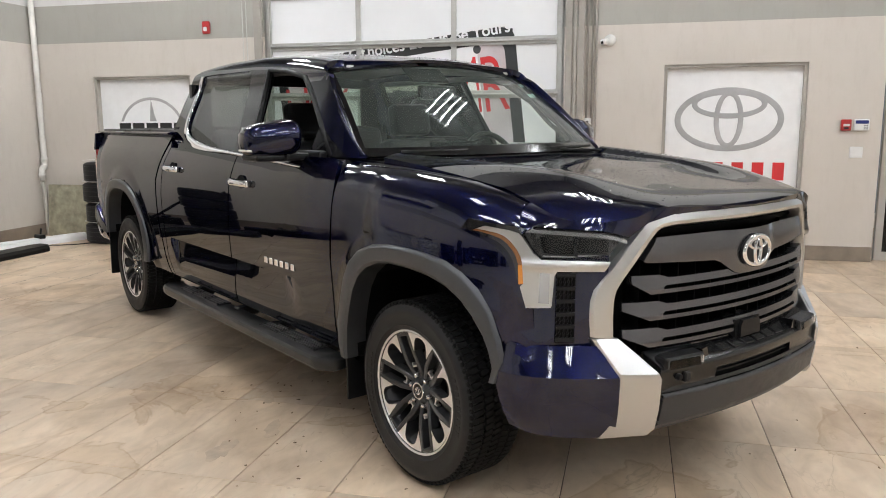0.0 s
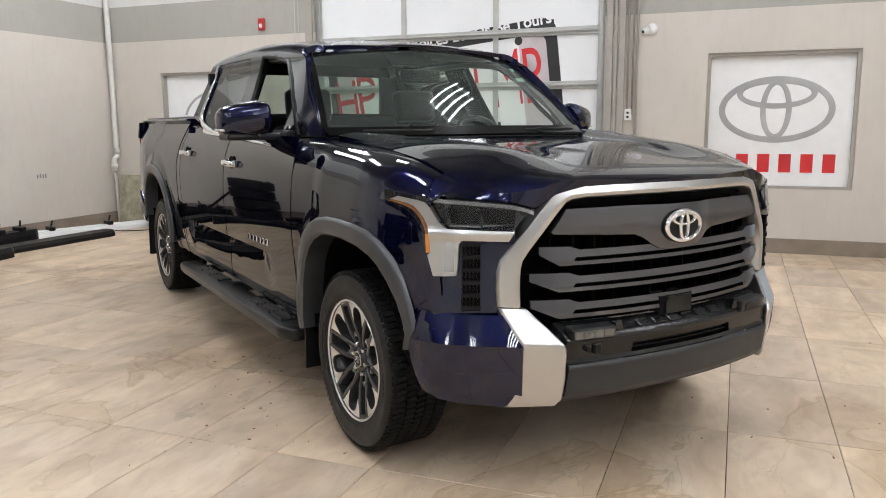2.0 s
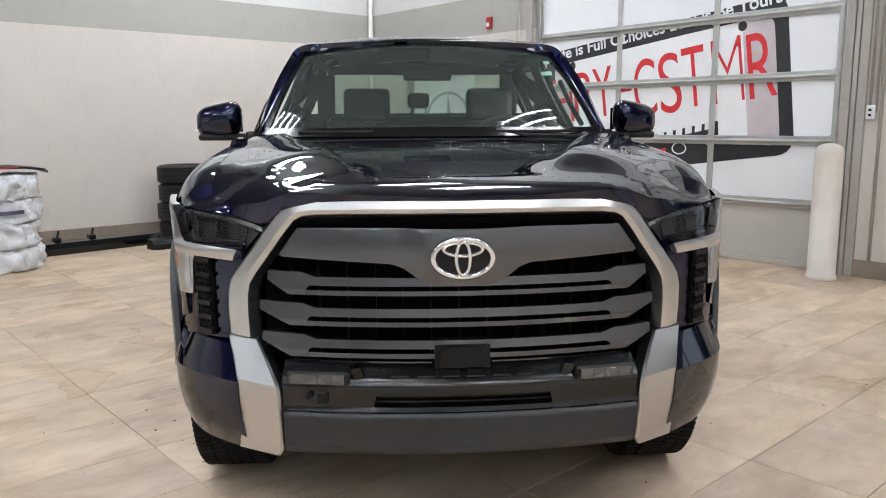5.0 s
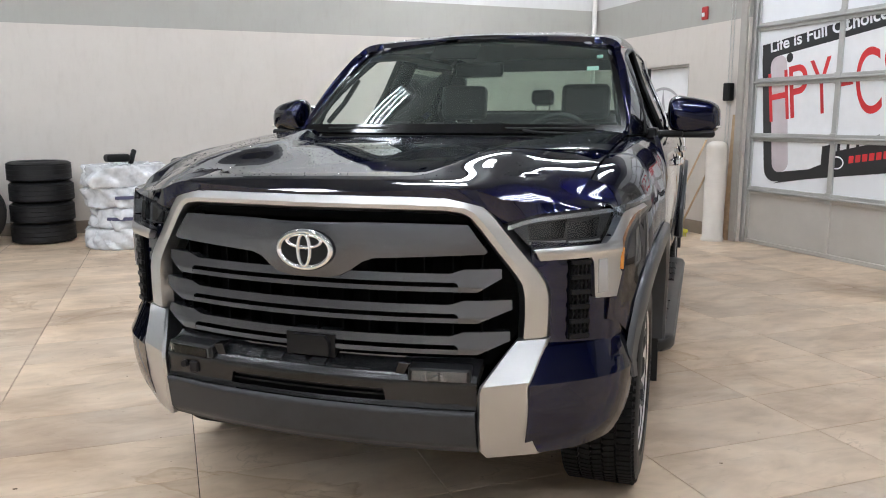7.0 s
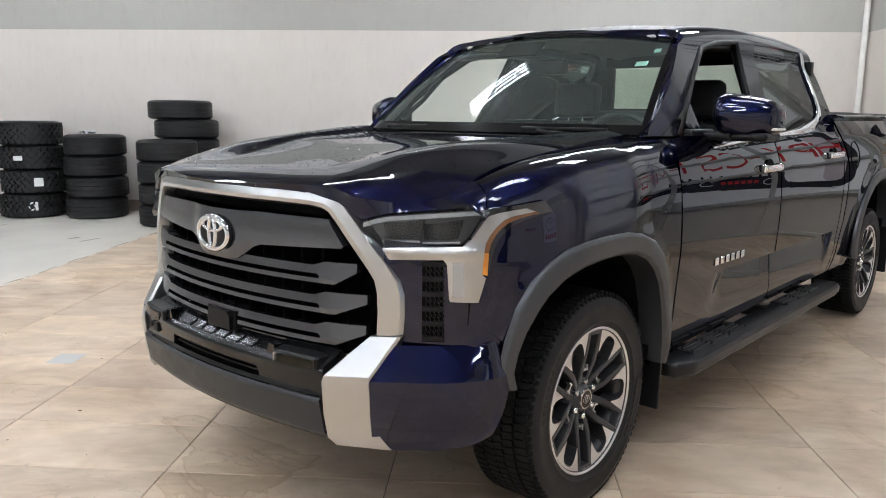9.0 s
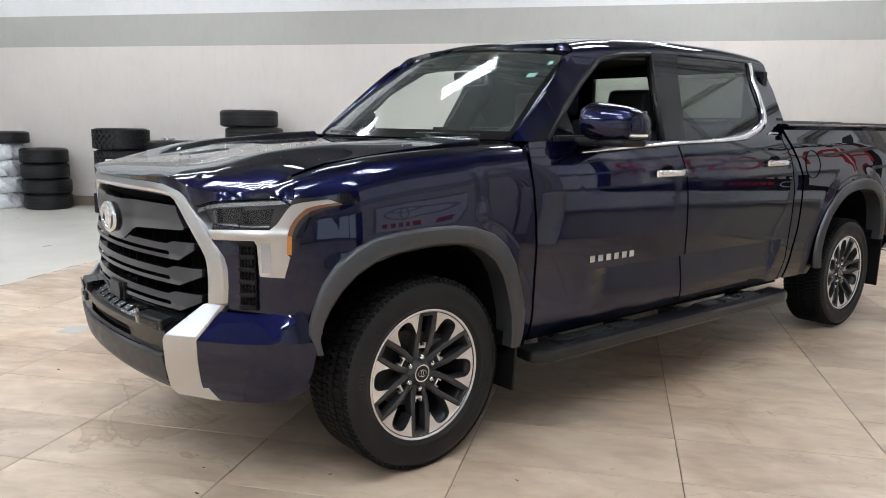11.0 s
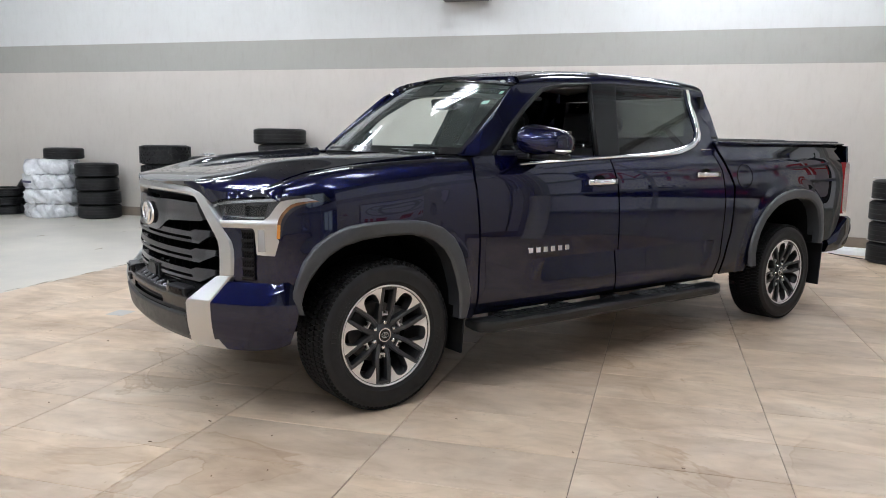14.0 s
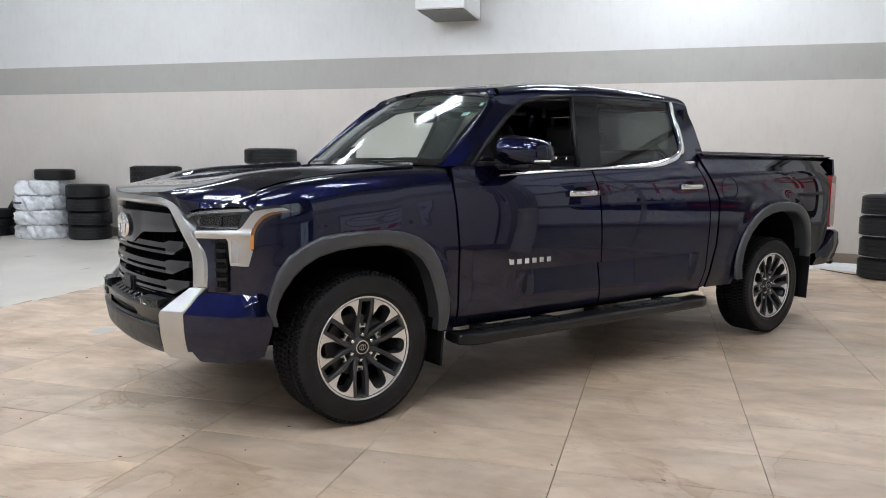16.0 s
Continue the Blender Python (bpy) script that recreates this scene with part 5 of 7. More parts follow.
part("tow_cover", boxm(-0.016, 0.016, -0.006, 0.03, -0.018, 0.018, bevel=0.004), BLACK, truck, m=pose(-0.41, by(0.41) + 0.012, 0.585))
part("parking_sensor", (lambda b: (add_lathe(b, [(0, -0.008), (0.010, -0.008), (0.012, 0.0), (0.012, 0.03)], 14, "Y"), b)[1])(bmesh.new()), BLACK, truck, m=pose(-0.45, by(0.45) + 0.01, 0.59))


# ---- wheels ----
def wheel(m, name="wheel", parent=None):
    """A wheel whose outer face looks along +x; hub at the origin."""
    w = new(name)
    w.parent, w.matrix_basis = parent, m
    R, RI = 0.405, 0.272
    bm = bmesh.new()
    prof = [(RI - 0.006, -0.118), (RI + 0.004, -0.124), (RI + 0.02, -0.128), (0.33, -0.136), (0.365, -0.134), (0.385, -0.126), (0.397, -0.112), (0.4005, -0.100)]
    for a, b in ((-0.100, -0.070), (-0.062, -0.024), (-0.016, 0.016), (0.024, 0.062), (0.070, 0.100)):
        prof += [(0.390, a + 0.0005), (0.3955, a + 0.002), (0.3955, b - 0.002), (0.390, b - 0.0005)]
    prof += [(0.4005, 0.100), (0.397, 0.112), (0.385, 0.126), (0.365, 0.134), (0.352, 0.1362), (0.349, 0.1355), (0.33, 0.136), (0.305, 0.1325), (0.302, 0.1335), (0.297, 0.1335), (RI + 0.02, 0.128), (RI + 0.004, 0.124), (RI - 0.006, 0.118)]
    add_lathe(bm, prof, 84, "X")
    tyre = part("tyre", bm, RUBBER, w, "black all-season tyre", smooth=True)
    tyre.data.set_sharp_from_angle(angle=radians(35))
    # tread blocks in five staggered rows, lugs that run down on to the sidewall
    bm = bmesh.new()
    for k in range(90):
        rm = Matrix.Rotation(2 * math.pi * (k + 0.5) / 90, 4, "X")
        rn = Matrix.Rotation(2 * math.pi * k / 90, 4, "X")
        for sg in (-1, 1):
            add_box(bm, min(sg * 0.069, sg * 0.1185), max(sg * 0.069, sg * 0.1185), -0.0118, 0.0118, 0.384, 0.4062, bevel=0.002, m=rm @ Matrix.Rotation(radians(sg * 6), 4, "Z"))
            add_box(bm, min(sg * 0.113, sg * 0.1265), max(sg * 0.113, sg * 0.1265), -0.0095, 0.0095, 0.382, 0.3975, bevel=0.003, m=rm)
            add_box(bm, min(sg * 0.023, sg * 0.063), max(sg * 0.023, sg * 0.063), -0.0117, 0.0117, 0.390, 0.4066, m=rn @ Matrix.Rotation(radians(sg * 12), 4, "Z"))
        add_box(bm, -0.0175, 0.0175, -0.0110, 0.0110, 0.390, 0.4066, m=rm @ Matrix.Rotation(radians(16), 4, "Z"))
    part("tread", bm, TREAD, tyre)
    # raised bars on the sidewall, where the maker's name stands
    for k0 in (0.9, 4.1):
        for k in range(9):
            part("sidewall_bar", boxm(0.1335, 0.1368, -0.010, 0.010, 0.315, 0.340, bevel=0.001), RUBBER, tyre, m=Matrix.Rotation(k0 + k * 0.085, 4, "X"))
    bm = bmesh.new()
    add_lathe(bm, [(RI - 0.004, -0.12), (RI - 0.03, -0.10), (RI - 0.03, 0.06), (RI - 0.022, 0.098), (RI - 0.006, 0.112), (RI + 0.003, 0.121), (RI - 0.002, 0.124), (RI - 0.008, 0.120), (RI - 0.013, 0.108), (RI - 0.026, 0.085)], 72, "X")
    rim = part("rim", bm, RIM_DARK, w, "dark grey alloy rim with machined spoke tips", smooth=True)
    rim.data.set_sharp_from_angle(angle=radians(40))
    part("brake_disc", (lambda b: (add_lathe(b, [(0.0, 0.0), (0.165, 0.0), (0.165, -0.03), (0.0, -0.03)], 40, "X"), b)[1])(bmesh.new()), DISC, rim)
    part("caliper", boxm(-0.05, 0.02, 0.07, 0.17, 0.02, 0.13, bevel=0.012), TRIMGREY, rim)
    part("hub_back", (lambda b: (add_lathe(b, [(0.0, -0.06), (RI - 0.032, -0.06), (RI - 0.032, -0.062)], 40, "X"), b)[1])(bmesh.new()), DARK, rim)
    # six dark frames of two spokes each, bright wedges with a pocket between them, a bright edge
    def spoke_pts(ax, t, r, x):
        return Matrix.Rotation(ax, 4, "X") @ Vector((x, t, r))
    for k in range(6):
        ax = 2 * math.pi * k / 6
        dark = bmesh.new()
        for sg in (-1, 1):
            rows = []
            for r, off, half, x in ((0.050, 0.018, 0.016, 0.076), (0.085, 0.027, 0.0135, 0.086), (0.130, 0.0355, 0.0115, 0.098), (0.200, 0.0365, 0.0110, 0.110), (0.264, 0.0370, 0.0110, 0.1165)):
                rows.append([dark.verts.new(spoke_pts(ax, sg * (off + h), r, xx)) for xx, h in ((x - 0.040, -half), (x - 0.002, -half), (x + 0.002, -half * 0.5), (x + 0.002, half * 0.6), (x - 0.002, half), (x - 0.040, half))])
            for p, q in zip(rows, rows[1:]):
                for j in range(5):
                    dark.faces.new((p[j], p[j + 1], q[j + 1], q[j]))
        add_box(dark, 0.078, 0.1175, -0.030, 0.030, 0.248, 0.264, bevel=0.002, m=Matrix.Rotation(ax, 4, "X"))
        bmesh.ops.recalc_face_normals(dark, faces=dark.faces)
        part("spoke_frame", dark, RIM_DARK, rim)
        chip = bmesh.new()
        add_box(chip, 0.070, 0.0855, -0.017, 0.017, 0.104, 0.112, m=Matrix.Rotation(ax, 4, "X"))
        for sg in (-0.018, 0.012):
            add_box(chip, 0.070, 0.0875, sg, sg + 0.006, 0.104, 0.126, m=Matrix.Rotation(ax, 4, "X"))
        part("bright_chip", chip, MACHINED, rim)
        wedge = bmesh.new()
        for sg in (-1, 1):
            ring = ((0.044, 0.1735), (0.056, 0.1930), (0.069, 0.215), (0.0890, 0.2470), (0.067, 0.2555), (0.045, 0.2605), (0.022, 0.2635), (0.0, 0.2645), (0.0, 0.2530), (0.018, 0.2510), (0.031, 0.2440), (0.0390, 0.2310), (0.0420, 0.2130), (0.0430, 0.1950), (0.0425, 0.1780))
            top = [wedge.verts.new(spoke_pts(ax + math.pi / 6, sg * t, r, 0.1045 + 0.11 * max(0.0, r - 0.146))) for t, r in ring]
            low = [wedge.verts.new(spoke_pts(ax + math.pi / 6, sg * t, r, 0.045)) for t, r in ring]
            f1 = wedge.faces.new(top)
            for i in range(len(ring)):
                j = (i + 1) % len(ring)
                fq = wedge.faces.new((top[i], top[j], low[j], low[i]))
                fq.material_index = 1
        bmesh.ops.recalc_face_normals(wedge, faces=wedge.faces)
        part("machined_tip", wedge, (MACHINED, RIM_DARK), rim, "machined silver spoke tip")
    bm = bmesh.new()
    add_lathe(bm, [(0.2600, 0.105), (0.2620, 0.1170), (0.2650, 0.1195), (0.2700, 0.1260), (0.2740, 0.1272), (0.2770, 0.1240)], 72, "X")
    part("rim_edge", bm, MACHINED, rim, "bright machined rim edge", smooth=True)
    bm = bmesh.new()
    add_lathe(bm, [(0.0, 0.098), (0.032, 0.098), (0.039, 0.095), (0.041, 0.080), (0.080, 0.078), (0.090, 0.068), (0.092, 0.02)], 36, "X")
    part("hub", bm, RIM_DARK, rim, smooth=True)
    bm = bmesh.new()
    add_lathe(bm, [(0.0, 0.0995), (0.030, 0.0995), (0.0305, 0.097)], 24, "X")
    part("hub_cap", bm, GLOSSBLACK, rim, "gloss black hub cap with a bright ring")
    part("hub_ring", oval_ring(0.022, 0.0165, 0.003, th=0.002, n=24), CHROME, rim, m=pose(0.0995, 0, 0, 0, 0, 90))
    part("hub_ring", oval_ring(0.008, 0.0145, 0.003, th=0.002, n=20), CHROME, rim, m=pose(0.0995, 0, 0, 0, 0, 90))
    bm = bmesh.new()
    add_lathe(bm, [(0.0325, 0.097), (0.0325, 0.1005), (0.0375, 0.1005), (0.0385, 0.096)], 32, "X")
    part("cap_edge", bm, CHROME, rim, smooth=False)
    for k in range(6):
        a = 2 * math.pi * k / 6
        bm = bmesh.new()
        add_lathe(bm, [(0.0, 0.100), (0.0095, 0.099), (0.012, 0.090), (0.0125, 0.070)], 10, "X", m=Matrix.Translation((0, 0.067 * math.sin(a), 0.067 * math.cos(a))))
        part("lug_nut", bm, CHROME, rim, smooth=True)
    return w


TYRE = Matrix.Diagonal((1.0, 0.962, 0.962, 1.0))
w1 = wheel(pose(0.812, 0.0, 0.3913, -4) @ TYRE, parent=truck)
for x, y, rz, rx in ((-0.812, 0.0, 180, 20), (0.812, 3.70, 0, 38), (-0.812, 3.70, 180, 5)):
    copy_thing(w1, pose(x, y, 0.3913) @ pose(0, 0, 0, 0, 0, rz) @ pose(0, 0, 0, rx) @ TYRE)

# wheel wells, floor pan, frame
for s in BOTH:
    for yc, outer in ((-0.03, ARCH_FI), (3.65, ARCH_RI)):
        bm = bmesh.new()
        a = [bm.verts.new((s * 0.93, y, z)) for y, z in outer]
        b = [bm.verts.new((s * 0.50, y, z + 0.02)) for y, z in outer]
        for i in range(len(a) - 1):
            bm.faces.new((a[i], a[i + 1], b[i + 1], b[i]))
        bm.faces.new(b)
        bmesh.ops.recalc_face_normals(bm, faces=bm.faces)
        part("wheel_liner", bm, LINER, truck)
    for y, z0, x in ((0.45, 0.24, 0.86), (4.17, 0.25, 0.86)):
        bm = bmesh.new()
        add_prism(bm, [(-0.11, 0.0), (0.11, 0.0), (0.105, 0.34), (-0.095, 0.36)], (-0.006, 0.006))
        part("mud_flap", bm, BLACK, truck, "black mud flap", m=pose(s * x, y, z0, -6))
    part("chassis_rail", boxm(s * 0.44 - 0.05, s * 0.44 + 0.05, -0.6, 4.5, 0.36, 0.5), DARK, truck)
part("floor_pan", boxm(-0.80, 0.80, 0.44, 3.02, 0.47, 0.50), DARK, truck)
part("axle", (lambda b: (add_tube(b, [(-0.7, 3.7, 0.405), (0.7, 3.7, 0.405)], 0.06, 12), b)[1])(bmesh.new()), LINER, truck)
part("front_axle", (lambda b: (add_tube(b, [(-0.7, 0.0, 0.405), (0.7, 0.0, 0.405)], 0.05, 12), b)[1])(bmesh.new()), LINER, truck)

# side steps: a flat-topped bar with crisp edges, slatted tread pads, brackets to the frame
for s in BOTH:
    sec = [(-0.062, -0.030), (0.030, -0.040), (0.052, -0.036), (0.064, -0.020), (0.066, 0.012), (0.058, 0.026), (0.046, 0.031), (-0.064, 0.031), (-0.078, 0.022), (-0.078, -0.018)]
    cols = []
    for y, k, dx in ((0.560, 0.72, -0.050), (0.575, 0.92, -0.036), (0.64, 1.0, -0.004), (0.68, 1.0, 0.0), (2.66, 1.0, 0.0), (2.72, 1.0, -0.006), (2.765, 0.92, -0.030), (2.78, 0.72, -0.045)):
        cols.append([Vector((s * (0.968 + dx + x * k), y, 0.372 + z * k)) for x, z in sec])
    step = part("side_step", loft(cols), STEP, truck, "black side step with slatted tread pads", smooth=True)
    step.data.set_sharp_from_angle(angle=radians(32))
    for y0 in (0.73, 1.90):
        bm = bmesh.new()
        add_box(bm, 0.894, 0.986, y0, y0 + 0.60, 0.4005, 0.4045, bevel=0.0015)
        for i in range(4):
            x0 = 0.899 + i * 0.0215
            for j in range(3):
                ya = y0 + 0.014 + j * 0.197 + (i % 2) * 0.008
                add_box(bm, x0, x0 + 0.0125, ya, ya + 0.172, 0.404, 0.4125, bevel=0.0025)
        for j in range(4):
            ya = y0 + j * 0.1975
            add_box(bm, 0.896, 0.984, ya, ya + 0.007, 0.404, 0.410)
        bmesh.ops.transform(bm, matrix=Matrix.Diagonal((s, 1, 1, 1)), verts=bm.verts)
        bmesh.ops.recalc_face_normals(bm, faces=bm.faces)
        part("tread_pad", bm, PAD, step, "ribbed black tread pad")
    for y in (0.80, 1.28, 1.75, 2.42):
        part("step_bracket", boxm(min(s * 0.80, s * 0.93), max(s * 0.80, s * 0.93), y - 0.03, y + 0.03, 0.36, 0.415, bevel=0.008), BLACK, truck)

# door mirrors
def on_mirror_cap(s):
    bm = bmesh.new()
    cols = []
    for t in range(9):
        u = t / 8
        ang = u * math.pi
        d = math.sin(ang) ** 0.45 if 0 < u < 1 else 0.02
        y = 0.715 + 0.27 * u
        row = []
        for k in range(20):
            a = 2 * math.pi * k / 20
            cx, cz = math.cos(a), math.sin(a)
            ex = abs(cx) ** 0.48 * (1 if cx >= 0 else -1)
            ez = abs(cz) ** 0.6 * (1 if cz >= 0 else -1)
            row.append(Vector((s * (1.064 + 0.119 * ex * (0.66 + 0.34 * d)), 0.945 + (u - 0.5) * 0.20 + 0.045 * ex, 1.389 - 0.012 * ex + (0.084 - 0.010 * ex) * ez * (0.35 + 0.65 * d))))
        cols.append(row)
    return loft(cols)


for s in BOTH:
    mir = new("door_mirror")
    mir.parent = truck
    mir["label"] = "navy door mirror on a black foot"
    cap = part("mirror_cap", on_mirror_cap(s), PAINT, mir, smooth=True)
    bm = bmesh.new()
    add_box(bm, 0.945, 1.160, 0.88, 1.055, 1.288, 1.322, bevel=0.014, seg=3)
    add_box(bm, 0.80, 1.02, 0.86, 0.96, 1.290, 1.323, bevel=0.012, seg=2)
    add_box(bm, 0.86, 0.905, 0.76, 0.99, 1.280, 1.335, bevel=0.012, seg=2)
    bmesh.ops.transform(bm, matrix=Matrix.Diagonal((s, 1, 1, 1)), verts=bm.verts)
    bmesh.ops.recalc_face_normals(bm, faces=bm.faces)
    part("mirror_foot", bm, BLACK, mir, "black mirror foot")
    bm = bmesh.new()
    add_box(bm, 1.10, 1.186, 0.92, 1.025, 1.332, 1.343, bevel=0.004)
    bmesh.ops.transform(bm, matrix=Matrix.Diagonal((s, 1, 1, 1)), verts=bm.verts)
    bmesh.ops.recalc_face_normals(bm, faces=bm.faces)
    part("indicator", bm, mat("indicator_clear", (0.75, 0.72, 0.66), 0.15, vary=0.05, coat=1.0), mir, "clear indicator strip")
    bm = bmesh.new()
    add_box(bm, 0.97, 1.150, 1.050, 1.056, 1.330, 1.445, bevel=0.002)
    bmesh.ops.transform(bm, matrix=Matrix.Diagonal((s, 1, 1, 1)), verts=bm.verts)
    bmesh.ops.recalc_face_normals(bm, faces=bm.faces)
    part("mirror_glass", bm, CHROME, mir, "mirror glass")

# door handles
for s in BOTH:
    for yc, zc in ((1.505, 1.150), (2.575, 1.178)):
        x = side_x(yc, zc)
        hd = new("door_handle")
        hd.parent = truck
        hd["label"] = "chrome door handle"
        bm = bmesh.new()
        add_lathe(bm, [(0.0, 0.0), (0.035, 0.001), (0.046, 0.003), (0.050, 0.0)], 24, "X")
        bmesh.ops.scale(bm, vec=(1, 1.1, 0.75), verts=bm.verts)
        part("cup", bm, DARK, hd, m=pose(s * (x + 0.001), yc - 0.015, zc + 0.005, 0, 0, 0 if s > 0 else 180))
        cols = []
        for y, k, dx in ((-0.122, 0.7, 0.008), (-0.115, 1.0, 0.024), (-0.06, 1.0, 0.034), (0.06, 1.0, 0.034), (0.115, 1.05, 0.024), (0.122, 0.7, 0.008)):
            cols.append([Vector((s * (x + dx + 0.009 * math.cos(t)), yc + y, zc + 0.017 * k * math.sin(t))) for t in [2 * math.pi * j / 10 for j in range(10)]])
        part("grip", loft(cols), CHROME, hd, smooth=True)
        for dy in (-0.105, 0.105):
            bm = bmesh.new()
            add_box(bm, x - 0.002, x + 0.026, yc + dy - 0.022, yc + dy + 0.022, zc - 0.019, zc + 0.019, bevel=0.008, seg=2)
            bmesh.ops.transform(bm, matrix=Matrix.Diagonal((s, 1, 1, 1)), verts=bm.verts)
            bmesh.ops.recalc_face_normals(bm, faces=bm.faces)
            part("handle_end", bm, CHROME, hd, smooth=False)
    # name badge on the door, as plain bright bars
    bg = new("door_badge")
    bg.parent = truck
    bg["label"] = "bright badge of plain bars on the door"
    for k in range(6):
        y = 0.945 + k * 0.058
        x = side_x(y, 0.768)
        part("badge_bar", boxm(-0.003, 0.004, -0.017, 0.017, -0.017, 0.017, bevel=0.003), CHROME, bg, m=pose(s * (x + 0.002), y, 0.768))
    p = on_cab(2.66, 1.345)
    part("pillar_badge", boxm(-0.003, 0.003, -0.055, 0.055, -0.008, 0.008, bevel=0.002), CHROME, truck, "small bright bar badge", m=pose(s * (p.x + 0.003), 2.665, 1.345, 0, 22 * s, 0))

# bed: rails, cover, tailgate, lamps, bumper
for s in BOTH:
    bm = bmesh.new()
    cols = []
    for y in (2.775, 3.2, 3.8, 4.3, 4.58):
        x = side_x(min(y, 4.5), 1.32) - 0.01
        cols.append([Vector((s * (x + dx), y, 1.395 + dz)) for dx, dz in ((0.012, 0.0), (0.010, 0.008), (-0.01, 0.013), (-0.07, 0.012), (-0.075, -0.02))])
    part("bed_rail", loft(cols), PAINT, truck, "navy bed rail top", smooth=False)
    # tail lamp
    cols = []
    for z, w in ((0.815, 0.55), (0.84, 0.9), (0.95, 1.0), (1.15, 1.0), (1.235, 0.9), (1.25, 0.6)):
        cols.append([Vector((s * x, y, z)) for x, y in ((0.78, 4.62), (0.78, 4.69), (0.86, 4.715), (0.905 * (0.985 + 0.015 * w), 4.675), (0.920, 4.62 - 0.05 * w), (0.90, 4.52))])
    part("tail_lamp", loft(cols), REDLENS, truck, "red tail lamp")
    sheet("bed_corner", [[(0.78, 1.25), (0.93, 1.25), (0.915, 1.385), (0.78, 1.40)]], lambda x, z: Vector((x, 4.60 - 0.4 * max(0, x - 0.86) ** 1.2 + 0.02 * (1.3 - z), z)), PAINT, truck, (0, 1, 0), 0.05, 0.02, s)
    cols = []
    for y, x1, zt, zb in ((4.34, 0.945, 0.62, 0.50), (4.50, 0.955, 0.70, 0.505), (4.63, 0.95, 0.790, 0.52), (4.74, 0.925, 0.785, 0.56), (4.80, 0.89, 0.74, 0.62)):
        cols.append([Vector((s * x, y, z)) for x, z in ((0.5, zb), (x1 - 0.03, zb), (x1, (zb + zt) / 2), (x1 - 0.01, zt - 0.02), (x1 - 0.04, zt), (0.5, zt))])
    part("rear_bumper", loft(cols), PAINT, truck, "navy rear bumper corner").data.set_sharp_from_angle(angle=radians(30))
part("rear_bumper_bar", boxm(-0.52, 0.52, 4.66, 4.81, 0.56, 0.76, bevel=0.02), GUNMETAL, truck)
part("tailgate", boxm(-0.79, 0.79, 4.575, 4.62, 0.76, 1.405, bevel=0.012, seg=2), PAINT, truck)
part("bed_front", boxm(-0.85, 0.85, 2.90, 2.94, 0.5, 1.40), PAINT, truck)
bm = bmesh.new()
for y0, y1 in ((2.80, 3.36), (3.375, 3.95), (3.965, 4.56)):
    add_box(bm, -0.845, 0.845, y0, y1, 1.404, 1.422, bevel=0.005)
part("bed_cover", bm, TONNEAU, truck, "black hard folding bed cover")
for x in (-0.66, 0.66):
    part("cover_rail", boxm(x - 0.03, x + 0.03, 2.86, 4.0, 1.4222, 1.430, bevel=0.003), TONNEAU, truck)
# fuel flap
bm = bmesh.new()
pts = [Vector((side_x(3.03 + 0.095 * math.cos(t), 1.16 + 0.085 * math.sin(t)) + 0.0012, 3.03 + 0.095 * math.cos(t), 1.16 + 0.085 * math.sin(t))) for t in [2 * math.pi * k / 40 for k in range(40)]]
# thin near-black ring drawn for the shade in the flap's gap
add_tube(bm, pts, 0.0022, 5, closed=True)
part("fuel_flap_gap", bm, DARK, truck)

# cab: rear wall with window, seats, dash, wheel
bm = bmesh.new()
add_box(bm, -0.84, 0.84, 2.785, 2.845, 0.46, 1.44)
add_box(bm, -0.74, -0.61, 2.765, 2.805, 1.44, 1.72)
add_box(bm, 0.61, 0.74, 2.765, 2.805, 1.44, 1.72)
add_box(bm, -0.66, 0.66, 2.745, 2.785, 1.72, 1.785)
add_box(bm, -0.48, 0.48, 2.743, 2.783, 1.785, 1.815)
part("cab_back", bm, BLACK, truck)
part("rear_window", boxm(-0.61, 0.61, 2.797, 2.803, 1.44, 1.72), glass("rear_glass", (0.66, 0.72, 0.68)), truck, "rear cab window glass")


def seat(m, bench=False):
    st = new("rear_bench" if bench else "front_seat")
    st.parent, st.matrix_basis = truck, m
    w = 0.66 if bench else 0.26
    hz = 0.615 if bench else 0.555
    top = 0.56 if bench else 0.53
    part("seat_cushion", boxm(-w, w, -0.26, 0.28, -0.10, 0.06, bevel=0.05, seg=3), SEATMAT, st)
    bk = boxm(-w, w, -0.06, 0.08, 0.0, top, bevel=0.05, seg=3)
    part("backrest", bk, SEATMAT, st, m=pose(0, 0.26, 0.02, -14))
    for x in (0.0,):
        hw = 0.08 if bench and x == 0 else 0.145
        part("headrest", boxm(x - hw, x + hw, -0.05, 0.06, 0.0, 0.21 if not bench else (0.11 if x == 0 else 0.05), bevel=0.035 if not bench or x == 0 else 0.02, seg=3), SEATMAT, st, m=pose(0, 0.42, hz, -8))
        for d in (-0.05, 0.05):
            bm = bmesh.new()
            add_tube(bm, [(x + d, 0.0, -0.06), (x + d, 0.0, 0.03)], 0.007, 6)
            part("headrest_post", bm, CHROME, st, m=pose(0, 0.42, hz, -8))
    return st


for x in (-0.35, 0.42):
    seat(pose(x, 1.45, 0.82))
seat(pose(0, 2.245, 0.86), True)
bm = bmesh.new()
cols = []
for x in (-0.78, -0.6, -0.2, 0.2, 0.6, 0.78):
    cols.append([Vector((x, y, z)) for y, z in ((0.50, 1.25), (0.56, 1.30), (0.72, 1.325 + (0.02 if 0.1 < x < 0.7 else 0)), (0.88, 1.29), (0.92, 1.20), (0.86, 1.0), (0.6, 0.9))])
part("dashboard", loft(cols), BLACK, truck, smooth=False)
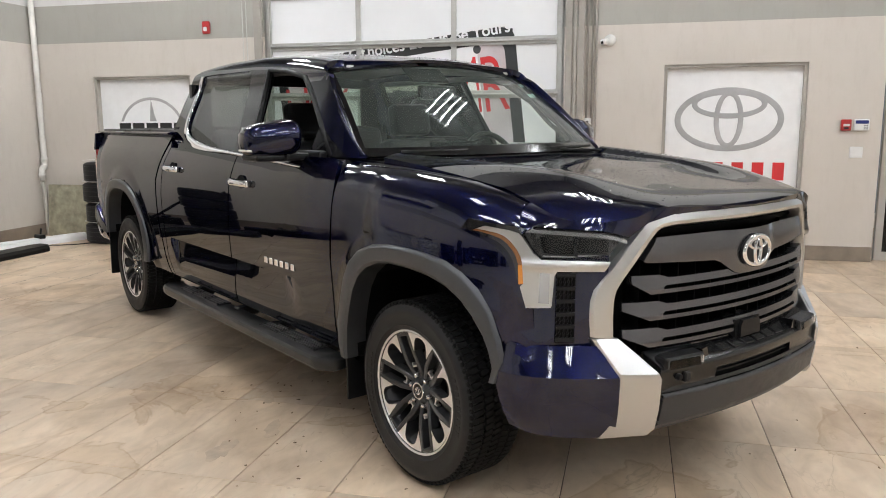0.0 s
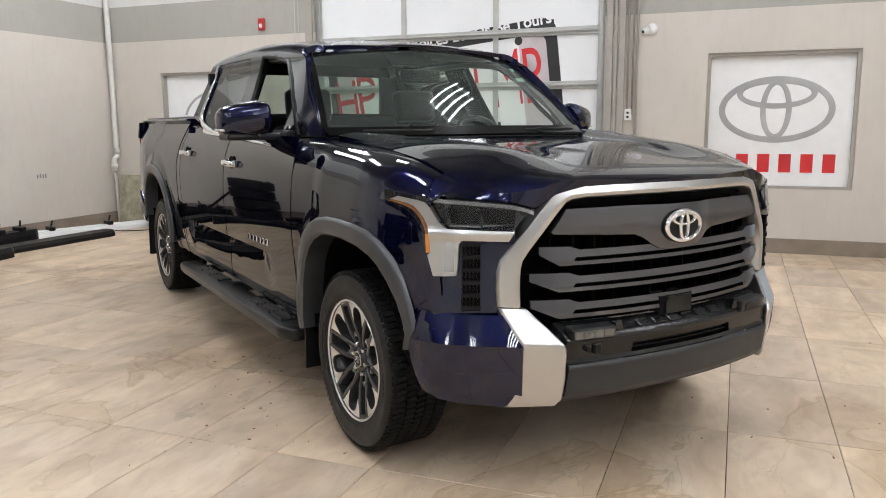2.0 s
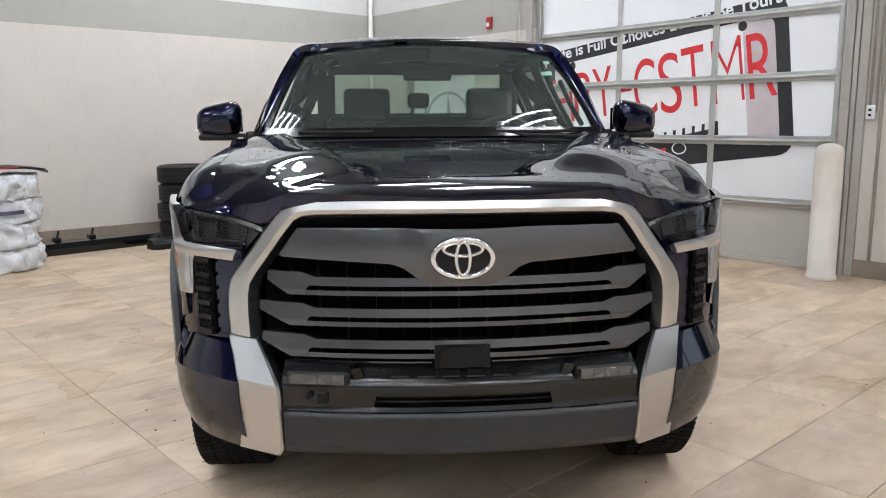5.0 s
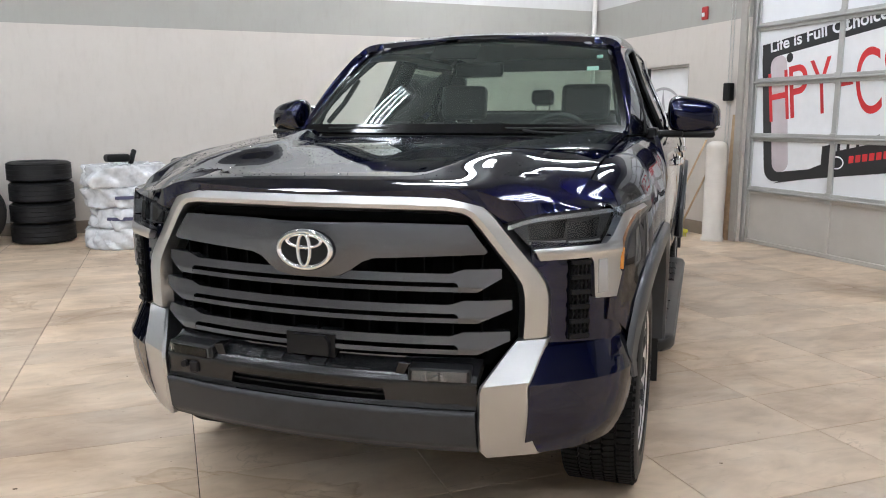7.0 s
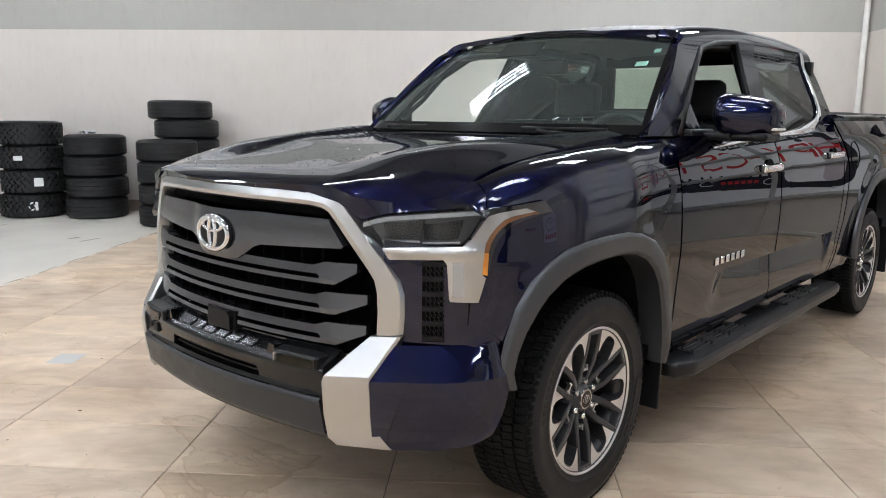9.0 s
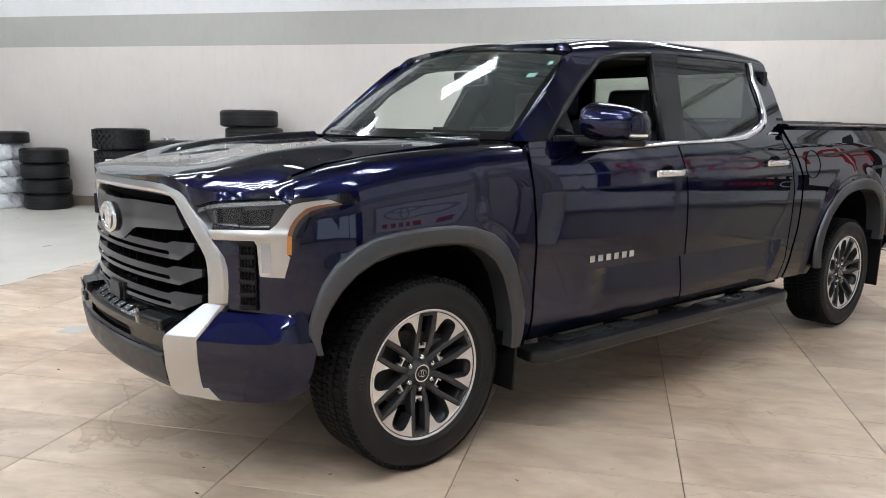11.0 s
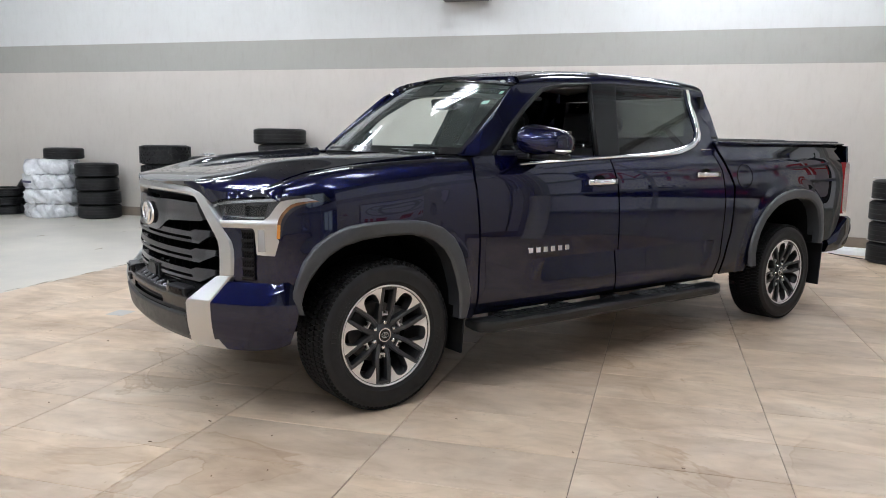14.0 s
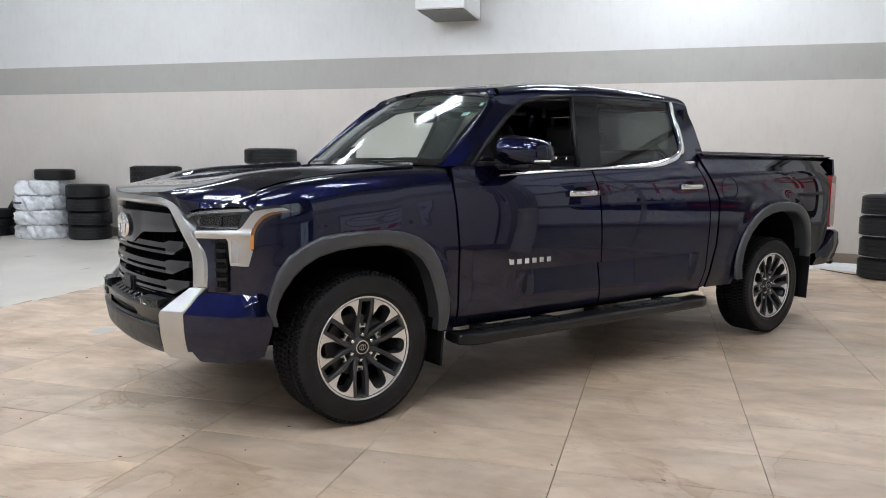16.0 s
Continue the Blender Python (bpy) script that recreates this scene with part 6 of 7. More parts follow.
part("screen", boxm(-0.16, 0.16, 0.885, 0.90, 1.20, 1.36, bevel=0.004), GLOSSBLACK, truck, m=pose(0, 0.0, 0.0, 0))
bm = bmesh.new()
add_tube(bm, [(0.185 * math.cos(t), 0.0, 0.185 * math.sin(t)) for t in [2 * math.pi * k / 32 for k in range(32)]], 0.017, 8, closed=True)
add_box(bm, -0.16, 0.16, -0.02, 0.015, -0.035, 0.03, bevel=0.01)
add_box(bm, -0.022, 0.022, -0.02, 0.015, -0.17, 0.0, bevel=0.008)
part("steering_wheel", bm, SEATMAT, truck, "black steering wheel", smooth=True, m=pose(0.40, 1.02, 1.225, -24))
for s in BOTH:
    part("door_lining", boxm(min(s * 0.80, s * 0.86), max(s * 0.80, s * 0.86), 0.62, 2.66, 0.5, 1.295, bevel=0.02), BLACK, truck)
    bm = bmesh.new()
    add_tube(bm, [on_cab(0.62, 1.31) - Vector((0.022, -0.02, 0)), on_cab(0.88, 1.52) - Vector((0.022, -0.01, 0)), on_cab(1.10, 1.70) - Vector((0.035, 0, 0)), on_cab(1.55, 1.74) - Vector((0.06, 0, 0)), on_cab(2.5, 1.74) - Vector((0.06, 0, 0))], 0.018, 8)
    bmesh.ops.transform(bm, matrix=Matrix.Diagonal((s, 1, 1, 1)), verts=bm.verts)
    bmesh.ops.recalc_face_normals(bm, faces=bm.faces)
    part("pillar_lining", bm, TRIMGREY, truck, smooth=True)
    bm = bmesh.new()
    add_tube(bm, [on_cab(0.70, 1.36) - Vector((0.085, -0.04, 0)), on_cab(0.82, 1.46) - Vector((0.10, -0.05, 0)), on_cab(0.95, 1.58) - Vector((0.085, -0.04, 0))], 0.013, 6)
    bmesh.ops.transform(bm, matrix=Matrix.Diagonal((s, 1, 1, 1)), verts=bm.verts)
    bmesh.ops.recalc_face_normals(bm, faces=bm.faces)
    part("grab_handle", bm, BLACK, truck, smooth=True)
    part("sun_visor", boxm(s * 0.36 - 0.2, s * 0.36 + 0.2, 1.06, 1.24, 1.735, 1.755, bevel=0.008), HEADLINER, truck)


# water beads on the bonnet and the roof
rng = random.Random(5)
verts, faces = [], []


def bead(p, n, r):
    a = n.orthogonal().normalized()
    b = n.cross(a)
    k = len(verts)
    for q in range(5):
        t = 2 * math.pi * q / 5
        verts.append(tuple(p + (a * math.cos(t) + b * math.sin(t)) * r))
    verts.append(tuple(p + n * r * 0.55))
    for q in range(5):
        faces.append((k + q, k + (q + 1) % 5, k + 5))


for _ in range(5200):
    x, y = rng.uniform(-0.74, 0.74), rng.uniform(-0.78, 0.37)
    if rng.random() < 0.45 + 0.35 * noise.noise(Vector((x * 4, y * 4, 2.0))) + 0.25 * (y + 0.2) - 0.25 * (x > 0.4):
        z = bonnet_z(x, y)
        n = Vector((z - bonnet_z(x + 0.004, y), z - bonnet_z(x, y + 0.004), 0.004)).normalized()
        bead(Vector((x, y, z)), n, rng.uniform(0.0012, 0.0034) * (1.3 if rng.random() < 0.1 else 1))
for _ in range(2600):
    x, y = rng.uniform(-0.58, 0.58), rng.uniform(1.02, 2.62)
    if rng.random() < 0.55 + 0.4 * noise.noise(Vector((x * 4, y * 4, 7.0))):
        z = roof_z(x, y)
        n = Vector((z - roof_z(x + 0.004, y), z - roof_z(x, y + 0.004), 0.004)).normalized()
        bead(Vector((x, y, z)), n, rng.uniform(0.0015, 0.0038))
me = bpy.data.meshes.new("water_bead_film")
me.from_pydata(verts, [], faces)
me.shade_smooth()
me.materials.append(glass("water", (0.9, 0.92, 0.93)))
ob = new("water_bead_film", me)
ob.parent = truck
tagged(ob, kind="stuff")


# ---- things along the roller-door wall ----
GREENBOARD = mat("worn_board", (0.36, 0.34, 0.25), 0.8, vary=0.35, scale=9, bumps=0.5, bscale=70)
BAG = mat("white_plastic_bag", (0.66, 0.67, 0.69), 0.24, vary=0.22, scale=7, bumps=1.0, bscale=18)
PIPEWHITE = mat("pipe_white", (0.66, 0.64, 0.60), 0.4, vary=0.1, scale=5)
BOLLARD = mat("bollard_cream", (0.66, 0.60, 0.53), 0.4, vary=0.06, scale=4)
WOOD = mat("wood_handle", (0.42, 0.29, 0.17), 0.6, vary=0.2, scale=14)
BLACKPRINT = mat("black_print", (0.022, 0.022, 0.024), 0.4, vary=0.15)
WHITEPRINT = mat("white_print", (0.87, 0.875, 0.885), 0.4, vary=0.03)
SILVERPRINT = mat("silver_print", (0.42, 0.42, 0.43), 0.36, 0.2, vary=0.2, scale=2, rvary=0.03)
PLATEGREY = mat("plate_shade_print", (0.56, 0.50, 0.52), 0.36, vary=0.25, scale=1.2, rvary=0.03)
YELLOW = mat("yellow_cloth", (0.62, 0.58, 0.06), 0.8, vary=0.15)
PAPER = mat("paper", (0.50, 0.49, 0.48), 0.5, vary=0.05)

WPLANE = pose(0, 0, 0, 90, 0, -90)   # local x runs along -v, local y up: for things on the roller-door wall


def sectional_door():
    d = thing("sectional_door", SHORT @ pose(UA + 0.10, 0, 0), "closed sectional garage door with white glazed panels and banner", "garage door")
    v0, v1 = DOOR[0] + 0.04, DOOR[1] - 0.01
    stiles = [0.475, 1.66, 2.79, 3.915]
    zs = [0.0, 0.603, 1.196, 1.790, 2.383, 2.976, 3.57]
    for k, (za, zb) in enumerate(zip(zs, zs[1:])):
        sec = new("door_section")
        sec.parent = d
        for a, b in zip(stiles, stiles[1:]):
            part("pane" if k else "door_panel", boxm(0.0, 0.022, a + 0.03, b - 0.03, za + 0.045, zb - 0.045), PANEWHITE if k else DOORGREY, sec)
        for s2 in stiles:
            part("stile", boxm(-0.022, 0.03, s2 - 0.03, s2 + 0.03, za + 0.045, zb - 0.045, bevel=0.004), ALU if k else DOORGREY, sec)
        for z2, z3 in ((za + 0.002, za + 0.045), (zb - 0.045, zb - 0.002)):
            part("rail", boxm(-0.026, 0.03, v0 + 0.02, v1 - 0.02, z2, z3, bevel=0.004), ALU if k else DOORGREY, sec)
        bm = bmesh.new()
        add_tube(bm, [(-0.045, v0 + 0.06, zb), (-0.045, v1 - 0.06, zb)], 0.013, 6)
        if k < 5:
            part("strut", bm, ALU, sec, "aluminium strut", smooth=True)
        else:
            bm.free()
        for s2 in stiles:
            bm = bmesh.new()
            add_box(bm, -0.036, -0.024, s2 - 0.035, s2 + 0.035, zb - 0.055, zb + 0.055, bevel=0.003)
            add_tube(bm, [(-0.04, s2 - 0.04, zb), (-0.04, s2 + 0.04, zb)], 0.016, 8)
            part("hinge", bm, ALU, sec)
    for v in (DOOR[0] - 0.0, DOOR[1] + 0.0):
        bm = bmesh.new()
        sg = 1 if v < 1 else -1
        add_box(bm, -0.06, 0.05, min(v, v + sg * 0.03), max(v, v + sg * 0.03), 0.0, 3.55)
        add_box(bm, -0.06, -0.05, min(v, v + sg * 0.06), max(v, v + sg * 0.06), 0.0, 3.55)
        part("track", bm, ALU, d, "galvanised door track")
    part("bottom_seal", boxm(-0.01, 0.03, v0, v1, -0.0, 0.012), BLACK, d)
    return d


garage = sectional_door()
# behind the door: an unseen white board, added to keep the opening closed
structure("wall_behind_door", boxm(UA + 0.27, UA + 0.29, DOOR[0] - 0.1, DOOR[1] + 0.1, 0, 3.7), WHITE, "plain board closing the door opening", "wall", m=SHORT)

# banner film on the panes: leaning plate with slogan; letters are cut by the rails
TILT = 7.4
FILM = UA + 0.097


def film_poly(name, pts, material, lift=0.0, label=""):
    """A flat cut-out on the panes; pts are (v, z) in the wall's own plane. It is split where rails and stiles cross."""
    bm = bmesh.new()
    fc = bm.faces.new([bm.verts.new((0, v, z)) for v, z in pts])
    fc.normal_update()
    bmesh.ops.triangulate(bm, faces=[fc], ngon_method="EAR_CLIP")
    bmesh.ops.recalc_face_normals(bm, faces=bm.faces)
    for f in bm.faces:
        if f.normal.x > 0:
            f.normal_flip()
    ob = part(name, bm, material, garage, label, m=pose(-0.0035 - lift, 0, 0))
    return ob


def tilt(v, z):
    """From the banner's own upright frame (origin at its lower left, x to the right) to the wall."""
    a = radians(TILT)
    return 3.66 - (v * math.cos(a) - z * math.sin(a) * 0.0) + z * 0.105, 0.705 + v * math.sin(a) + z * math.cos(a)


def rounded(x0, x1, z0, z1, r, n=5):
    pts = []
    for cx, cz, a0 in ((x1 - r, z0 + r, -90), (x1 - r, z1 - r, 0), (x0 + r, z1 - r, 90), (x0 + r, z0 + r, 180)):
        for k in range(n + 1):
            a = radians(a0 + 90 * k / n)
            pts.append((cx + r * math.cos(a), cz + r * math.sin(a)))
    return pts


film_poly("banner_plate", [tilt(*p) for p in rounded(-0.03, 2.86, 0.0, 1.50, 0.16)], BLACKPRINT, 0.0, "black plate outline of the banner")
film_poly("banner_face", [tilt(*p) for p in rounded(0.09, 2.73, 0.10, 1.34, 0.14)], WHITEPRINT, 0.0004)
film_poly("banner_shade", [tilt(*p) for p in rounded(0.09, 0.32, 0.10, 1.34, 0.10)], PLATEGREY, 0.0008)
film_poly("banner_shade", [tilt(*p) for p in rounded(2.42, 2.73, 0.10, 1.34, 0.12)], PLATEGREY, 0.0008)
film_poly("banner_top", [tilt(-0.02, 1.36), tilt(2.84, 1.33), tilt(2.84, 1.46), tilt(-0.02, 1.50)], BLACKPRINT, 0.0009)
film_poly("banner_foot", [(2.93, 1.12), (1.60, 1.385), (1.585, 1.215), (1.0, 1.135), (2.58, 0.855), (2.93, 0.93)], BLACKPRINT, 0.0012)
film_poly("banner_tail", [(3.55, 0.70), (1.0, 1.135), (1.6, 1.16), (2.9, 0.95)], BLACKPRINT, 0.0010)
for x, z in ((0.36, 1.29), (2.42, 1.29)):
    film_poly("plate_bolt", [tilt(x + 0.045 * math.cos(t), z + 0.05 * math.sin(t)) for t in [2 * math.pi * k / 16 for k in range(16)]], BLACKPRINT, 0.0014)


def film_text(text, v, z, width, height, angle, material, bold=0.0):
    m = pose(-0.0035 - 0.0018, v, z) @ WPLANE @ pose(0, 0, 0, 0, 0, angle)
    return lettering("banner_lettering", text, 1.0, material, garage, m, depth=0.0003, width=width, height=height, bold=bold)


film_text("Life is Full Of", 3.71, 2.100, 1.02, 0.125, 8.0, WHITEPRINT, 0.02)
film_text("Choices Let Us Be Yours", 2.80, 2.222, 1.80, 0.135, 8.2, WHITEPRINT, 0.02)
for ch, v, z, w, h in (("H", 3.66, 1.36, 0.27, 0.52), ("P", 3.37, 1.40, 0.24, 0.54), ("Y", 3.09, 1.43, 0.26, 0.55), ("-", 2.79, 1.70, 0.17, 0.055),
                       ("C", 2.55, 1.42, 0.27, 0.62), ("S", 2.24, 1.455, 0.25, 0.63), ("T", 1.97, 1.52, 0.25, 0.61), ("M", 1.64, 1.55, 0.31, 0.63), ("R", 1.28, 1.59, 0.27, 0.62)):
    film_text(ch, v, z, w, h, 7.5, RED, -0.022 if ch == "M" else -0.004)
# the dealer's strip, as plain bars
for k in range(11):
    v = 2.82 - k * 0.108
    film_poly("strip_bar", [(v, 1.065 + k * 0.0225), (v - 0.075, 1.081 + k * 0.0225), (v - 0.075, 1.175 + k * 0.0225), (v, 1.159 + k * 0.0225)], WHITEPRINT, 0.0018)
for k in range(6):
    v = 2.60 - k * 0.075
    film_poly("strip_bar", [(v, 0.965 + k * 0.012), (v - 0.055, 0.974 + k * 0.012), (v - 0.055, 1.044 + k * 0.012), (v, 1.035 + k * 0.012)], RED, 0.0018)
for vc, zc in ((2.74, 0.965), (2.02, 1.10)):
    part("strip_oval", oval_ring(0.085, 0.065, 0.014, th=0.001, n=28), WHITEPRINT, garage, m=pose(-0.0055, vc, zc, 0, 0, -90))


# recessed sign boards
def sign_board(hole, label):
    v0, v1, z0, z1 = hole
    sg = thing("sign_board", SHORT @ pose(UA, 0, 0), label, "sign")
    part("backing", boxm(0.085, 0.12, v0 + 0.03, v1 - 0.03, z0 + 0.02, z1 - 0.03), WHITEPRINT, sg)
    bm = bmesh.new()
    ring_prism(bm, [(v0 + 0.002, z0 + 0.002), (v1 - 0.002, z0 + 0.002), (v1 - 0.002, z1 - 0.002), (v0 + 0.002, z1 - 0.002)],
               [(v0 + 0.035, z0 + 0.028), (v1 - 0.035, z0 + 0.028), (v1 - 0.035, z1 - 0.035), (v0 + 0.035, z1 - 0.035)], (0.02, 0.12), axis=0)
    part("frame", bm, FRAME, sg, "taupe metal frame")
    structure("sign_niche_back", boxm(UA + 0.125, UA + 0.14, v0, v1, z0, z1), WHITE, "plain back of the sign niche", "wall", m=SHORT)
    return sg


sa = sign_board(SIGN_A, "framed white sign board with silver ovals and red bars")
SM = pose(0.0835, -1.305, 1.487, 0, 0, -90)
part("oval_ring", oval_ring(0.545, 0.340, 0.062, th=0.0015), SILVERPRINT, sa, m=SM)
part("oval_ring", oval_ring(0.375, 0.155, 0.056, 0.0, 0.165, th=0.0019), SILVERPRINT, sa, m=SM)
part("oval_ring", oval_ring(0.148, 0.305, 0.054, 0.0, 0.0, th=0.0023), SILVERPRINT, sa, m=SM)
for k in range(6):
    v = -0.72 - k * 0.203
    part("red_bar", boxm(0.0805, 0.0848, v - 0.145, v - 0.03, 0.84, 1.03, bevel=0.0005), RED, sa)
sb = sign_board(SIGN_B, "framed white sign board with a grey ring and bars")
SN = pose(0.0835, 5.575, 1.38, 0, 0, -90)
part("oval_ring", oval_ring(0.46, 0.43, 0.035, th=0.0015), SILVERPRINT, sb, m=SN)
bm = bmesh.new()
add_prism(bm, [(5.60, 1.50), (5.57, 1.79), (5.53, 1.58), (5.50, 1.50)], (0.0815, 0.0845), axis=0)
add_prism(bm, [(5.60, 1.37), (5.57, 0.97), (5.54, 1.2), (5.50, 1.37)], (0.0815, 0.0845), axis=0)
part("sail_mark", bm, SILVERPRINT, sb)
part("white_strip", boxm(0.0790, 0.0812, 5.07, 6.08, 1.365, 1.505), WHITEPRINT, sb)
for k in range(5):
    v = 6.04 - k * 0.195
    part("dark_bar", boxm(0.0765, 0.0792, v - 0.165, v, 1.385, 1.485, bevel=0.0005), BLACKPRINT, sb)

# small fittings on that wall
fa = thing("fire_alarm", SHORT @ pose(UA, 4.685, 2.636), "red fire alarm strobe on the wall", "alarm")
part("body", boxm(-0.035, -0.001, -0.05, 0.05, -0.075, 0.075, bevel=0.01), REDGLOSS, fa)
part("strobe", boxm(-0.052, -0.036, -0.022, 0.022, -0.045, 0.005, bevel=0.006), WHITE, fa, "clear strobe lens")
ps = thing("pull_station", SHORT @ pose(UA, -2.415, 1.424), "red fire alarm pull station on the wall", "alarm")
part("body", boxm(-0.04, -0.001, -0.047, 0.047, -0.057, 0.057, bevel=0.006), REDGLOSS, ps)
part("handle", boxm(-0.05, -0.041, -0.03, 0.03, -0.012, 0.012, bevel=0.003), WHITE, ps, "white pull bar")
part("key_plate", boxm(-0.043, -0.0405, -0.022, 0.022, -0.042, -0.022), BLACK, ps)
kp = thing("alarm_keypad", SHORT @ pose(UA, -2.56, 1.425), "white alarm keypad with a blue display", "keypad")
part("body", boxm(-0.03, -0.001, -0.072, 0.072, -0.058, 0.058, bevel=0.008), WHITE, kp)
part("display", boxm(-0.032, -0.0305, -0.06, 0.06, 0.012, 0.047), mat("display_blue", (0.03, 0.04, 0.16), 0.2, vary=0.1), kp, "dark blue display")
for i in range(2):
    for j in range(3):
        part("key", boxm(-0.033, -0.0305, -0.055 + i * 0.022, -0.04 + i * 0.022, -0.045 + j * 0.017, -0.035 + j * 0.017), TRIMGREY, kp)
sw = thing("switch_plate", SHORT @ pose(UA, -2.53, 1.145), "white blank switch plate on the wall", "switch")
part("plate", boxm(-0.008, -0.0005, -0.062, 0.062, -0.058, 0.058, bevel=0.003), WHITE, sw)
dc = thing("security_camera", SHORT @ pose(UA, -0.065, 2.345), "white wall camera on a round base", "camera")
bm = bmesh.new()
add_lathe(bm, [(0.0, -0.045), (0.035, -0.04), (0.058, -0.02), (0.062, -0.002)], 24, "X")
part("base", bm, WHITE, dc, smooth=True)
bm = bmesh.new()
add_tube(bm, [(-0.05, 0.03, -0.01), (-0.10, 0.075, -0.03)], [0.030, 0.034], 14)
part("head", bm, WHITE, dc, smooth=True)
part("lens", boxm(-0.112, -0.100, 0.062, 0.092, -0.048, -0.018, bevel=0.008), BLACK, dc)

# conduits and door post beside the opening
for v, w in ((0.365, 0.035), (0.30, 0.018), (0.235, 0.035)):
    structure("trim_door_post", boxm(UA - 0.035, UA - 0.001, v - w, v + w, 0.0, 3.6, bevel=0.003), FRAME, "taupe painted door post", "trim", m=SHORT)
for v, r in ((0.165, 0.012), (0.115, 0.010), (0.075, 0.014)):
    bm = bmesh.new()
    add_tube(bm, [(UA - 0.02, v, 1.45 if v > 0.1 else 0.16), (UA - 0.02, v, TOP)], r, 8)
    structure("trim_conduit", bm, FRAME, "painted wall conduit", "trim", m=SHORT, smooth=True)
bx = thing("switch_box", SHORT @ pose(UA - 0.0, 0.15, 1.45), "grey door control box on a conduit", "switch")
part("box", boxm(-0.055, -0.002, -0.035, 0.035, -0.06, 0.06, bevel=0.006), WHITE, bx)
for z in (-0.025, 0.02):
    part("button", boxm(-0.062, -0.056, -0.012, 0.012, z - 0.01, z + 0.01, bevel=0.002), BLACK, bx)

# left post of the opening, its opener, hoist chain, plank
structure("trim_door_post_left", boxm(UA - 0.03, UA - 0.001, 3.96, 4.06, 0.0, 3.6, bevel=0.003), FRAME, "taupe painted door post", "trim", m=SHORT)
op = thing("chain_hoist", SHORT @ pose(UA - 0.04, 4.17, 0), "galvanised hoist chain hanging by the door", "chain")
for dv in (-0.025, 0.025):
    bm = bmesh.new()
    for k in range(60):
        z = 0.75 + k * 0.045
        add_tube(bm, [(0, dv + (0.006 if k % 2 else 0), z), (0, dv - (0.006 if k % 2 else 0), z + 0.022), (0.005, dv, z + 0.042)], 0.0045, 4)
    part("chain_strand", bm, ALU, op)
part("hook_box", boxm(-0.05, 0.035, -0.05, 0.05, 1.60, 1.80, bevel=0.01), BLACK, op, "black chain keeper")
pk = thing("wood_plank", SHORT @ pose(UA - 0.03, 4.10, 0.0, 0, 2, 0), "narrow wooden plank leaning on the wall", "plank")
part("board", boxm(-0.02, 0.02, -0.035, 0.035, 0.0, 2.0, bevel=0.003), WOOD, pk)


def bollard(u, v, h, r):
    b = thing("bollard", SHORT @ pose(u + 0.14, v, 0), "cream painted round steel bollard on the floor", "bollard", "bollards by the door")
    bm = bmesh.new()
    add_lathe(bm, [(0.0, h), (r * 0.45, h - 0.006), (r * 0.8, h - 0.025), (r * 0.97, h - 0.055), (r, h - 0.09), (r, 0.03), (r + 0.01, 0.03), (r + 0.01, 0.0)], 32, "Z")
    part("post", bm, BOLLARD, b, smooth=True)


bollard(4.74, 0.36, 1.19, 0.115)
bollard(4.82, 4.12, 1.15, 0.115)


def broom(u, v, u2, v2, z2, head, material):
    b = thing("broom", SHORT @ pose(u + 0.14, v, 0), "broom with a wooden handle leaning on the wall", "broom", "brooms by the wall")
    bm = bmesh.new()
    add_tube(bm, [(0, 0, 0.06), (u2 - u, v2 - v, z2)], 0.012, 8)
    part("handle", bm, WOOD, b, smooth=True)
    part("head", boxm(-0.05, 0.03, -head, head, 0.045, 0.09, bevel=0.012), material, b)
    bm = bmesh.new()
    for k in range(90):
        y = -head + 0.01 + (2 * head - 0.02) * random.random()
        x = -0.045 + 0.07 * random.random()
        add_tube(bm, [(x, y, 0.05), (x * 1.5 - 0.01, y * 1.12, 0.0)], 0.003, 3, cap=False)
    part("bristles", bm, material, b)


broom(4.66, 4.80, 4.99, 4.52, 1.15, 0.16, REDGLOSS)
broom(4.70, 4.58, 4.99, 4.36, 0.95, 0.15, YELLOW)
cl = thing("folded_cloth", SHORT @ pose(UA + 0.045, 5.20, 0.702), "yellow cloth draped on the sign ledge", "cloth")
bm = bmesh.new()
for i in range(7):
    add_box(bm, -0.045, 0.03, -0.22 + i * 0.065, -0.16 + i * 0.065, 0.0, 0.03 + 0.025 * (i % 3), bevel=0.012, seg=2)
part("cloth", bm, YELLOW, cl, smooth=True)

# drain pipe in the corner
pp = thing("drain_pipe", ROOM @ pose(UA - 0.07, VB - 0.07, 0), "white drain pipe running down the corner", "pipe")
bm = bmesh.new()
add_tube(bm, [(0, 0, TOP), (0, 0, 0.98), (-0.005, -0.005, 0.93), (-0.03, -0.02, 0.905), (-0.10, -0.05, 0.90), (-0.125, -0.06, 0.885), (-0.13, -0.062, 0.85), (-0.13, -0.062, 0.74)], 0.036, 12)
part("pipe", bm, PIPEWHITE, pp, smooth=True)
for z in (1.0, 0.80):
    bm = bmesh.new()
    x = 0 if z > 0.9 else -0.13
    add_tube(bm, [(x, x * 0.48, z - 0.03), (x, x * 0.48, z + 0.03)], 0.044, 12)
    part("coupling", bm, PIPEWHITE, pp, smooth=True)
bm = bmesh.new()
add_tube(bm, [(-0.10, -0.02, 0.72), (-0.06, -0.01, 0.62), (-0.04, 0.0, 0.3), (-0.04, 0.0, 0.0)], 0.022, 8)
part("lower_pipe", bm, PIPEWHITE, pp, smooth=True)
gb = thing("worn_board", ROOM @ pose(5.02, 6.92, 0.0, 0, 6, 0), "mottled greenish board leaning in the corner", "board")
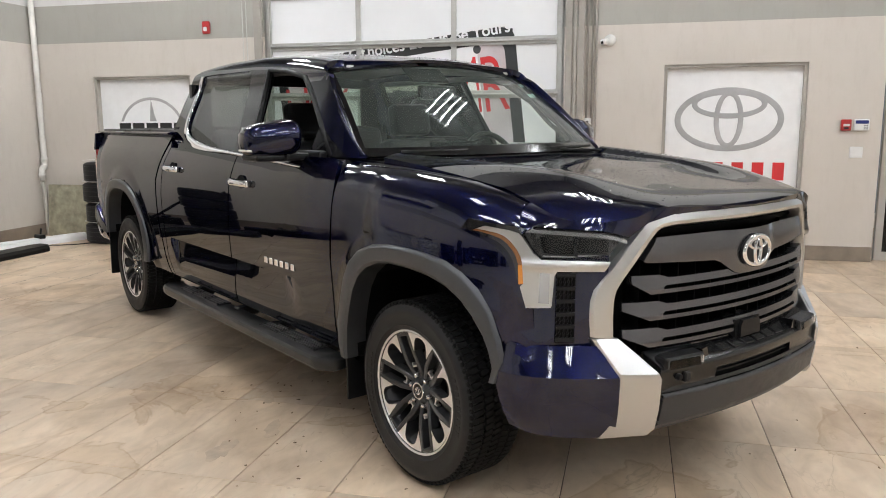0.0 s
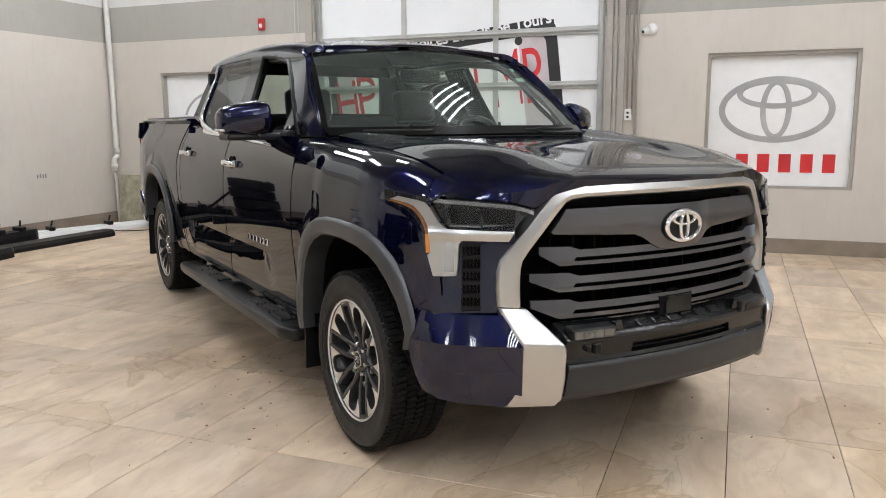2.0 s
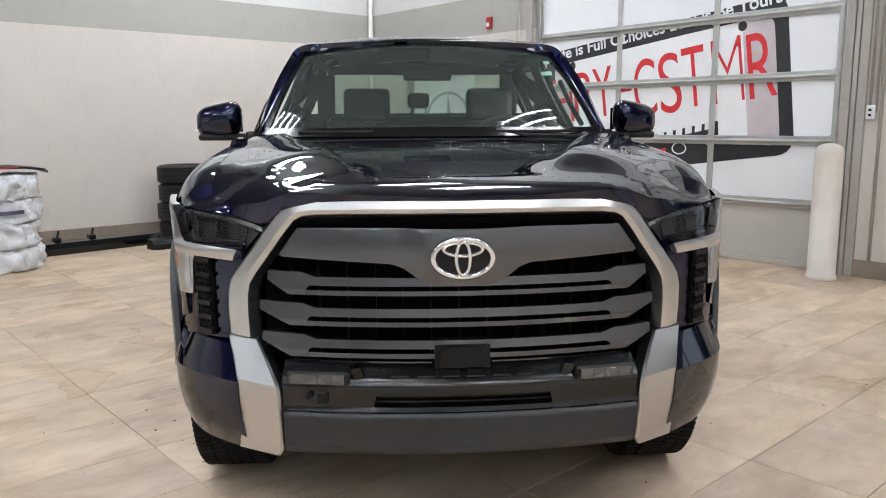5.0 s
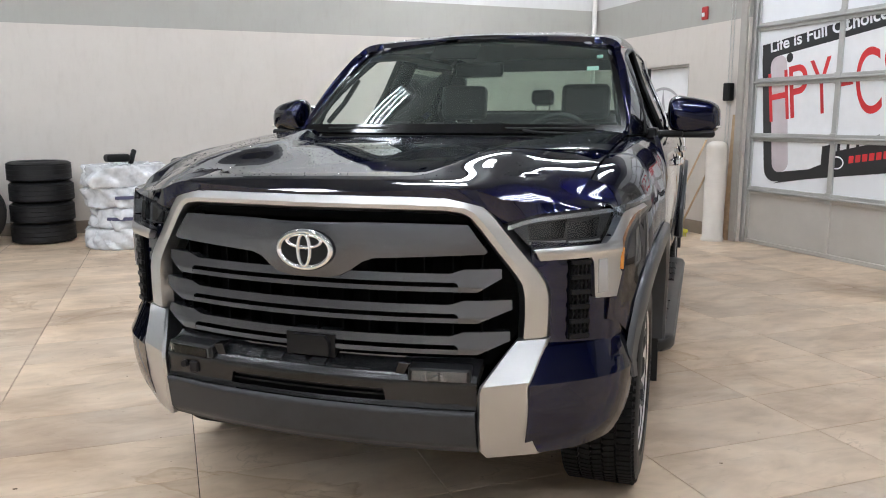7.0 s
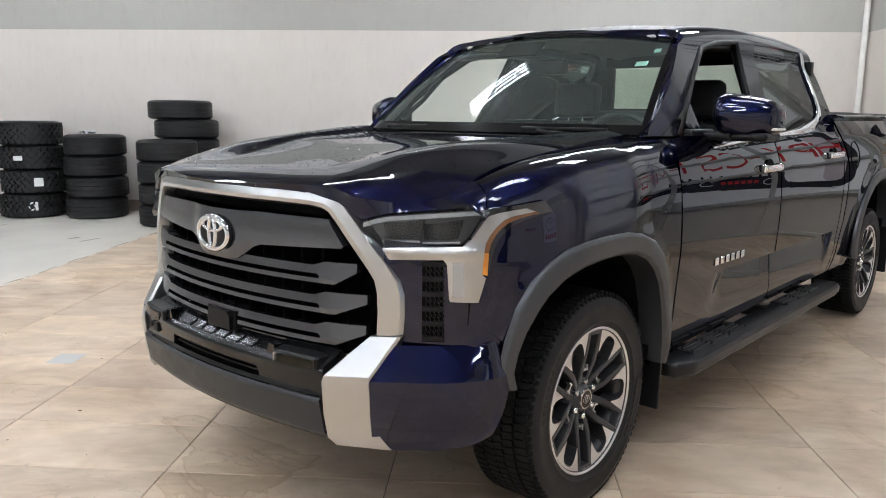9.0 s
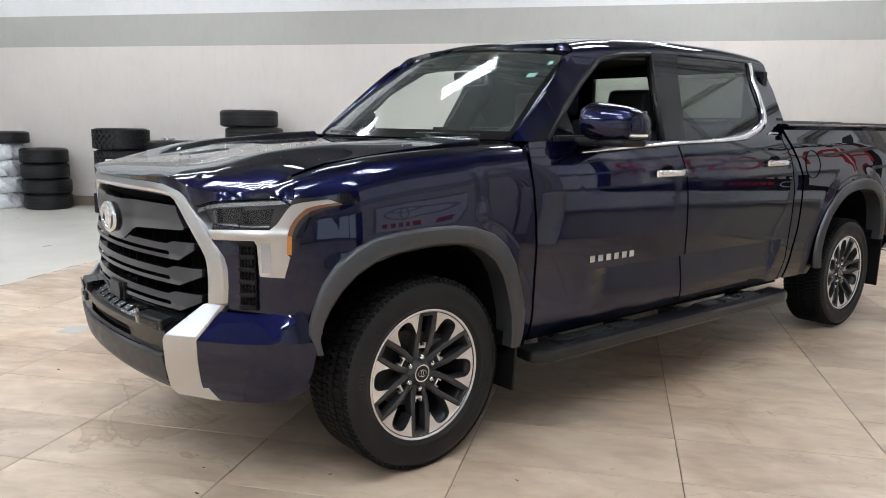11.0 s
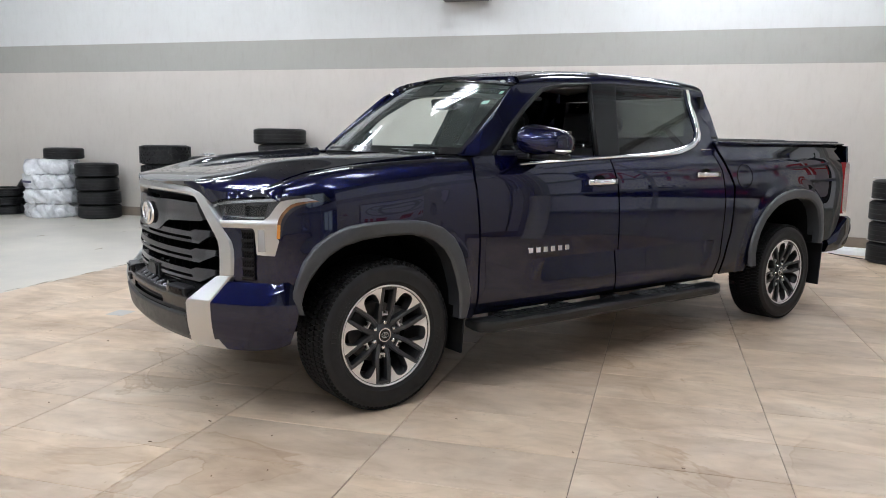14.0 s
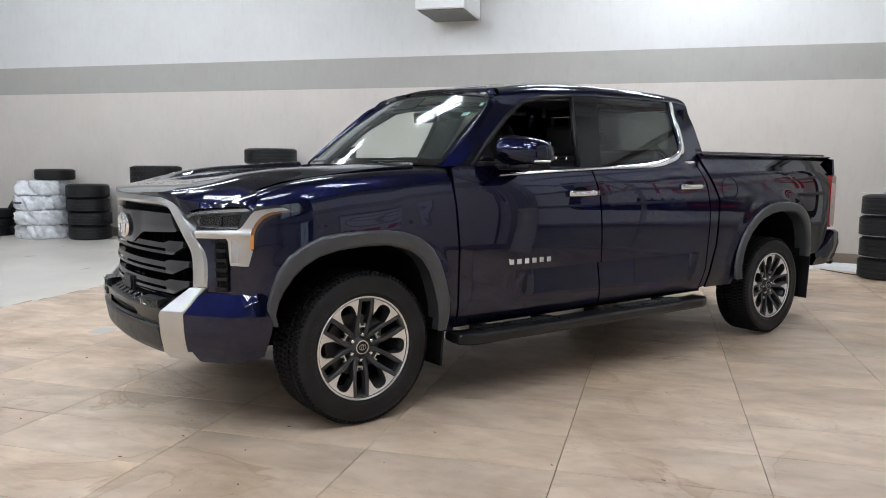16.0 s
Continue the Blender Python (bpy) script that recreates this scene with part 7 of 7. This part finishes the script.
part("board", boxm(-0.012, 0.012, -0.34, 0.34, 0.0, 0.68, bevel=0.003), GREENBOARD, gb)

# ---- tyres along the long wall ----
def tyre_mesh(r, h, kind):
    """A loose tyre lying flat: r its radius, h its width."""
    bm = bmesh.new()
    ri = r * 0.62
    e = h / 2
    prof = [(ri, -e * 0.80), (ri + 0.012, -e * 0.93), (ri + 0.05, -e), (r - 0.07, -e), (r - 0.030, -e * 0.93), (r - 0.010, -e * 0.80)]
    if kind == "road":
        for a in (-0.62, -0.22, 0.22, 0.62):
            prof += [(r - 0.001, (a - 0.15) * e), (r - 0.001, (a - 0.035) * e), (r - 0.010, (a - 0.03) * e), (r - 0.010, (a + 0.03) * e), (r - 0.001, (a + 0.035) * e)]
    prof += [(r - 0.001 if kind == "road" else r - 0.018, e * 0.76), (r - 0.012, e * 0.82), (r - 0.030, e * 0.93), (r - 0.07, e), (ri + 0.05, e), (ri + 0.012, e * 0.93), (ri, e * 0.80), (ri + 0.02, 0.0)]
    add_lathe(bm, prof, 40, "Z", closed=True)
    if kind == "block":
        rows = 5
        for j in range(rows):
            for k in range(28):
                a = 2 * math.pi * (k + 0.5 * (j % 2)) / 28
                zz = (-0.78 + 1.56 * (j + 0.5) / rows) * e
                mm = Matrix.Rotation(a, 4, "Z") @ Matrix.Translation((r - 0.004, 0, zz)) @ Matrix.Rotation(0.45 * (-1) ** j, 4, "X")
                add_box(bm, -0.016, 0.008, -0.026, 0.026, -0.100 * h, 0.100 * h, m=mm)
                if j in (0, rows - 1):
                    add_box(bm, -0.040, 0.004, -0.022, 0.022, -0.05 * h, 0.05 * h, m=Matrix.Rotation(a, 4, "Z") @ Matrix.Translation((r - 0.004, 0, zz * 1.22)))
    bmesh.ops.recalc_face_normals(bm, faces=bm.faces)
    me = bpy.data.meshes.new("tyre_body")
    bm.to_mesh(me)
    bm.free()
    me.shade_smooth()
    me.set_sharp_from_angle(angle=radians(32))
    me.materials.append(RUBBER)
    return me


CACHE = {}


def loose_tyre(u, v, z, r, h, kind, label="", tilt_m=None, group="stacked tyres"):
    key = (r, h, kind)
    if key not in CACHE:
        CACHE[key] = tyre_mesh(r, h, kind)
    ob = new("tyre", CACHE[key])
    m = LONG @ pose(u, v, z + h / 2, 0, 0, random.uniform(0, 360))
    if tilt_m is not None:
        m = LONG @ pose(u, v, z) @ tilt_m
    ob.matrix_basis = m
    return tagged(ob, label or {"road": "black road tyre lying in a stack", "block": "black all-terrain tyre lying in a stack"}[kind], "tyre", group)


def stack(u, v, r, h, n, kind):
    obs = []
    for k in range(n):
        obs.append(loose_tyre(u + random.uniform(-0.015, 0.015), min(v + random.uniform(-0.015, 0.015), VB - 0.10 - r - 0.02), k * h, r, h, kind))
    return obs


stack(-5.74, 6.63, 0.395, 0.312, 4, "block")
stack(-4.87, 6.64, 0.385, 0.270, 4, "road")
stack(-3.63, 6.01, 0.362, 0.262, 4, "road")
for k, (du, dv) in enumerate(((0.0, 0.0), (-0.075, 0.0))):
    loose_tyre(-3.64 + du, 6.70 + dv, 1.048 + k * 0.242, 0.405, 0.242, "road")
stack(-3.62, 6.70, 0.375, 0.262, 4, "road")
stack(-2.30, 6.70, 0.335, 0.230, 4, "road")
stack(-7.16, 6.74, 0.345, 0.232, 4, "road")
stack(-9.09, 6.72, 0.30, 0.155, 3, "road")
stack(1.88, 6.71, 0.33, 0.222, 4, "road")
for ob in stack(4.80, 5.99, 0.325, 0.250, 4, "road"):
    bm = bmesh.new()
    add_lathe(bm, [(0.3225, -0.0025), (0.3262, 0.0), (0.3225, 0.0025)], 64, "Z", m=Matrix.Translation((0, 0, 0.125 + 0.02)))
    part("chalk_line", bm, WHITE, ob, "white painted line round the tread")
loose_tyre(-7.80, 6.70, 0.985, 0.32, 0.19, "road", "black road tyre lying on bagged tyres")
# a tyre that leans upright behind the bags
loose_tyre(-8.66, 6.83, 0.335, 0.335, 0.22, "road", "black tyre leaning upright on the wall", pose(0, 0, 0, 78, 0, -12))
# white paper stickers on the treads
for (u, v), r, z, a in (((-5.74, 6.63), 0.395, 0.16, -62), ((-5.74, 6.63), 0.395, 0.47, -50), ((-5.74, 6.63), 0.395, 0.78, -82), ((-3.62, 6.715), 0.345, 0.66, -38)):
    st = thing("paper_label", LONG @ pose(u, v, z) @ pose(0, 0, 0, 0, 0, a), "white paper label stuck on a tyre tread", "label", "tyre labels")
    part("label_sheet", boxm(r + 0.001, r + 0.005, -0.055, 0.055, -0.055 if z < 0.7 else -0.03, 0.055 if z < 0.7 else 0.03), WHITE, st)

# spare wheel leaning
sp = thing("spare_wheel", LONG @ pose(-2.985, 6.42, 0.375) @ pose(0, 0, 0, -80, 0, 8), "spare wheel with a grey steel rim, leaning", "wheel")
tb = new("tyre_body", tyre_mesh(0.365, 0.25, "road"))
tb.parent = sp
bm = bmesh.new()
add_lathe(bm, [(0.235, -0.10), (0.225, 0.07), (0.232, 0.105), (0.222, 0.108), (0.205, 0.085), (0.19, 0.055), (0.15, 0.075), (0.10, 0.085), (0.06, 0.06), (0.03, 0.06), (0.028, 0.0)], 40, "Z")
part("steel_rim", bm, mat("steel_rim", (0.30, 0.27, 0.25), 0.45, 0.4, vary=0.12), sp, "taupe steel rim with five holes", smooth=True)
# holes are flat near-black discs: their shade is painted, nothing is cut
for k in range(5):
    a = 2 * math.pi * k / 5
    bm = bmesh.new()
    add_lathe(bm, [(0.0, 0.002), (0.034, 0.002), (0.040, -0.006)], 16, "Z", m=Matrix.Translation((0.148 * math.cos(a), 0.148 * math.sin(a), 0.077)) @ Matrix.Rotation(a, 4, "Z") @ Matrix.Diagonal((0.8, 1.2, 1, 1)))
    part("rim_hole", bm, DARK, sp)
for k in range(5):
    a = 2 * math.pi * (k + 0.5) / 5
    bm = bmesh.new()
    add_lathe(bm, [(0.0, 0.004), (0.012, 0.004), (0.012, -0.01)], 10, "Z", m=Matrix.Translation((0.072 * math.cos(a), 0.072 * math.sin(a), 0.074)))
    part("bolt_hole", bm, DARK, sp)
part("centre_hole", (lambda b: (add_lathe(b, [(0.0, 0.063), (0.032, 0.063), (0.034, 0.055)], 18, "Z"), b)[1])(bmesh.new()), DARK, sp)


# bagged tyres: crumpled film over each tyre
def bag_mesh(r, h, seed):
    bm = bmesh.new()
    rng = random.Random(seed)
    prof = [(0.02, -0.42), (0.6, -0.48), (0.95, -0.47), (1.0, -0.38), (1.015, 0.0), (0.995, 0.38), (0.94, 0.47), (0.6, 0.49), (0.3, 0.40), (0.02, 0.36)]
    fine = []
    for (a, b), (c, d) in zip(prof, prof[1:]):
        for k in range(3):
            fine.append((a + (c - a) * k / 3, b + (d - b) * k / 3))
    rings, fs = add_lathe(bm, [(p[0] * r, p[1] * h) for p in fine], 96, "Z")
    off = Vector((rng.uniform(-50, 50), rng.uniform(-50, 50), rng.uniform(-50, 50)))
    for v in bm.verts:
        d = Vector((v.co.x, v.co.y, 0))
        if d.length > 1e-5:
            d.normalize()
        n1 = noise.noise(v.co * 6.0 + off)
        n2 = abs(noise.noise(v.co * 14.0 + off * 1.7))
        n3 = abs(noise.noise(Vector((v.co.x * 30, v.co.y * 30, v.co.z * 12)) + off))
        fold = abs(noise.noise(Vector((math.atan2(v.co.y, v.co.x) * 2.6 + v.co.z * 5.0, v.co.z * 3.0, 0.7)) + off))
        v.co += d * (0.030 * n1 - 0.045 * n2 + 0.030 * n3 - 0.060 * max(0.0, 0.22 - fold) / 0.22 - 0.012 * abs(noise.noise(v.co * 44.0 + off))) + Vector((0, 0, 0.022 * n1 - 0.030 * n2 + 0.012 * n3))
        if v.co.z < -0.5 * h:
            v.co.z = -0.5 * h
    # the tied end of the bag
    a = rng.uniform(-2.6, -0.9)
    for v in bm.verts:
        ang = math.atan2(v.co.y, v.co.x)
        k = math.exp(-((ang - a) / 0.16) ** 2) * max(0.0, math.hypot(v.co.x, v.co.y) / r - 0.8)
        v.co += Vector((math.cos(a), math.sin(a), -0.5)) * 0.28 * k
    bmesh.ops.recalc_face_normals(bm, faces=bm.faces)
    me = bpy.data.meshes.new("bag_film")
    bm.to_mesh(me)
    bm.free()
    me.shade_smooth()
    me.materials.append(BAG)
    return me


def bag_stack(u, v, r, h, n, seed):
    for k in range(n):
        b = thing("bagged_tyre", LONG @ pose(u + random.uniform(-0.03, 0.03), v + random.uniform(-0.03, 0.03), k * h + h / 2, 0, 0, random.uniform(-30, 30)), "tyre wrapped in a crumpled white plastic bag, stacked", "bagged tyre", "bagged tyres")
        o = new("bag_film", bag_mesh(r, h * 1.04, seed + k))
        o.parent = b
        if k in (1, 2):
            for j in range(7):
                a = -1.95 + j * 0.085
                part("print_bar", boxm(r * 1.035, r * 1.045, -0.022, 0.022, -0.018, 0.018), mat("bag_print", (0.07, 0.07, 0.13), 0.5, vary=0.1) if j == 0 else bpy.data.materials["bag_print"], b, m=Matrix.Rotation(a, 4, "Z"))


bag_stack(-0.42, 5.95, 0.445, 0.228, 4, 10)
bag_stack(-1.36, 6.10, 0.44, 0.225, 4, 20)
bag_stack(-8.0, 6.64, 0.44, 0.245, 4, 30)
# a dark moulding with a red edge lying on one stack
ml = thing("plastic_moulding", LONG @ pose(-0.39, 5.90, 0.925, 0, 0, 6), "black curved plastic moulding lying on bagged tyres", "moulding")
cols = []
for x, z, w in ((-0.50, -0.015, 0.06), (-0.46, 0.005, 0.14), (-0.25, 0.03, 0.20), (0.0, 0.042, 0.22), (0.25, 0.035, 0.20), (0.46, 0.008, 0.14), (0.52, -0.02, 0.06)):
    cols.append([Vector((x, -w, z)), Vector((x, -w, z + 0.02)), Vector((x, w, z + 0.028)), Vector((x, w, z))])
part("shell", loft(cols), BLACK, ml)
part("red_edge", boxm(-0.2, 0.2, -0.222, -0.214, 0.045, 0.056), REDGLOSS, ml)
ms = thing("car_mirror", LONG @ pose(-1.40, 6.02, 0.925, 0, 0, 25), "loose black car mirror lying on bagged tyres", "mirror")
part("shell", boxm(-0.17, 0.08, -0.08, 0.07, 0.0, 0.085, bevel=0.03, seg=3), BLACK, ms)
part("foot", boxm(0.08, 0.13, -0.02, 0.03, 0.0, 0.17, bevel=0.012), BLACK, ms, m=pose(0, 0, 0, 0, 18, 0))
gl = thing("work_gloves", LONG @ pose(4.80, 5.96, 1.0), "crumpled black and white glove on a tyre stack", "glove")
bm = bmesh.new()
bmesh.ops.create_icosphere(bm, subdivisions=3, radius=0.07)
for v in bm.verts:
    v.co = Vector((v.co.x * 1.5, v.co.y, max(0.0, v.co.z * 0.7 + 0.045))) + v.normal * 0.02 * noise.noise(v.co * 25)
part("glove", bm, WHITE, gl, smooth=True)
for k in range(4):
    part("cuff_patch", boxm(-0.02, 0.02, -0.016, 0.016, -0.006, 0.006, bevel=0.005), BLACK, gl, m=pose(-0.06 + 0.04 * k, -0.055 + 0.012 * (k % 2), 0.055, 55))
tf = thing("bag_scrap", LONG @ pose(-4.85, 6.45, 1.085), "torn scrap of white plastic on a tyre", "scrap")
bm = bmesh.new()
bmesh.ops.create_grid(bm, x_segments=8, y_segments=8, size=0.08)
for v in bm.verts:
    v.co.z = 0.03 + 0.05 * noise.noise(v.co * 30)
part("film", bm, BAG, tf, smooth=True)

# dark vehicle steps and rails lying along the wall, with pale bars behind
def floor_rail(u0, v0, u1, v1, w, h, material, name, label, category, z=0.0, clamps=0):
    L = math.hypot(u1 - u0, v1 - v0)
    a = math.degrees(math.atan2(v1 - v0, u1 - u0))
    t = thing(name, LONG @ pose(u0, v0, z, 0, 0, a), label, category, "parts along the wall")
    cols = []
    for x, k in ((0.0, 0.55), (0.05, 0.9), (0.14, 1.0), (L - 0.14, 1.0), (L - 0.05, 0.9), (L, 0.55)):
        cols.append([Vector((x, y * w * k, zz * h)) for y, zz in ((-0.5, 0.0), (-0.5, 0.55), (-0.36, 0.95), (0.36, 1.0), (0.5, 0.6), (0.5, 0.0))])
    part("bar", loft(cols), material, t)
    for c in range(clamps):
        x = L * (c + 0.6) / (clamps + 0.4)
        bm = bmesh.new()
        add_box(bm, x - 0.035, x + 0.035, -w * 0.55, w * 0.55, h * 0.9, h + 0.04, bevel=0.008)
        add_tube(bm, [(x, 0, h), (x + 0.03, 0.01, h + 0.11)], 0.012, 6)
        part("clamp", bm, BLACK, t)
    return t


floor_rail(1.15, 6.06, 2.40, 6.20, 0.26, 0.11, BLACK, "running_board", "black running board lying on the floor", "running board")
floor_rail(-0.0, 6.42, 1.42, 6.50, 0.18, 0.13, GLOSSBLACK, "running_board", "gloss black running board lying on the floor", "running board")
floor_rail(2.32, 6.42, 4.00, 6.36, 0.28, 0.075, BLACK, "running_board", "black running board lying on the floor", "running board")
floor_rail(2.35, 6.80, 3.3, 6.82, 0.14, 0.16, BLACK, "bed_rail_kit", "black bed rails lying by the wall", "rail", clamps=3)
floor_rail(3.20, 7.08, 4.86, 6.48, 0.13, 0.09, WHITEPRINT, "white_bar", "white aluminium bar with black clamps", "bar", clamps=2)
floor_rail(2.75, 7.12, 4.10, 6.62, 0.10, 0.075, WHITEPRINT, "white_bar", "white aluminium bar on the floor", "bar")
floor_rail(-0.25, 6.55, 1.0, 6.62, 0.10, 0.12, BLACK, "bed_rail_kit", "black bed rails lying by the wall", "rail", clamps=3)
bm = bmesh.new()
add_tube(bm, [(2.10, 6.55, 0.60), (2.35, 6.57, 0.38), (2.62, 6.60, 0.16)], 0.02, 6)
tagged(part("strut_bar", bm, BLACK, m=LONG), "black bar leaning over the rails", "bar")
cb = thing("loose_cable", LONG @ pose(4.15, 6.35, 0.0), "thin black cable on the floor", "cable")
bm = bmesh.new()
add_tube(bm, [(0, 0.08, 0.03), (0.12, 0.06, 0.012), (0.28, -0.10, 0.006), (0.42, -0.22, 0.006)], 0.006, 6)
part("cable", bm, BLACK, cb, smooth=True)

# boxed heater high on the long wall
ht = thing("wall_heater", ROOM @ pose(-0.87, VB, 3.45), "white boxed heater hung high on the wall", "heater")
part("casing", boxm(-0.36, 0.36, -1.0, -0.002, 0.0, 0.62, bevel=0.012), WHITE, ht)
part("bottom_tray", boxm(-0.33, 0.33, -0.96, -0.06, -0.012, -0.001), TRIMGREY, ht, "grey bottom tray")
part("pipe_stub", boxm(0.365, 0.385, -0.12, -0.1, -0.03, 0.62), ALU, ht)

# scuffs and a sheet of paper on the floor
pa = thing("paper_sheet", ROOM @ pose(-2.015, 0.85, 0.0005, 0, 0, 2), "sheet of grey paper lying flat on the tiles", "paper")
part("sheet", boxm(-0.075, 0.075, -0.085, 0.085, 0.0, 0.0012), PAPER, pa)
ou = thing("wall_marks", ROOM @ pose(3.86, VB, 0.735), "small dark scuff marks on the wall", "mark")
for k in range(4):
    part("mark", boxm(-0.075 + k * 0.042, -0.055 + k * 0.042, -0.0012, -0.0002, -0.03, 0.015 + 0.01 * (k % 2)), TRIMGREY, ou)

# open side bay at the end of the wall: dark glazed door
gd = thing("glass_door", ROOM @ pose(UA + 0.15, -2.72, 0), "grey framed glass door beside the wall end", "door")
bm = bmesh.new()
ring_prism(bm, [(-1.0, 0.0), (-0.03, 0.0), (-0.03, 2.15), (-1.0, 2.15)], [(-0.93, 0.09), (-0.10, 0.09), (-0.10, 2.08), (-0.93, 2.08)], (-0.03, 0.03), axis=0)
part("frame", bm, DOORGREY, gd, "grey metal frame")
part("pane", boxm(-0.004, 0.004, -0.93, -0.10, 0.09, 2.08), TINTED, gd, "dark glass pane")


# dirt on the floor: crumbs, drips and a worn dirty edge along the concrete strip
DIRT = mat("dried_mud", (0.16, 0.105, 0.065), 0.9, vary=0.4, scale=30, bumps=0.5, bscale=60)
WETDIRT = mat("dirty_drip", (0.47, 0.36, 0.26), 0.4, vary=0.2, scale=14)
rng = random.Random(11)


def blot(bm, u, v, r, z, long=1.0, turn=0.0):
    """A flat ragged spot on the floor."""
    n = 18
    ph = rng.uniform(0, 6.3)
    top, low = [], []
    for k in range(n):
        a = 2 * math.pi * k / n
        q = r * (0.75 + 0.25 * math.sin(2 * a + ph) + rng.uniform(-0.12, 0.12) + 0.12 * math.sin(5 * a + ph * 2))
        x, y = q * math.cos(a) * long, q * math.sin(a)
        x, y = x * math.cos(turn) - y * math.sin(turn), x * math.sin(turn) + y * math.cos(turn)
        top.append(bm.verts.new((u + x * 0.9, v + y * 0.9, z)))
        low.append(bm.verts.new((u + x, v + y, 0.0002)))
    bm.faces.new(top)
    for k in range(n):
        bm.faces.new((top[k], low[k], low[(k + 1) % n], top[(k + 1) % n]))


crumbs = bmesh.new()
for u, v, su, sv, n in ((0.15, 1.45, 0.55, 0.22, 34), (-0.4, 1.15, 0.5, 0.25, 10), (-1.2, -0.2, 0.9, 0.7, 12), (0.9, -1.1, 1.1, 0.5, 14), (-2.2, 0.8, 0.8, 0.8, 6), (2.2, -1.6, 0.9, 0.5, 6)):
    for _ in range(n):
        blot(crumbs, u + rng.gauss(0, su), v + rng.gauss(0, sv), rng.uniform(0.002, 0.006) * (1.8 if rng.random() < 0.12 else 1), rng.uniform(0.001, 0.004), rng.uniform(0.7, 2.2), rng.uniform(0, 3))
bmesh.ops.recalc_face_normals(crumbs, faces=crumbs.faces)
tagged(part("floor_dirt", crumbs, DIRT, FLOOR, m=Matrix.Identity(4)), kind="stuff")
drips = bmesh.new()
for u, v, r, l, a in ((-0.62, 1.52, 0.07, 2.2, 0.3), (-0.35, 1.40, 0.05, 2.6, 0.1), (0.05, 1.62, 0.05, 2.0, 0.2), (0.45, 1.55, 0.07, 1.8, -0.1)):
    blot(drips, u, v, r, 0.0007, l, a)
bmesh.ops.recalc_face_normals(drips, faces=drips.faces)
tagged(part("floor_stain", drips, WETDIRT, FLOOR, m=Matrix.Identity(4)), kind="stuff")
edge = bmesh.new()
v = -3.0
while v < 6.6:
    l = rng.uniform(0.05, 0.30)
    if rng.random() < 0.72:
        blot(edge, -3.52 + rng.uniform(-0.02, 0.02), v, rng.uniform(0.006, 0.016), 0.0012, rng.uniform(4, 12), math.pi / 2 + rng.uniform(-0.06, 0.06))
    v += l
for _ in range(26):
    blot(edge, rng.uniform(-7.0, -3.7), rng.uniform(-1.0, 6.0), rng.uniform(0.012, 0.03), 0.0008, rng.uniform(2, 7), rng.uniform(-0.5, 0.5) + math.pi / 2)
bmesh.ops.recalc_face_normals(edge, faces=edge.faces)
tagged(part("floor_scuff", edge, mat("scuff_brown", (0.36, 0.29, 0.20), 0.8, vary=0.3, scale=20), FLOOR, m=Matrix.Identity(4)), kind="stuff")


# ---- floor tiles, last: one object each where the camera comes near ----
TW, TL = 0.877, 0.445


def tile_mesh():
    bm = bmesh.new()
    add_box(bm, 0.0016, TW - 0.0016, 0.0016, TL - 0.0016, -0.0079, 0.0, bevel=0.0016)
    me = bpy.data.meshes.new("tile")
    bm.to_mesh(me)
    bm.free()
    me.materials.append(TILE)
    return me


tm = tile_mesh()
far = []
count = 0
for i in range(-4, 10):
    for j in range(-19, 17):
        u, v = i * TW - 0.005, j * TL - 0.015
        if u + TW < -3.49 or u > 7.9 or v > VB - 0.02 or v < V0:
            continue
        if -3.6 < u < 4.6 and -3.2 < v < 4.6 and count < 300:
            ob = new("tile", tm)
            ob.parent = FLOOR
            ob.matrix_basis = pose(u, v, 0)
            count += 1
        else:
            far.append((u, v))
bm = bmesh.new()
for u, v in far:
    u0, u1, v1 = max(u + 0.0016, -3.5), min(u + TW - 0.0016, UA - 0.001 if v > -2.8 else 9), min(v + TL - 0.0016, VB - 0.001)
    if u1 - u0 < 0.02:
        continue
    q = [bm.verts.new(p) for p in ((u0, v + 0.0016, 0), (u1, v + 0.0016, 0), (u1, v1, 0), (u0, v1, 0))]
    bm.faces.new(q)
tagged(part("far_tiles", bm, TILE, FLOOR), kind="stuff")
